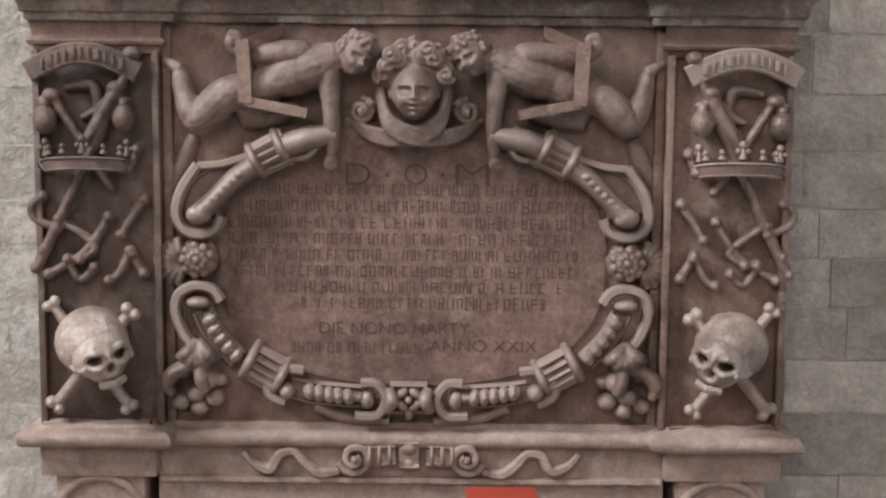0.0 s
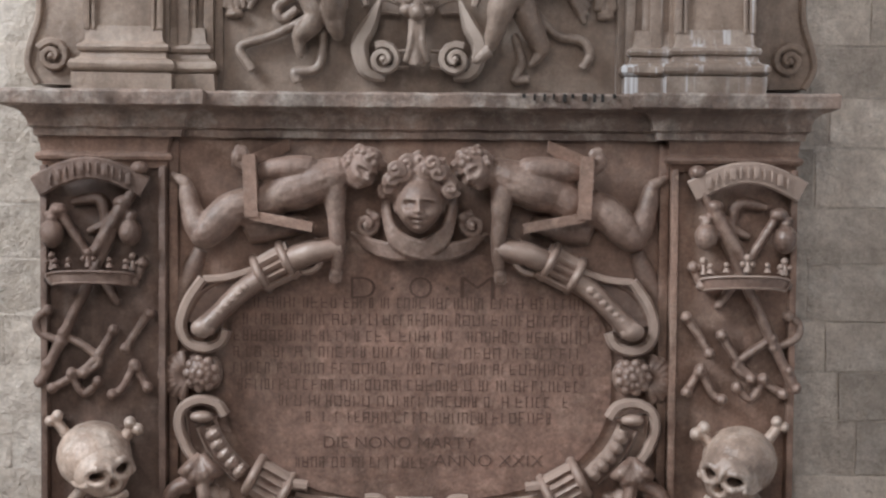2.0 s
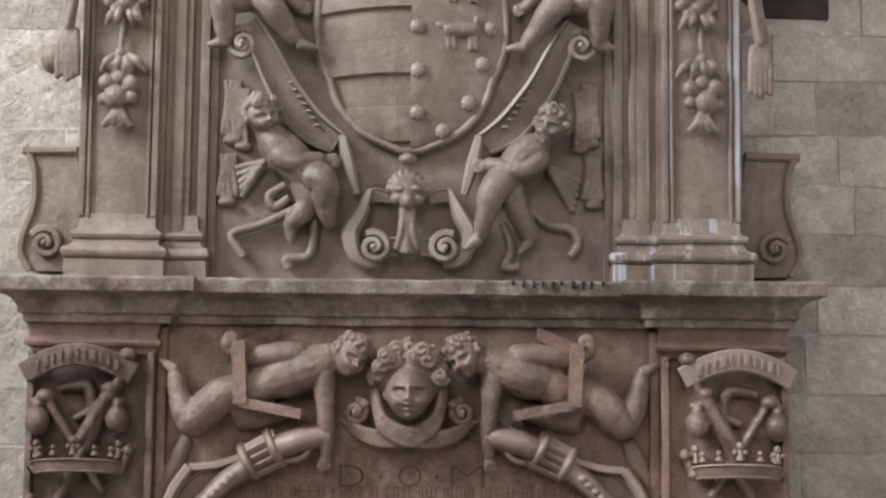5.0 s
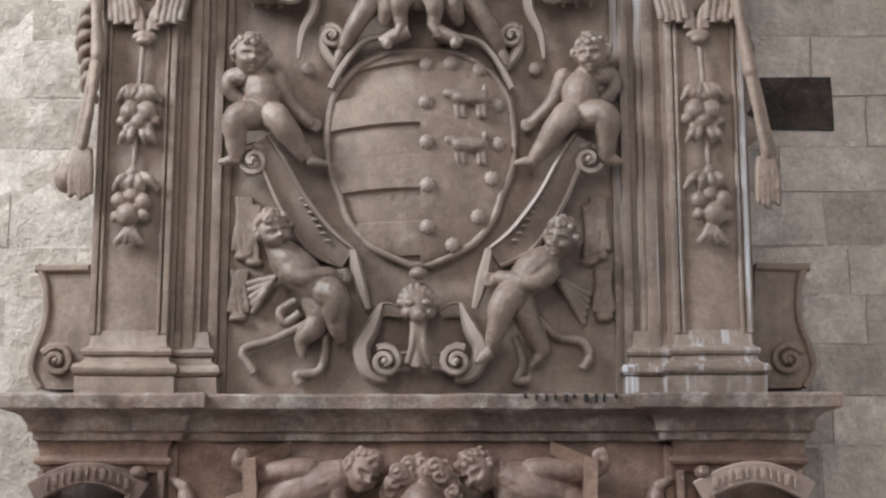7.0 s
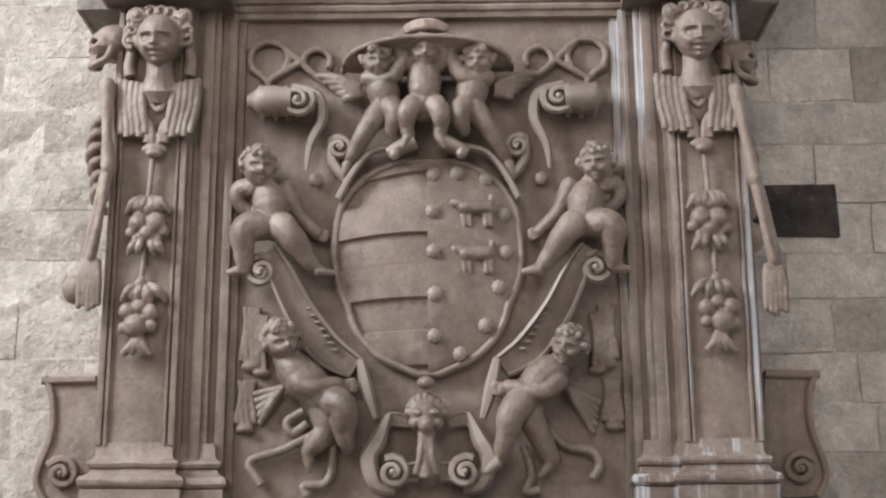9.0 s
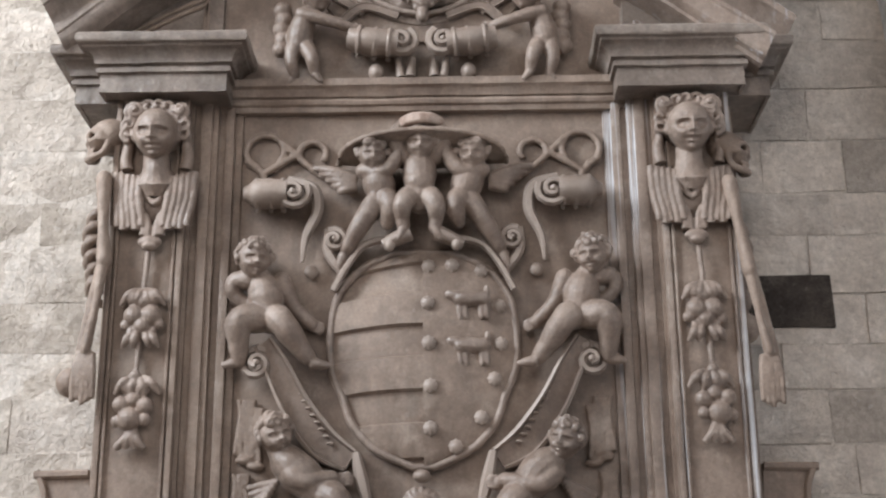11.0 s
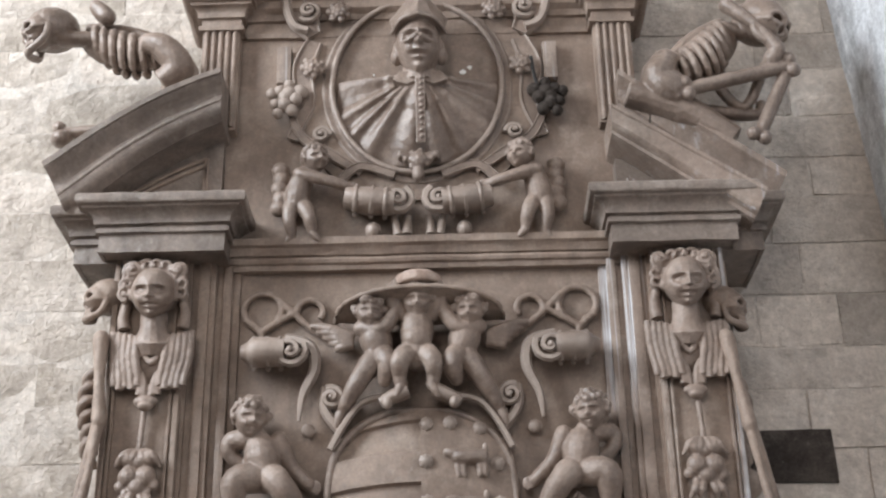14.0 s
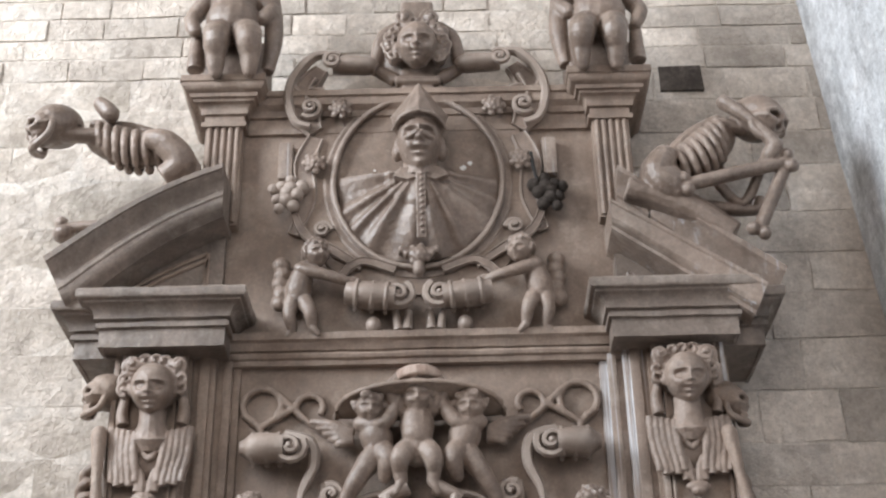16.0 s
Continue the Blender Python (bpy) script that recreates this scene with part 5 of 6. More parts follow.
# ---- carved children round the shield ----
def upper_left(b):
    h = (-0.606, 2.891)
    head(b, (h[0], 3.915, h[1]), 0.056, turn=22, nod=12, seed=21)
    limb(b, [((-0.585, 2.836), 0.032, 3.935), ((-0.571, 2.794), 0.052, 3.94), ((-0.560, 2.740), 0.047, 3.938), ((-0.552, 2.713), 0.045, 3.945)])
    limb(b, [((-0.625, 2.831), 0.027, 3.935), ((-0.667, 2.832), 0.024, 3.945), ((-0.662, 2.786), 0.022, 3.955), ((-0.591, 2.731), 0.02, 3.965)])
    limb(b, [((-0.520, 2.830), 0.027, 3.94), ((-0.487, 2.757), 0.022, 3.955), ((-0.430, 2.697), 0.02, 3.965)])
    hand(b, (-0.425, 2.694), 3.965, 0.018, (1, -0.4))
    limb(b, [((-0.538, 2.713), 0.042, 3.93), ((-0.506, 2.680), 0.038, 3.90), ((-0.458, 2.614), 0.028, 3.925), ((-0.428, 2.578), 0.02, 3.94)])
    foot(b, (-0.426, 2.569), 3.935, 0.018, (1, -0.1))
    limb(b, [((-0.576, 2.710), 0.042, 3.93), ((-0.638, 2.696), 0.040, 3.90), ((-0.643, 2.633), 0.030, 3.915), ((-0.638, 2.580), 0.022, 3.93)])
    foot(b, (-0.638, 2.575), 3.93, 0.018, (-1, -0.15))


def lower_left(b):
    h = (-0.524, 2.351)
    head(b, (h[0], 3.92, h[1]), 0.056, turn=25, nod=8, lean=-18, seed=31)
    limb(b, [((-0.515, 2.309), 0.034, 3.935), ((-0.473, 2.261), 0.055, 3.94), ((-0.417, 2.210), 0.05, 3.94), ((-0.383, 2.186), 0.046, 3.945)])
    limb(b, [((-0.485, 2.255), 0.030, 3.92), ((-0.442, 2.215), 0.027, 3.905), ((-0.358, 2.227), 0.022, 3.93)])
    hand(b, (-0.336, 2.222), 3.94, 0.02, (1, 0.15))
    limb(b, [((-0.374, 2.181), 0.044, 3.93), ((-0.337, 2.152), 0.040, 3.91), ((-0.336, 2.089), 0.030, 3.93), ((-0.326, 2.047), 0.02, 3.95)])
    limb(b, [((-0.404, 2.165), 0.04, 3.955), ((-0.390, 2.098), 0.034, 3.95), ((-0.439, 2.040), 0.024, 3.965)])
    foot(b, (-0.442, 2.032), 3.965, 0.018, (0.1, -1))
    for pts in (((-0.423, 2.090), (-0.522, 2.041), (-0.604, 2.016), (-0.612, 1.992), (-0.577, 1.942)), ((-0.373, 2.089), (-0.372, 2.023), (-0.387, 1.949), (-0.453, 1.938), (-0.444, 1.909)), ((-0.458, 2.157), (-0.507, 2.124), (-0.490, 2.090), (-0.448, 2.120))):
        tube(b, [(p[0], 3.975, p[1], 0.013) for p in pts], 5)
    for i in range(5):
        tube(b, [((-0.518, 2.224)[0] - 0.01 * i, 3.975, (-0.518, 2.224)[1] - 0.012 * i, 0.013), ((-0.609, 2.175)[0] + 0.005 * i, 3.98, (-0.610, 2.208)[1] - 0.022 * i, 0.008)], 3)


def lower_right(b):
    h = (0.323, 2.327)
    head(b, (h[0], 3.92, h[1]), 0.056, turn=-25, nod=4, lean=14, seed=32)
    limb(b, [((0.298, 2.289), 0.034, 3.935), ((0.255, 2.249), 0.055, 3.94), ((0.212, 2.205), 0.05, 3.94), ((0.187, 2.182), 0.046, 3.945)])
    limb(b, [((0.288, 2.235), 0.030, 3.92), ((0.237, 2.198), 0.027, 3.905), ((0.145, 2.216), 0.022, 3.93)])
    hand(b, (0.127, 2.210), 3.94, 0.02, (-1, 0.15))
    limb(b, [((0.186, 2.172), 0.044, 3.93), ((0.152, 2.138), 0.040, 3.91), ((0.135, 2.077), 0.030, 3.92), ((0.117, 2.016), 0.02, 3.94)])
    foot(b, (0.112, 2.000), 3.935, 0.018, (-0.6, -0.5))
    limb(b, [((0.203, 2.160), 0.04, 3.955), ((0.226, 2.085), 0.034, 3.95), ((0.266, 2.010), 0.024, 3.965)])
    foot(b, (0.265, 2.002), 3.965, 0.018, (-0.6, -0.8))
    for pts in (((0.244, 2.118), (0.308, 2.051), (0.382, 2.034), (0.406, 1.993), (0.384, 1.952)), ((0.184, 2.052), (0.207, 1.969), (0.189, 1.921), (0.230, 1.920))):
        tube(b, [(p[0], 3.975, p[1], 0.013) for p in pts], 5)
    for i in range(5):
        tube(b, [((0.313, 2.218)[0] + 0.008 * i, 3.975, (0.313, 2.218)[1] - 0.012 * i, 0.013), ((0.412, 2.167)[0] - 0.005 * i, 3.98, (0.412, 2.175)[1] - 0.022 * i, 0.008)], 3)


twin("seated_child", upper_left, FIGURE, None, "carved stone child seated on the scroll by the shield", "carved figure", 0.0034, 3, "children round the shield", fat=0.0015)
for fn, lab in ((lower_left, "carved stone child with bent knee clasping the strap"), (lower_right, "carved stone child stepping down while clasping the strap")):
    bm = bmesh.new()
    fn(bm)
    carved("striding_child", bm, FIGURE, lab, "carved figure", 0.0034, 3, "children round the shield", fat=0.0015)

bm = bmesh.new()
h = (-0.097, 3.261)
head(bm, (h[0], 3.90, h[1]), 0.054, nod=16, seed=41)
limb(bm, [((-0.100, 3.231), 0.03, 3.92), ((-0.100, 3.189), 0.05, 3.925), ((-0.100, 3.123), 0.044, 3.92), ((-0.100, 3.085), 0.046, 3.925)])
for k in (-1, 1):
    limb(bm, [((-0.100 + k * 0.050, 3.223), 0.024, 3.915), ((-0.100 + k * 0.082, 3.275), 0.022, 3.90), ((-0.100 + k * 0.058, 3.319), 0.018, 3.895)])
    limb(bm, [((-0.100 + k * 0.022, 3.095), 0.034, 3.915), ((-0.101 + k * 0.050, 3.055), 0.030, 3.885), ((-0.101 + k * 0.052, 3.012), 0.021, 3.90), ((-0.101 + k * 0.046, 2.985), 0.017, 3.905)])
    foot(bm, (-0.101 + k * 0.046, 2.985), 3.90, 0.015, (k * 0.5, -1))
ball(bm, (-0.100, 3.90, 3.135), (0.045, 0.035, 0.045))
carved("raised_arm_child", bm, FIGURE, "carved stone child with raised arms under the hat", "carved figure", 0.0034, 3, "children under the hat", fat=0.0015)


def winged(b):
    h = (-0.246, 3.226)
    head(b, (h[0], 3.91, h[1]), 0.05, turn=8, nod=14, seed=51)
    limb(b, [((-0.243, 3.200), 0.03, 3.93), ((-0.232, 3.162), 0.047, 3.935), ((-0.217, 3.105), 0.042, 3.935)])
    limb(b, [((-0.273, 3.181), 0.025, 3.925), ((-0.211, 3.171), 0.023, 3.905), ((-0.166, 3.228), 0.02, 3.905), ((-0.161, 3.285), 0.016, 3.90)])
    limb(b, [((-0.228, 3.086), 0.036, 3.93), ((-0.272, 3.021), 0.030, 3.925), ((-0.312, 2.957), 0.022, 3.94), ((-0.329, 2.926), 0.018, 3.955)])
    foot(b, (-0.336, 2.915), 3.955, 0.016, (-0.3, -1))
    limb(b, [((-0.205, 3.090), 0.034, 3.92), ((-0.188, 3.052), 0.029, 3.90), ((-0.200, 3.008), 0.021, 3.92)])
    for i in range(5):
        tube(b, [((-0.299, 3.163)[0], 3.955, (-0.299, 3.163)[1] - 0.006 * i, 0.016), ((-0.371, 3.192)[0] + 0.008 * i, 3.95, (-0.371, 3.192)[1] - 0.016 * i, 0.014), ((-0.434, 3.212)[0] + 0.02 * i, 3.965, (-0.434, 3.208)[1] - 0.02 * i, 0.008)], 4)


twin("winged_child", winged, FIGURE, None, "carved stone winged child beside the hat", "carved figure", 0.0034, 3, "children under the hat", fat=0.0015)


# ---- herm pilasters: masks, drapery, fruit drops ----
def herm_mask(b):
    h = (-0.918, 3.296)
    head(b, (h[0], 3.872, h[1] - 0.005), 0.082, nod=16, hair=False)
    ball(b, (h[0], 3.915, h[1] + 0.03), (0.088, 0.05, 0.088))
    for j in range(11):
        a = radians(-8 + j * 19.6)
        p = (h[0] + 0.088 * math.cos(a), h[1] + 0.015 + 0.082 * math.sin(a))
        sweep(b, spiral(p, 3.885, 0.026, 1.3, math.degrees(a) + 90, 1 if j < 5.5 else -1, 0.010, 0.016), ROUND[::2])
    ball(b, (h[0], 3.93, h[1] - 0.19), (0.10, 0.032, 0.095))
    for k in (-1, 1):
        scroll_end(b, (h[0] + k * 0.072, h[1] + 0.078), 3.882, 0.028, k, 200, 0.010, 0.02)
        ball(b, (h[0] + k * 0.085, 3.90, h[1] + 0.002), (0.02, 0.02, 0.022))
        tube(b, [(h[0] + k * 0.088, 3.905, h[1] - 0.02, 0.014), (h[0] + k * 0.096, 3.905, h[1] - 0.07, 0.018), (h[0] + k * 0.09, 3.905, h[1] - 0.11, 0.020)], 4)
    tube(b, [(h[0], 3.905, h[1] - 0.06, 0.042), (h[0], 3.91, h[1] - 0.11, 0.045), (h[0], 3.93, h[1] - 0.15, 0.07), (h[0], 3.935, h[1] - 0.2, 0.05)], 3)


def herm_drapery(b):
    c = (-0.917, 3.112)
    for k in (-1, 1):
        for j in range(5):
            x = c[0] + k * (0.045 + 0.018 * j)
            tube(b, [(x + k * 0.004, 3.905, c[1] + 0.05 + 0.004 * j, 0.012), (x, 3.89 + 0.004 * j, c[1] - 0.02, 0.013), (x - k * 0.01, 3.893, c[1] - 0.085 - 0.012 * (j % 3), 0.012), (x - k * 0.012, 3.895, c[1] - 0.115 - 0.012 * (j % 2), 0.014)], 4)
        for j in range(3):
            tube(b, [(c[0] + k * 0.05, 3.90, c[1] - 0.03 - 0.01 * j, 0.010), (c[0] + k * (0.03 - 0.006 * j), 3.897, c[1] - 0.09, 0.010), (c[0] + k * (0.028 - 0.008 * j), 3.897, c[1] - 0.145, 0.012)], 4)
    ball(b, (c[0] - 0.005, 3.897, c[1] - 0.165), (0.038, 0.018, 0.018))
    ball(b, (c[0] - 0.005, 3.893, c[1] - 0.18), (0.024, 0.018, 0.014))
    tube(b, [(c[0] - 0.045, 3.905, c[1] + 0.04, 0.01), (c[0], 3.90, c[1] - 0.04, 0.012), (c[0] + 0.045, 3.905, c[1] + 0.04, 0.01)], 4)


def fruit_drop(b):
    p, q = (-0.926, 2.929), (-0.933, 2.795)
    limb(b, [(p, 0.008, 3.905), (q, 0.008, 3.905)], 1)
    c = (-0.931, 2.715)
    for dx, dz, r in ((-0.03, 0.055, 0.026), (0.03, 0.055, 0.026), (0, 0.045, 0.024), (-0.026, 0.0, 0.032), (0.026, 0.0, 0.032), (0, -0.03, 0.028), (-0.048, -0.03, 0.018), (0.05, -0.025, 0.018), (-0.03, -0.05, 0.016), (0.03, -0.05, 0.016)):
        ball(b, (c[0] + dx, 3.90, c[1] + dz), (r, r * 0.85, r))
    for top in (2.80, 2.53):
        for k in (-1, -0.35, 0.35, 1):
            x = -0.932 + 0.012 * k
            tube(b, [(x, 3.905, top, 0.006), (x + 0.03 * k, 3.893, top - 0.035 + 0.012 * abs(k), 0.015), (x + 0.055 * k, 3.90, top - 0.075 + 0.02 * abs(k), 0.005)], 4)
    for k in (-1, -0.5, 0.5, 1):
        tube(b, [(c[0] + 0.02 * k, 3.905, c[1] - 0.045, 0.010), (c[0] + 0.04 * k, 3.892, c[1] - 0.075, 0.014), (c[0] + 0.055 * k, 3.90, c[1] - 0.10, 0.005)], 4)
    limb(b, [((-0.937, 2.645), 0.008, 3.905), ((-0.941, 2.550), 0.008, 3.905)], 1)
    c = (-0.942, 2.430)
    for dx, dz, r in ((0, 0.10, 0.018), (-0.02, 0.065, 0.022), (0.022, 0.06, 0.022), (0.0, 0.03, 0.024), (-0.036, 0.015, 0.026), (0.034, 0.01, 0.026), (-0.01, -0.03, 0.036), (0.035, -0.03, 0.02), (-0.045, -0.035, 0.018)):
        ball(b, (c[0] + dx, 3.90, c[1] + dz), (r, r * 0.85, r))
    for k in (-1, -0.4, 0.3, 0.9):
        tube(b, [(c[0], 3.905, c[1] - 0.05, 0.012), (c[0] + 0.02 * k, 3.897, c[1] - 0.09, 0.013), (c[0] + 0.045 * k, 3.902, c[1] - 0.115, 0.010)], 3)


herms = []
for s in (-1, 1):
    ho = thing("herm_ornament", "carved stone mask with drapery and hanging fruit on a pilaster", "carved ornament", "herm pilasters", at=(sx(s, 0.85), 3.9, 3.0))
    for nm, fn in (("mask", herm_mask), ("drapery", herm_drapery), ("fruit_drop", fruit_drop)):
        bm = bmesh.new()
        fn(bm)
        if s > 0:
            mirror(bm)
        carved(nm, bm, FIGURE, "", "", 0.0032, 1, parent=ho, fat=0.0)


# skeletons hanging behind the pilasters
def side_bones(b, arm, skull_at, turn, ribs_x, s):
    c = skull_at
    skull(b, (c[0], 3.955, c[1]), 0.072, turn=turn, nod=0)
    limb(b, [(arm[0], 0.024, 3.915), (arm[1], 0.014, 3.905), (arm[2], 0.021, 3.90)], 4)
    limb(b, [(arm[2], 0.015, 3.90), (((arm[2][0] + arm[3][0]) / 2 - s * 0.004, (arm[2][1] + arm[3][1]) / 2), 0.010, 3.90), (arm[3], 0.014, 3.905)], 3)
    limb(b, [((arm[2][0] + s * 0.012, arm[2][1]), 0.012, 3.915), ((arm[3][0] + s * 0.022, arm[3][1]), 0.009, 3.92)], 3)
    for i in range(5):
        x = arm[3][0] + s * 0.01 * (i - 2)
        tube(b, [(x, 3.91, arm[3][1] - 0.01, 0.009), (x + s * 0.004 * (i - 2), 3.90, arm[3][1] - 0.07, 0.008), (x + s * 0.005 * (i - 2), 3.905, arm[3][1] - 0.15 - 0.008 * (i % 3), 0.006)], 3)
    for i in range(6):
        z = ribs_x[1] - 0.045 * i
        r = 0.05 + 0.012 * math.sin(i)
        tube(b, [(ribs_x[0] - s * 0.04, 4.06, z + 0.03, 0.012), (ribs_x[0] + s * r * 0.6, 4.02, z + 0.02, 0.014), (ribs_x[0] + s * r, 4.05, z - 0.015, 0.015), (ribs_x[0] + s * r * 0.5, 4.12, z - 0.03, 0.012)], 4)


bm = bmesh.new()
side_bones(bm, ((-1.080, 3.164), (-1.071, 3.016), (-1.059, 2.889), (-1.096, 2.614)), (-1.098, 3.304), -62, (-1.096, 3.069), -1)
ball(bm, ((-1.176, 2.549)[0], 4.06, (-1.176, 2.549)[1]), 0.045)
carved("hanging_skeleton", bm, GREY_STONE, "carved stone skeleton with dangling arm behind the pilaster", "carved skeleton", 0.005, 1, "hanging skeletons")
bm = bmesh.new()
side_bones(bm, ((0.857, 3.124), (0.874, 2.977), (0.894, 2.833), (0.933, 2.583)), (0.880, 3.233), 62, (0.868, 3.001), 1)
ball(bm, ((0.897, 2.695)[0], 4.06, (0.897, 2.695)[1]), 0.05)
carved("hanging_skeleton", bm, GREY_STONE, "carved stone skeleton with dangling arm behind the pilaster", "carved skeleton", 0.005, 1, "hanging skeletons")


def console(b):
    out = [(-1.103, 2.281), (-1.266, 2.278), (-1.239, 2.209), (-1.237, 2.105), (-1.263, 2.020), (-1.270, 1.960), (-1.242, 1.905), (-1.081, 1.901)]
    mid = [out[0]] + [(v[0], v[1]) for v in spline([(*p, 0) for p in out[1:7]], 5)] + [out[7]]
    f = [b.verts.new((p[0], 4.07, p[1])) for p in mid]
    k = [b.verts.new((p[0], WALL + 0.02, p[1])) for p in mid]
    b.faces.new(f)
    b.faces.new(k[::-1])
    n = len(mid)
    for i in range(n):
        b.faces.new((f[i], f[(i + 1) % n], k[(i + 1) % n], k[i]))
    tube(b, [(p[0] + 0.008, 4.066, p[1], 0.010) for p in mid[1:-1]], 2, LIP)
    tube(b, [(out[0][0], 4.066, out[0][1] - 0.01, 0.012), (out[1][0], 4.066, out[1][1] - 0.01, 0.012)], 2, LIP)


def console_volute(b):
    scroll_end(b, (-1.187, 1.986), 4.066, 0.05, -1, 150, 0.012, 0.02)


for s in (-1, 1):
    co = thing("scroll_console", "stone scroll console beside the pilaster foot", "console", "scroll consoles", at=(sx(s, 1.1), 4.1, 1.9))
    for nm, fn in (("console_plate", console), ("console_volute", console_volute)):
        bm = bmesh.new()
        fn(bm)
        if s > 0:
            mirror(bm)
        carved(nm, bm, GREY_STONE, "", "", parent=co, melt=False)

# ---- portrait medallion in the attic ----
YA = 3.975
med = thing("portrait_medallion", "oval stone medallion frame with scrollwork and flowers", "medallion", at=(CX, YA, 4.1))
bm = bmesh.new()
for rx, rz, th in ((0.292, 0.345, 0.009),):
    sweep(bm, [(CX + rx * math.cos(t), YA - 0.004, 4.10 + rz * math.sin(t), th) for t in [2 * math.pi * i / 72 for i in range(72)]], ROUND, True)
sweep(bm, [(CX + 0.308 * math.cos(t), YA + 0.014, 4.10 + 0.361 * math.sin(t), 0.018) for t in [2 * math.pi * i / 72 for i in range(72)]], BAND, True)
bm2 = bmesh.new()
rim = [(CX + 0.40 * math.copysign(abs(math.cos(t)) ** 0.85, math.cos(t)), 4.085 + 0.425 * math.copysign(abs(math.sin(t)) ** 0.85, math.sin(t))) for t in [2 * math.pi * i / 64 for i in range(64)]]
fv = [bm2.verts.new((x, 3.987, zz)) for x, zz in rim]
bv = [bm2.verts.new((x, 4.003, zz)) for x, zz in rim]
bm2.faces.new(fv)
for i in range(64):
    bm2.faces.new((fv[i], fv[(i + 1) % 64], bv[(i + 1) % 64], bv[i]))
part("backing_plate", bm2, GREY_STONE, med)
carved("oval_frame", bm, FIGURE, "", "", 0.005, 1, parent=med)


def top_scroll(b):
    tube(b, [(p[0], YA - 0.01, p[1], r) for p, r in (((-0.375, 4.634), 0.012), ((-0.458, 4.636), 0.016), ((-0.527, 4.549), 0.018), ((-0.550, 4.449), 0.017), ((-0.521, 4.350), 0.015), ((-0.469, 4.324), 0.014))], 6, LIP)
    scroll_end(b, (-0.468, 4.402), YA - 0.01, 0.04, 1, 220, 0.011, 0.025)
    tube(b, [(p[0], YA - 0.02, p[1], r) for p, r in (((-0.391, 4.588), 0.034), ((-0.271, 4.580), 0.036), ((-0.234, 4.566), 0.02))], 3)
    scroll_end(b, (-0.391, 4.588), YA - 0.045, 0.036, 1, 40, 0.010, 0.01)
    tube(b, [(p[0], YA + 0.006, p[1], r) for p, r in (((-0.436, 4.584), 0.03), ((-0.495, 4.485), 0.05), ((-0.481, 4.373), 0.05), ((-0.449, 4.312), 0.03))], 5, BAND)
    for pts in (((-0.482, 4.410), (-0.484, 4.472), (-0.455, 4.534)), ((-0.484, 4.460), (-0.519, 4.481), (-0.532, 4.511)), ((-0.478, 4.489), (-0.433, 4.483), (-0.412, 4.458))):
        tube(b, [(p[0], YA - 0.012, p[1], 0.009) for p in pts], 4)


def flowers(b):
    rosette(b, (-0.362, 4.397), YA - 0.012, 0.042, 7)


def flower_low(b):
    rosette(b, (-0.449, 4.169), YA - 0.012, 0.042, 7)


def side_band(b):
    tube(b, [(p[0], YA + 0.01, p[1], r) for p, r in (((-0.448, 4.288), 0.03), ((-0.485, 4.170), 0.04), ((-0.471, 4.031), 0.03), ((-0.515, 3.897), 0.02))], 4, BAND)
    tube(b, [(p[0], YA, p[1], r) for p, r in (((-0.518, 3.987), 0.012), ((-0.476, 3.896), 0.016), ((-0.379, 3.828), 0.018), ((-0.282, 3.761), 0.014))], 4, BAND)
    scroll_end(b, (-0.415, 3.906), YA, 0.03, 1, 0, 0.009, 0.015)


def slab_book(b):
    for p, q in (((-0.570, 4.231), (-0.538, 4.113)),):
        box(b, p[0] - 0.004, q[0] + 0.012, YA - 0.01, YA + 0.03, q[1], p[1] + 0.03, 0.003)


def bottom_roll(b):
    scroll_end(b, (-0.158, 3.636), 3.94, 0.05, -1, 60, 0.014, 0.02)
    tube(b, [(p[0], 3.945, p[1], r) for p, r in (((-0.167, 3.630), 0.042), ((-0.259, 3.639), 0.048), ((-0.330, 3.651), 0.036))], 3)
    for q in ((-0.293, 3.644), (-0.241, 3.636), (-0.196, 3.631)):
        collar(b, q, 3.945, 84, 0.053, 0.008)
    tube(b, [(p[0], 3.97, p[1], 0.016) for p in ((-0.358, 3.720), (-0.283, 3.782), (-0.169, 3.747))], 4, BAND)
    tube(b, [((-0.169, 3.589)[0], 3.965, (-0.169, 3.589)[1], 0.012), ((-0.158, 3.517)[0], 3.96, (-0.158, 3.517)[1], 0.016)], 3)
    tube(b, [((-0.124, 3.588)[0], 3.965, (-0.124, 3.588)[1], 0.012), ((-0.129, 3.516)[0], 3.955, (-0.129, 3.516)[1], 0.017)], 3)
    ball(b, ((-0.239, 3.539)[0], 3.965, (-0.239, 3.539)[1]), (0.026, 0.025, 0.03))


for nm, fn in (("top_scroll", top_scroll), ("flower", flowers), ("flower", flower_low), ("side_band", side_band), ("bottom_roll", bottom_roll)):
    twin(nm, fn, FIGURE, med, voxel=0.0036, smooth=1, fat=0.001, melt="flower" in nm)
for s in (-1, 1):
    rnd = random.Random(5)
    for i in range(11):
        a, r = i * 2.4, 0.018 * math.sqrt(i)
        bm = bmesh.new()
        ball(bm, (sx(s, 0.449) + s * r * math.cos(a), YA - 0.015 - 0.012 * rnd.random(), 4.044 - 0.012 * (s > 0) + r * 1.2 * math.sin(a)), rnd.uniform(0.018, 0.027), seg=12)
        rough_up(bm, 0.0015, 50)
        part("fruit", bm, FIGURE if s < 0 else VOID, med, "" if s < 0 else "soot-blackened carved fruit", 60)
bm = bmesh.new()
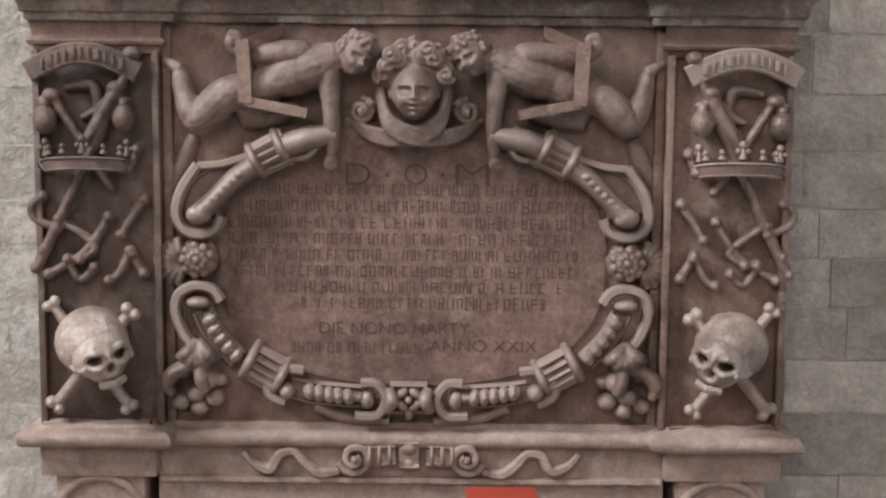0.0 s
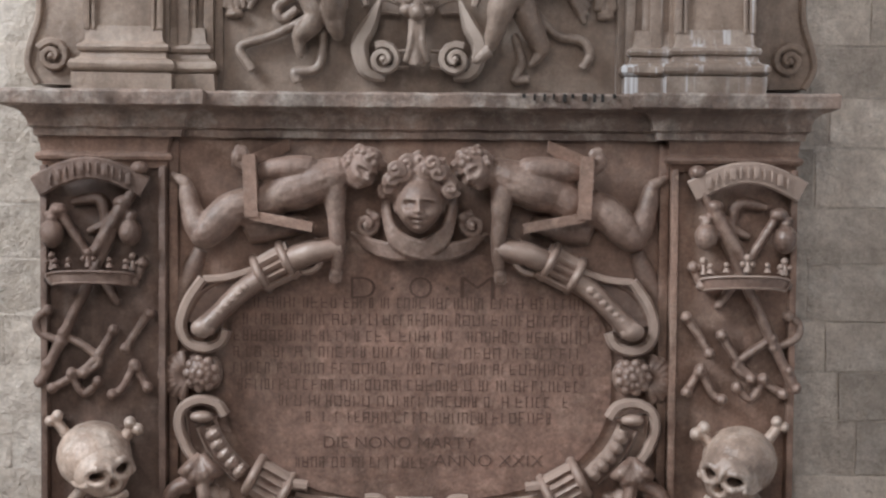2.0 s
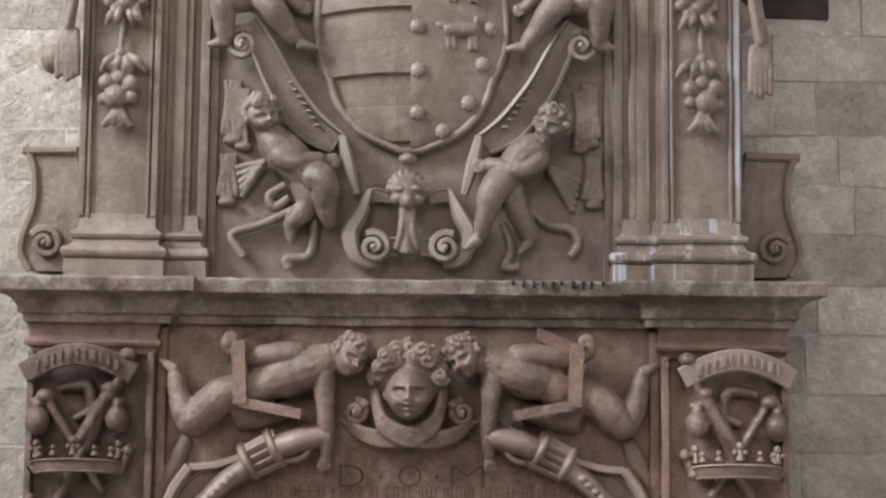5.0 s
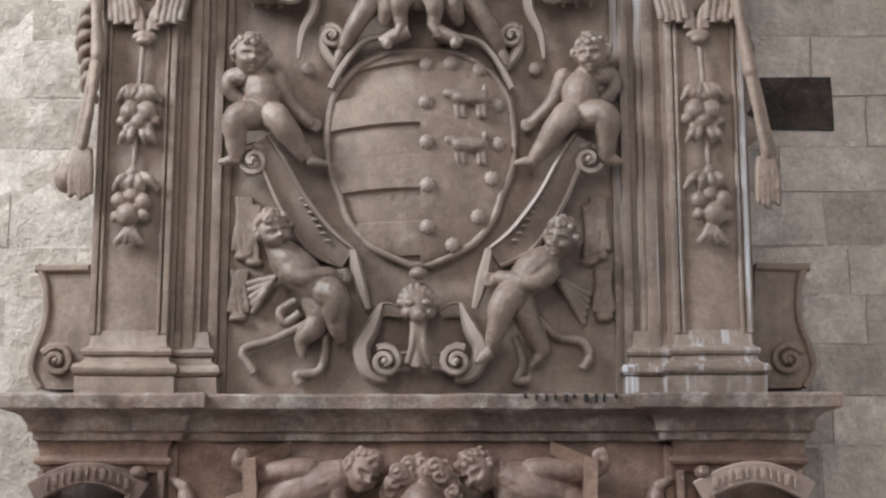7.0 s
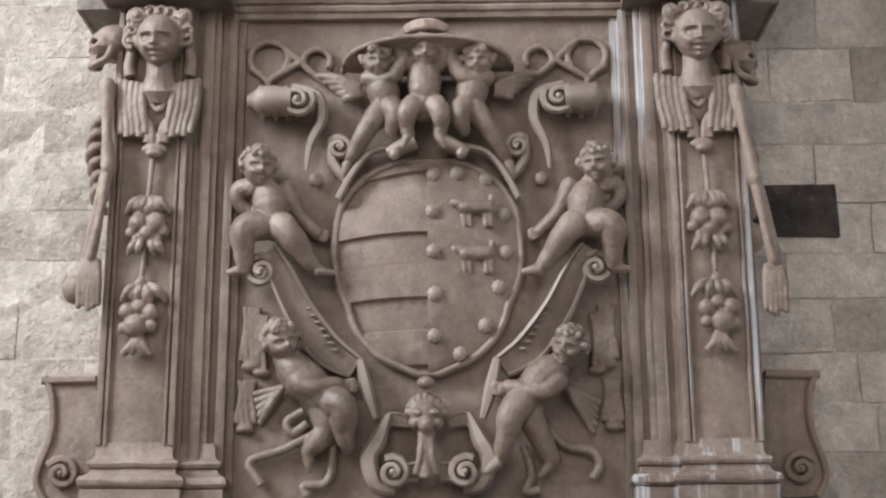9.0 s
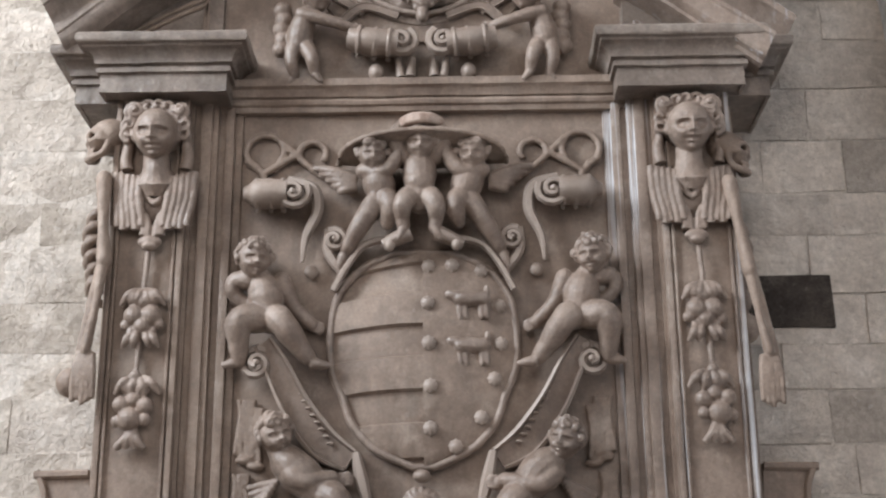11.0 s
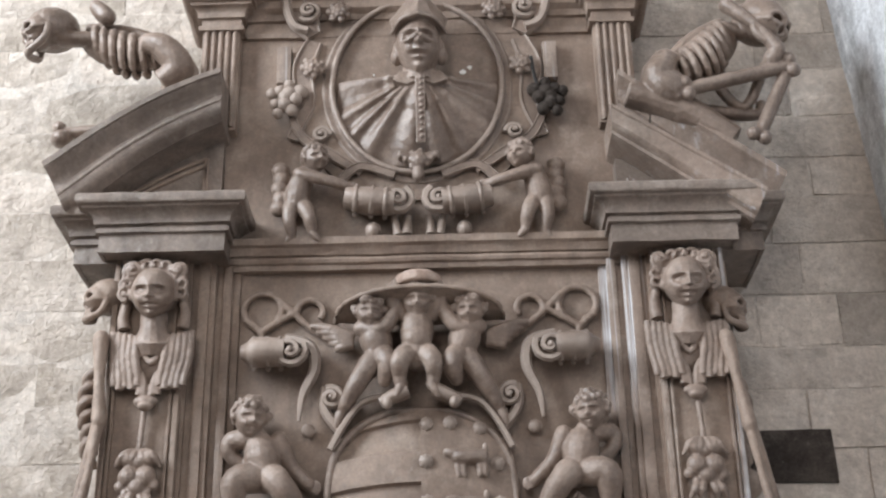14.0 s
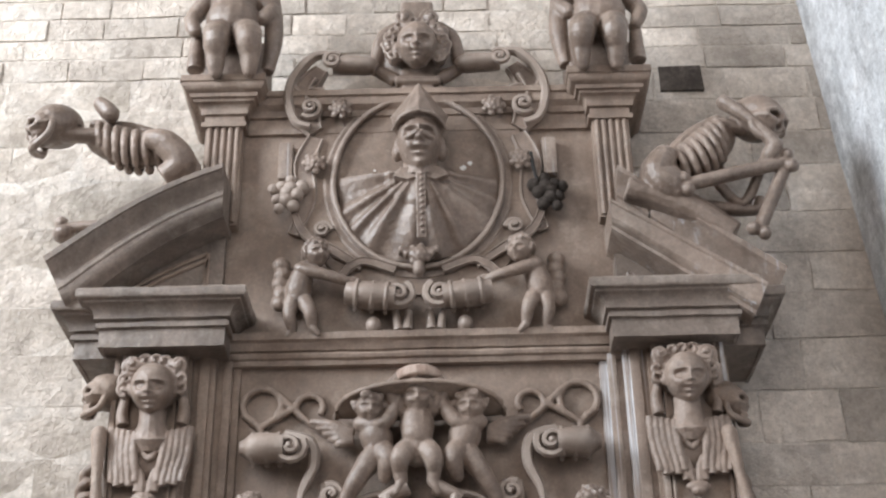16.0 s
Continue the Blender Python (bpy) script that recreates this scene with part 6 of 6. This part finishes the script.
tube(bm, [(p[0], YA - 0.03, p[1], 0.006) for p in ((0.303, 4.184), (0.311, 4.114), (0.321, 4.068), (0.346, 3.999))], 4)
part("wire", bm, IRON, med, "bent black wire")
for s in (-1, 1):
    bm = bmesh.new()
    slab_book(bm)
    if s > 0:
        mirror(bm)
    tagged(part("carved_plaque", bm, STREAKED, None), "small upright grey stone plaque beside the medallion", "plaque", "small plaques")
bm = bmesh.new()
c = (-0.089, 3.782)
for i in range(7):
    a = radians(-150 + i * 20 - 0)
    tube(bm, [(c[0], YA - 0.015, c[1] + 0.02, 0.012), (c[0] + 0.07 * math.cos(a) * 1.1, YA - 0.02, c[1] + 0.06 + 0.06 * math.sin(a), 0.016)], 3)
rosette(bm, (c[0], c[1] + 0.01), YA - 0.02, 0.04, 7)
ball(bm, (c[0], YA - 0.02, c[1] - 0.04), (0.02, 0.018, 0.03))
carved("leaf_knot", bm, FIGURE, "", "", 0.0048, 2, parent=med)

rnd = random.Random(33)
for x, z, r in ((0.068, 4.152, 0.013), (0.092, 4.170, 0.010), (-0.262, 4.130, 0.008), (-0.240, 4.148, 0.005), (-0.445, 4.262, 0.018)):
    bm = bmesh.new()
    vs = [bm.verts.new((x + r * rnd.uniform(0.5, 1.2) * math.cos(t), 3.984, z + r * rnd.uniform(0.4, 1.0) * math.sin(t))) for t in [2 * math.pi * i / 9 for i in range(9)]]
    f = bmesh.ops.extrude_face_region(bm, geom=[bm.faces.new(vs)])
    for v in f["geom"]:
        if isinstance(v, bmesh.types.BMVert):
            v.co.y += 0.005
    part("paint_flake", bm, WHITE_TAG, med, "small white plaster flake")

# bust
bm = bmesh.new()
h = (-0.081, 4.209)
head(bm, (h[0], 3.895, h[1] - 0.010), 0.094, nod=8, hair=False, tall=1.28)
for k in (-1, 1):
    tube(bm, [(h[0] + k * 0.004, 3.80, h[1] - 0.022, 0.010), (h[0] + k * 0.035, 3.815, h[1] - 0.035, 0.009), (h[0] + k * 0.05, 3.83, h[1] - 0.028, 0.005)], 3)
    ball(bm, (h[0] + k * 0.076, 3.91, h[1] - 0.04), (0.022, 0.03, 0.03))
    # mitre with a front ridge
hull = [bm.verts.new((h[0], yy, h[1] + zz)) for yy, zz in ((3.835, 0.205), (3.93, 0.20), (3.795, 0.062), (3.99, 0.05))]
for k in (-1, 1):
    hull += [bm.verts.new((h[0] + k * dx, yy, h[1] + zz)) for dx, yy, zz in ((0.086, 3.88, 0.035), (0.102, 3.90, 0.105), (0.058, 3.815, 0.05), (0.06, 3.97, 0.04))]
bmesh.ops.convex_hull(bm, input=hull)
for k in (-1, 1):
    tube(bm, [(h[0], 3.795, h[1] + 0.060, 0.007), (h[0] + k * 0.058, 3.812, h[1] + 0.048, 0.007), (h[0] + k * 0.092, 3.87, h[1] + 0.03, 0.007)], 3)
tube(bm, [(h[0], 3.93, h[1] - 0.06, 0.055), (h[0], 3.94, h[1] - 0.13, 0.07)], 2)
neck = (CX + 0.012, 4.105)
rings = []
for j in range(19):
    q = j / 18
    ring = []
    for i in range(121):
        a = radians(-190 + 200 * i / 120)
        dx, dz = math.cos(a), math.sin(a)
        # distance from the neck to the medallion's inner oval
        ox, oz = (neck[0] - CX) / 0.275, (neck[1] - 4.10) / 0.325
        ux, uz = dx / 0.275, dz / 0.325
        bb, cc = ox * ux + oz * uz, ox * ox + oz * oz - 1
        reach = (-bb + math.sqrt(bb * bb - (ux * ux + uz * uz) * cc)) / (ux * ux + uz * uz)
        d = q * reach
        side = abs(math.cos(a))
        fold = math.sin(a * 17 + 1.2 * math.sin(a * 5)) * (0.008 if dx < -0.25 else 0.006) * min(1, q * 2.2)
        y = 3.978 - 0.082 * (1 - q ** 2.4) * (1 - 0.45 * side ** 3) - fold
        if q < 0.42:
            y -= 0.008
        ring.append(bm.verts.new((neck[0] + dx * d, y, neck[1] + dz * d - 0.045 * q * side ** 2)))
    rings.append(ring)
for r, q in zip(rings, rings[1:]):
    for i in range(120):
        bm.faces.new((r[i], r[i + 1], q[i + 1], q[i]))
outline = [r[0] for r in rings[::-1]] + [r[-1] for r in rings[1:]] + rings[-1][-2:0:-1]
backs = [bm.verts.new((v.co.x, 4.0, v.co.z)) for v in outline]
for i in range(len(outline)):
    k = (i + 1) % len(outline)
    bm.faces.new((outline[i], outline[k], backs[k], backs[i]))
bm.faces.new(backs)
for k in (-1, 1):
    flap = [bm.verts.new((neck[0] + k * dx, yy, neck[1] + dz)) for dx, dz in ((0.008, -0.03), (0.03, -0.002), (0.07, -0.008), (0.095, -0.04), (0.045, -0.058), (0.012, -0.045)) for yy in (3.885, 3.915)]
    bmesh.ops.convex_hull(bm, input=flap)
tube(bm, [(neck[0], 3.878, neck[1] - 0.01, 0.016), (neck[0], 3.884, neck[1] - 0.13, 0.016), (neck[0], 3.915, neck[1] - 0.27, 0.016)], 5, BAND)
for i in range(12):
    ball(bm, (neck[0] + 0.002, 3.871 + 0.00022 * i * i, neck[1] - 0.02 - 0.021 * i), 0.006, seg=6)
carved("portrait_bust", bm, FIGURE, "stone bust with mitre, moustache and pleated mantle", "carved bust", 0.0034, 1, fat=0.0)


def small_child(b):
    h = (-0.428, 3.786)
    head(b, (h[0], 3.925, h[1]), 0.046, turn=30, nod=6, lean=-8, seed=61)
    limb(b, [((-0.466, 3.743), 0.028, 3.945), ((-0.483, 3.686), 0.04, 3.95), ((-0.491, 3.634), 0.036, 3.95)])
    limb(b, [((-0.479, 3.732), 0.022, 3.925), ((-0.398, 3.705), 0.018, 3.915), ((-0.329, 3.686), 0.015, 3.925)])
    hand(b, (-0.318, 3.682), 3.925, 0.015, (1, -0.1))
    limb(b, [((-0.502, 3.629), 0.026, 3.945), ((-0.510, 3.572), 0.021, 3.935), ((-0.500, 3.520), 0.014, 3.945)])
    foot(b, (-0.500, 3.518), 3.945, 0.012, (-0.5, -0.6))
    limb(b, [((-0.468, 3.628), 0.026, 3.945), ((-0.445, 3.576), 0.021, 3.925), ((-0.435, 3.525), 0.014, 3.94)])
    foot(b, (-0.435, 3.522), 3.935, 0.012, (0.5, -0.6))
    for i in range(5):
        ball(b, ((-0.548, 3.767)[0] + 0.006 * (i % 2), 3.965, (-0.548, 3.767)[1] - 0.035 * i), (0.03, 0.025, 0.028))


twin("standing_child", small_child, FIGURE, None, "small carved stone child holding the medallion scroll", "carved figure", 0.0034, 3, "children under the medallion", fat=0.0015)

# crest face with shell-like backing
bm = bmesh.new()
h = (-0.087, 4.629)
head(bm, (h[0], 3.905, h[1]), 0.086, nod=20, hair=False)
rnd = random.Random(12)
for i in range(16):
    a = radians(-35 + i * 16.5)
    p = (h[0] + 0.10 * math.cos(a), h[1] + 0.02 + 0.10 * math.sin(a))
    sweep(bm, spiral(p, 3.925, 0.026, 1.4, rnd.uniform(0, 360), 1, 0.008, 0.012), ROUND[::2])
    ball(bm, (p[0], 3.945, p[1]), 0.023, seg=8)
for k in (-1, 1):
    scroll_end(bm, (h[0] + k * 0.05, h[1] + 0.14), 3.93, 0.035, k, 90, 0.011, 0.02)
    tube(bm, [(h[0] + k * 0.02, 3.985, h[1] + 0.16, 0.03), (h[0] + k * 0.12, 3.985, h[1] + 0.10, 0.03), (h[0] + k * 0.15, 3.985, h[1] - 0.01, 0.026), (h[0] + k * 0.185, 3.975, h[1] - 0.03, 0.02), (h[0] + k * 0.08, 3.98, h[1] - 0.10, 0.025)], 5)
ball(bm, (h[0], 3.995, h[1] + 0.02), (0.15, 0.04, 0.15))
tube(bm, [(h[0] - 0.08, 3.965, h[1] - 0.115, 0.018), (h[0] + 0.08, 3.965, h[1] - 0.115, 0.018)], 2, LIP)
tube(bm, [(h[0] - 0.06, 3.975, h[1] - 0.15, 0.024), (h[0] + 0.06, 3.975, h[1] - 0.15, 0.024)], 2, BAND)
box(bm, h[0] - 0.06, h[0] + 0.06, 3.96, WALL + 0.02, 4.42, h[1] + 0.25, 0.01)
carved("crest_face", bm, FIGURE, "carved stone cherub face on the crest", "carved figure", 0.0042, 1, fat=0.001)


# seated figures on the caps
def cap_child(b):
    y = 3.93
    head(b, ((-0.768, 4.986)[0], y, (-0.771, 5.042)[1]), 0.075, nod=6, seed=71)
    limb(b, [((-0.765, 4.932), 0.06, y), ((-0.760, 4.838), 0.085, y), ((-0.759, 4.746), 0.082, y + 0.01)])
    ball(b, (-0.758, y - 0.025, 4.755), (0.098, 0.075, 0.10))
    for k in (-1, 1):
        limb(b, [((-0.757 + k * 0.050, 4.700), 0.05, y - 0.02), ((-0.739 + k * 0.056, 4.622), 0.047, y - 0.11), ((-0.738 + k * 0.060, 4.55), 0.034, y - 0.085), ((-0.738 + k * 0.060, 4.496), 0.024, y - 0.07)])
    limb(b, [((-0.847, 4.894), 0.036, y), ((-0.903, 4.802), 0.03, y), ((-0.906, 4.750), 0.026, y - 0.03), ((-0.890, 4.703), 0.024, y - 0.04)])
    limb(b, [((-0.679, 4.889), 0.036, y), ((-0.623, 4.821), 0.032, y), ((-0.646, 4.763), 0.028, y - 0.03)])
    tube(b, [((-0.888, 4.723)[0], y, (-0.888, 4.723)[1], 0.02), ((-0.886, 4.550)[0], y - 0.01, (-0.886, 4.550)[1], 0.03)], 3)
    tube(b, [((-0.627, 4.901)[0], y + 0.01, (-0.627, 4.901)[1], 0.03), ((-0.610, 4.716)[0], y + 0.01, (-0.610, 4.716)[1], 0.034), ((-0.627, 4.543)[0], y, (-0.627, 4.543)[1], 0.024)], 4)
    box(b, (-0.855, 4.549)[0], (-0.635, 4.543)[0], y - 0.02, y + 0.2, 4.485, (-0.754, 4.668)[1], 0.02)


twin("seated_cap_child", cap_child, FIGURE, None, "grey stone child figure seated on the pilaster cap", "carved figure", 0.0044, 3, "seated children", fat=0.0015)


# skeletons on the pediment
def ribcage(b, p, q, y, r, n, droop):
    """Ribs round a spine from p to q."""
    d = Vector((q[0] - p[0], 0, q[1] - p[1]))
    u = d.normalized()
    nrm = Vector((u.z, 0, -u.x)) * droop
    limb(b, [(p, 0.020, y), (((p[0] + q[0]) / 2 - nrm.x * 0.02, (p[1] + q[1]) / 2 - nrm.z * 0.02), 0.022, y), (q, 0.022, y)])
    for i in range(n):
        k = (i + 0.5) / n
        c = Vector((p[0], y, p[1])) + d * k
        w = r * (0.75 + 0.45 * math.sin(math.pi * min(1, k * 1.1)))
        ring = []
        for j in range(14):
            t = 2 * math.pi * j / 14
            ring.append((*(c + nrm * w * (0.9 - 0.95 * math.cos(t)) + Vector((0, -1, 0)) * w * 0.85 * math.sin(t) + u * 0.05 * (1 - math.cos(t)) * 0.5), 0.0115))
        sweep(b, ring, ROUND[::2], True)
    core = Vector((p[0], y, p[1])) + d * 0.5 + nrm * r * 0.85
    ball(b, core, (r * 1.12, r * 0.86, d.length * 0.54), Euler((0, math.atan2(u.x, u.z), 0)).to_matrix().to_4x4())


bm = bmesh.new()
y = 3.90
c = (-1.373, 4.288)
skull(bm, (c[0], y, c[1]), 0.092, turn=-66, nod=10, lean=-12)
limb(bm, [((-1.306, 4.267), 0.026, y), ((-1.213, 4.265), 0.024, y)], 2)
ribcage(bm, (-1.220, 4.324), (-0.947, 4.246), y + 0.03, 0.062, 8, 1)
limb(bm, [((-1.196, 4.384), 0.024, y - 0.02), ((-1.156, 4.339), 0.03, y - 0.02)], 2)
tube(bm, [((-1.019, 4.224)[0], y - 0.03, (-1.019, 4.224)[1], 0.03), ((-0.954, 4.206)[0], y - 0.03, (-0.954, 4.206)[1], 0.045), ((-0.896, 4.135)[0], y - 0.01, (-0.896, 4.135)[1], 0.05), ((-0.953, 4.084)[0], y, (-0.953, 4.084)[1], 0.04)], 4)
limb(bm, [((-0.942, 4.187), 0.03, y + 0.06), ((-0.891, 4.151), 0.05, y + 0.05), ((-0.912, 4.049), 0.06, y + 0.06)])
bone(bm, (-1.291, 3.926), (-1.130, 3.935), y + 0.06, 0.02)
ball(bm, ((-1.287, 3.893)[0], y + 0.05, (-1.282, 3.899)[1]), (0.035, 0.035, 0.03))
limb(bm, [((-1.149, 3.935), 0.02, y + 0.06), ((-1.021, 3.985), 0.02, y + 0.07), ((-0.914, 4.072), 0.03, y + 0.06)])
carved("reclining_skeleton", bm, FIGURE, "stone skeleton lying along the curved pediment", "carved skeleton", 0.0042, 1, "pediment skeletons")
bm = bmesh.new()
c = (1.111, 4.245)
skull(bm, (c[0], y, c[1] + 0.008), 0.098, turn=50, nod=18, lean=14)
limb(bm, [((1.038, 4.240), 0.024, y + 0.02), ((0.973, 4.265), 0.024, y + 0.02)], 2)
ribcage(bm, (0.960, 4.289), (0.759, 4.119), y + 0.03, 0.066, 8, -1)
limb(bm, [((0.753, 4.119), 0.045, y), ((0.727, 4.047), 0.06, y), ((0.779, 3.994), 0.065, y + 0.01)])
limb(bm, [((0.976, 4.325), 0.024, y - 0.03), ((1.066, 4.222), 0.017, y - 0.05), ((1.127, 4.128), 0.024, y - 0.05)], 3)
bone(bm, (0.817, 3.993), (1.158, 4.074), y - 0.03, 0.021)
bone(bm, (1.156, 4.063), (1.036, 3.818), y - 0.02, 0.020)
limb(bm, [((0.915, 4.069), 0.015, y + 0.04), ((1.008, 3.950), 0.016, y + 0.03), ((1.088, 4.099), 0.015, y)], 2)
limb(bm, [((0.842, 3.959), 0.022, y + 0.05), ((1.037, 3.927), 0.018, y + 0.04), ((1.070, 3.964), 0.018, y + 0.04)], 2)
limb(bm, [((1.123, 4.128), 0.022, y - 0.05), ((1.107, 4.098), 0.03, y - 0.03)], 2)
tube(bm, [((0.618, 4.009)[0], y + 0.02, (0.618, 4.009)[1] + 0.0, 0.045), ((0.784, 3.949)[0], y + 0.03, (0.784, 3.949)[1], 0.06), ((0.958, 3.824)[0], y + 0.03, (0.958, 3.824)[1], 0.05)], 4)
carved("crouching_skeleton", bm, FIGURE, "stone skeleton crouching with chin on its knees on the pediment", "carved skeleton", 0.0042, 1, "pediment skeletons")

# ---- red box in front of the base ----
rb = thing("red_box", "red painted wooden box standing on the floor", "box", at=(0.16, 3.5, 0))
a, b2 = (0.074, 0.462), (0.261, 0.464)
bm = bmesh.new()
box(bm, a[0], b2[0], 3.5, 3.66, 0.0, a[1] - 0.012, 0.004)
part("body", bm, RED_PAINT, rb)
bm = bmesh.new()
box(bm, a[0] - 0.004, b2[0] + 0.004, 3.495, 3.665, a[1] - 0.012, a[1], 0.003)
part("lid", bm, RED_PAINT, rb)

# ---- small marks on the wall ----
bm = bmesh.new()
a, b2 = (1.145, 3.481), (1.176, 3.431)
box(bm, a[0], b2[0], WALL - 0.006, WALL + 0.01, b2[1], a[1], 0.001)
tagged(part("wall_tag", bm, WHITE_TAG, None), "small white numbered tag stuck on the wall", "wall tag")
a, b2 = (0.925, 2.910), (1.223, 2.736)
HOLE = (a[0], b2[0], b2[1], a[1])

# ---- stones of the walls and floor ----
def stone_mesh(w, h, seed, d=0.06, material=ASHLAR):
    b = bmesh.new()
    g = bmesh.ops.create_grid(b, x_segments=4, y_segments=3, size=0.5)
    for v in b.verts:
        x, z = v.co.x * w, v.co.y * h
        edge = abs(v.co.x) > 0.49 or abs(v.co.y) > 0.49
        n = noise.noise_vector(Vector((x * 5 + seed, z * 5, seed * 1.7)))
        v.co = Vector((x + n.x * 0.007, n.y * 0.006 + (0.003 if edge else 0), z + n.z * 0.006))
    rim_e = [e for e in b.edges if e.is_boundary]
    r = bmesh.ops.extrude_edge_only(b, edges=rim_e)
    for v in r["geom"]:
        if isinstance(v, bmesh.types.BMVert):
            v.co.y += d
    return mesh_of("wall_stone", b, material, 50)


rnd = random.Random(17)
z = 0.0
course = 0
while z < 6.6:
    brick_zone = 4.72 < z < 6.4
    h = rnd.uniform(0.088, 0.108) if brick_zone else rnd.uniform(0.145, 0.20)
    x = -2.3 + rnd.uniform(0, 0.4)
    while x < 1.75:
        w = rnd.uniform(0.17, 0.36) if brick_zone else rnd.uniform(0.26, 0.58)
        cx_, cz_ = x + w / 2, z + h / 2
        hidden = x > -0.95 and x + w < 0.80 and z + h < 4.3
        hole = x < HOLE[1] and x + w > HOLE[0] and z < HOLE[3] and z + h > HOLE[2]
        if not hidden:
            gap = 0.009 if brick_zone else (0.008 if x > 0 else 0.003)
            ob = new("wall_stone", stone_mesh(w - gap, h - gap, course * 31 + x * 7, 0.06, LIMEWASH if x + w < -0.4 and not brick_zone else ASHLAR))
            ob.location = (cx_, WALL + (rnd.uniform(-0.012, -0.006) if brick_zone or x > 0 else rnd.uniform(-0.005, -0.004)), cz_)
            ob.parent = wall_n
            ob.matrix_parent_inverse = Matrix.Translation(-wall_n.location)
        x += w
    z += h
    course += 1
# dark slabs added proud of the wall, standing for a hollow and a stain
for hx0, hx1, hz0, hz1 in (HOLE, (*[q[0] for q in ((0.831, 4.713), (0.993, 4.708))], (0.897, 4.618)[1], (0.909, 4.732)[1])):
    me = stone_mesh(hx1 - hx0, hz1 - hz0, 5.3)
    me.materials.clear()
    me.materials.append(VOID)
    ob = tagged(new("dark_stone", me), "dark slab standing for a dark patch in the wall")
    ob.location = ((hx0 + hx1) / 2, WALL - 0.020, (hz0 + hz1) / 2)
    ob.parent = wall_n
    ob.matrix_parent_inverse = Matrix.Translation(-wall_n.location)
slab = None
for i in range(12):
    for j in range(16):
        if slab is None:
            b = bmesh.new()
            box(b, -0.295, 0.295, -0.295, 0.295, -0.03, 0, 0.006)
            slab = mesh_of("paving_slab", b, FLOORSTONE, 40)
        ob = new("paving_slab", slab)
        ob.location = (-5.0 + 0.6 * i + 0.3, -4.9 + 0.6 * j, 0)
        ob.parent = floor
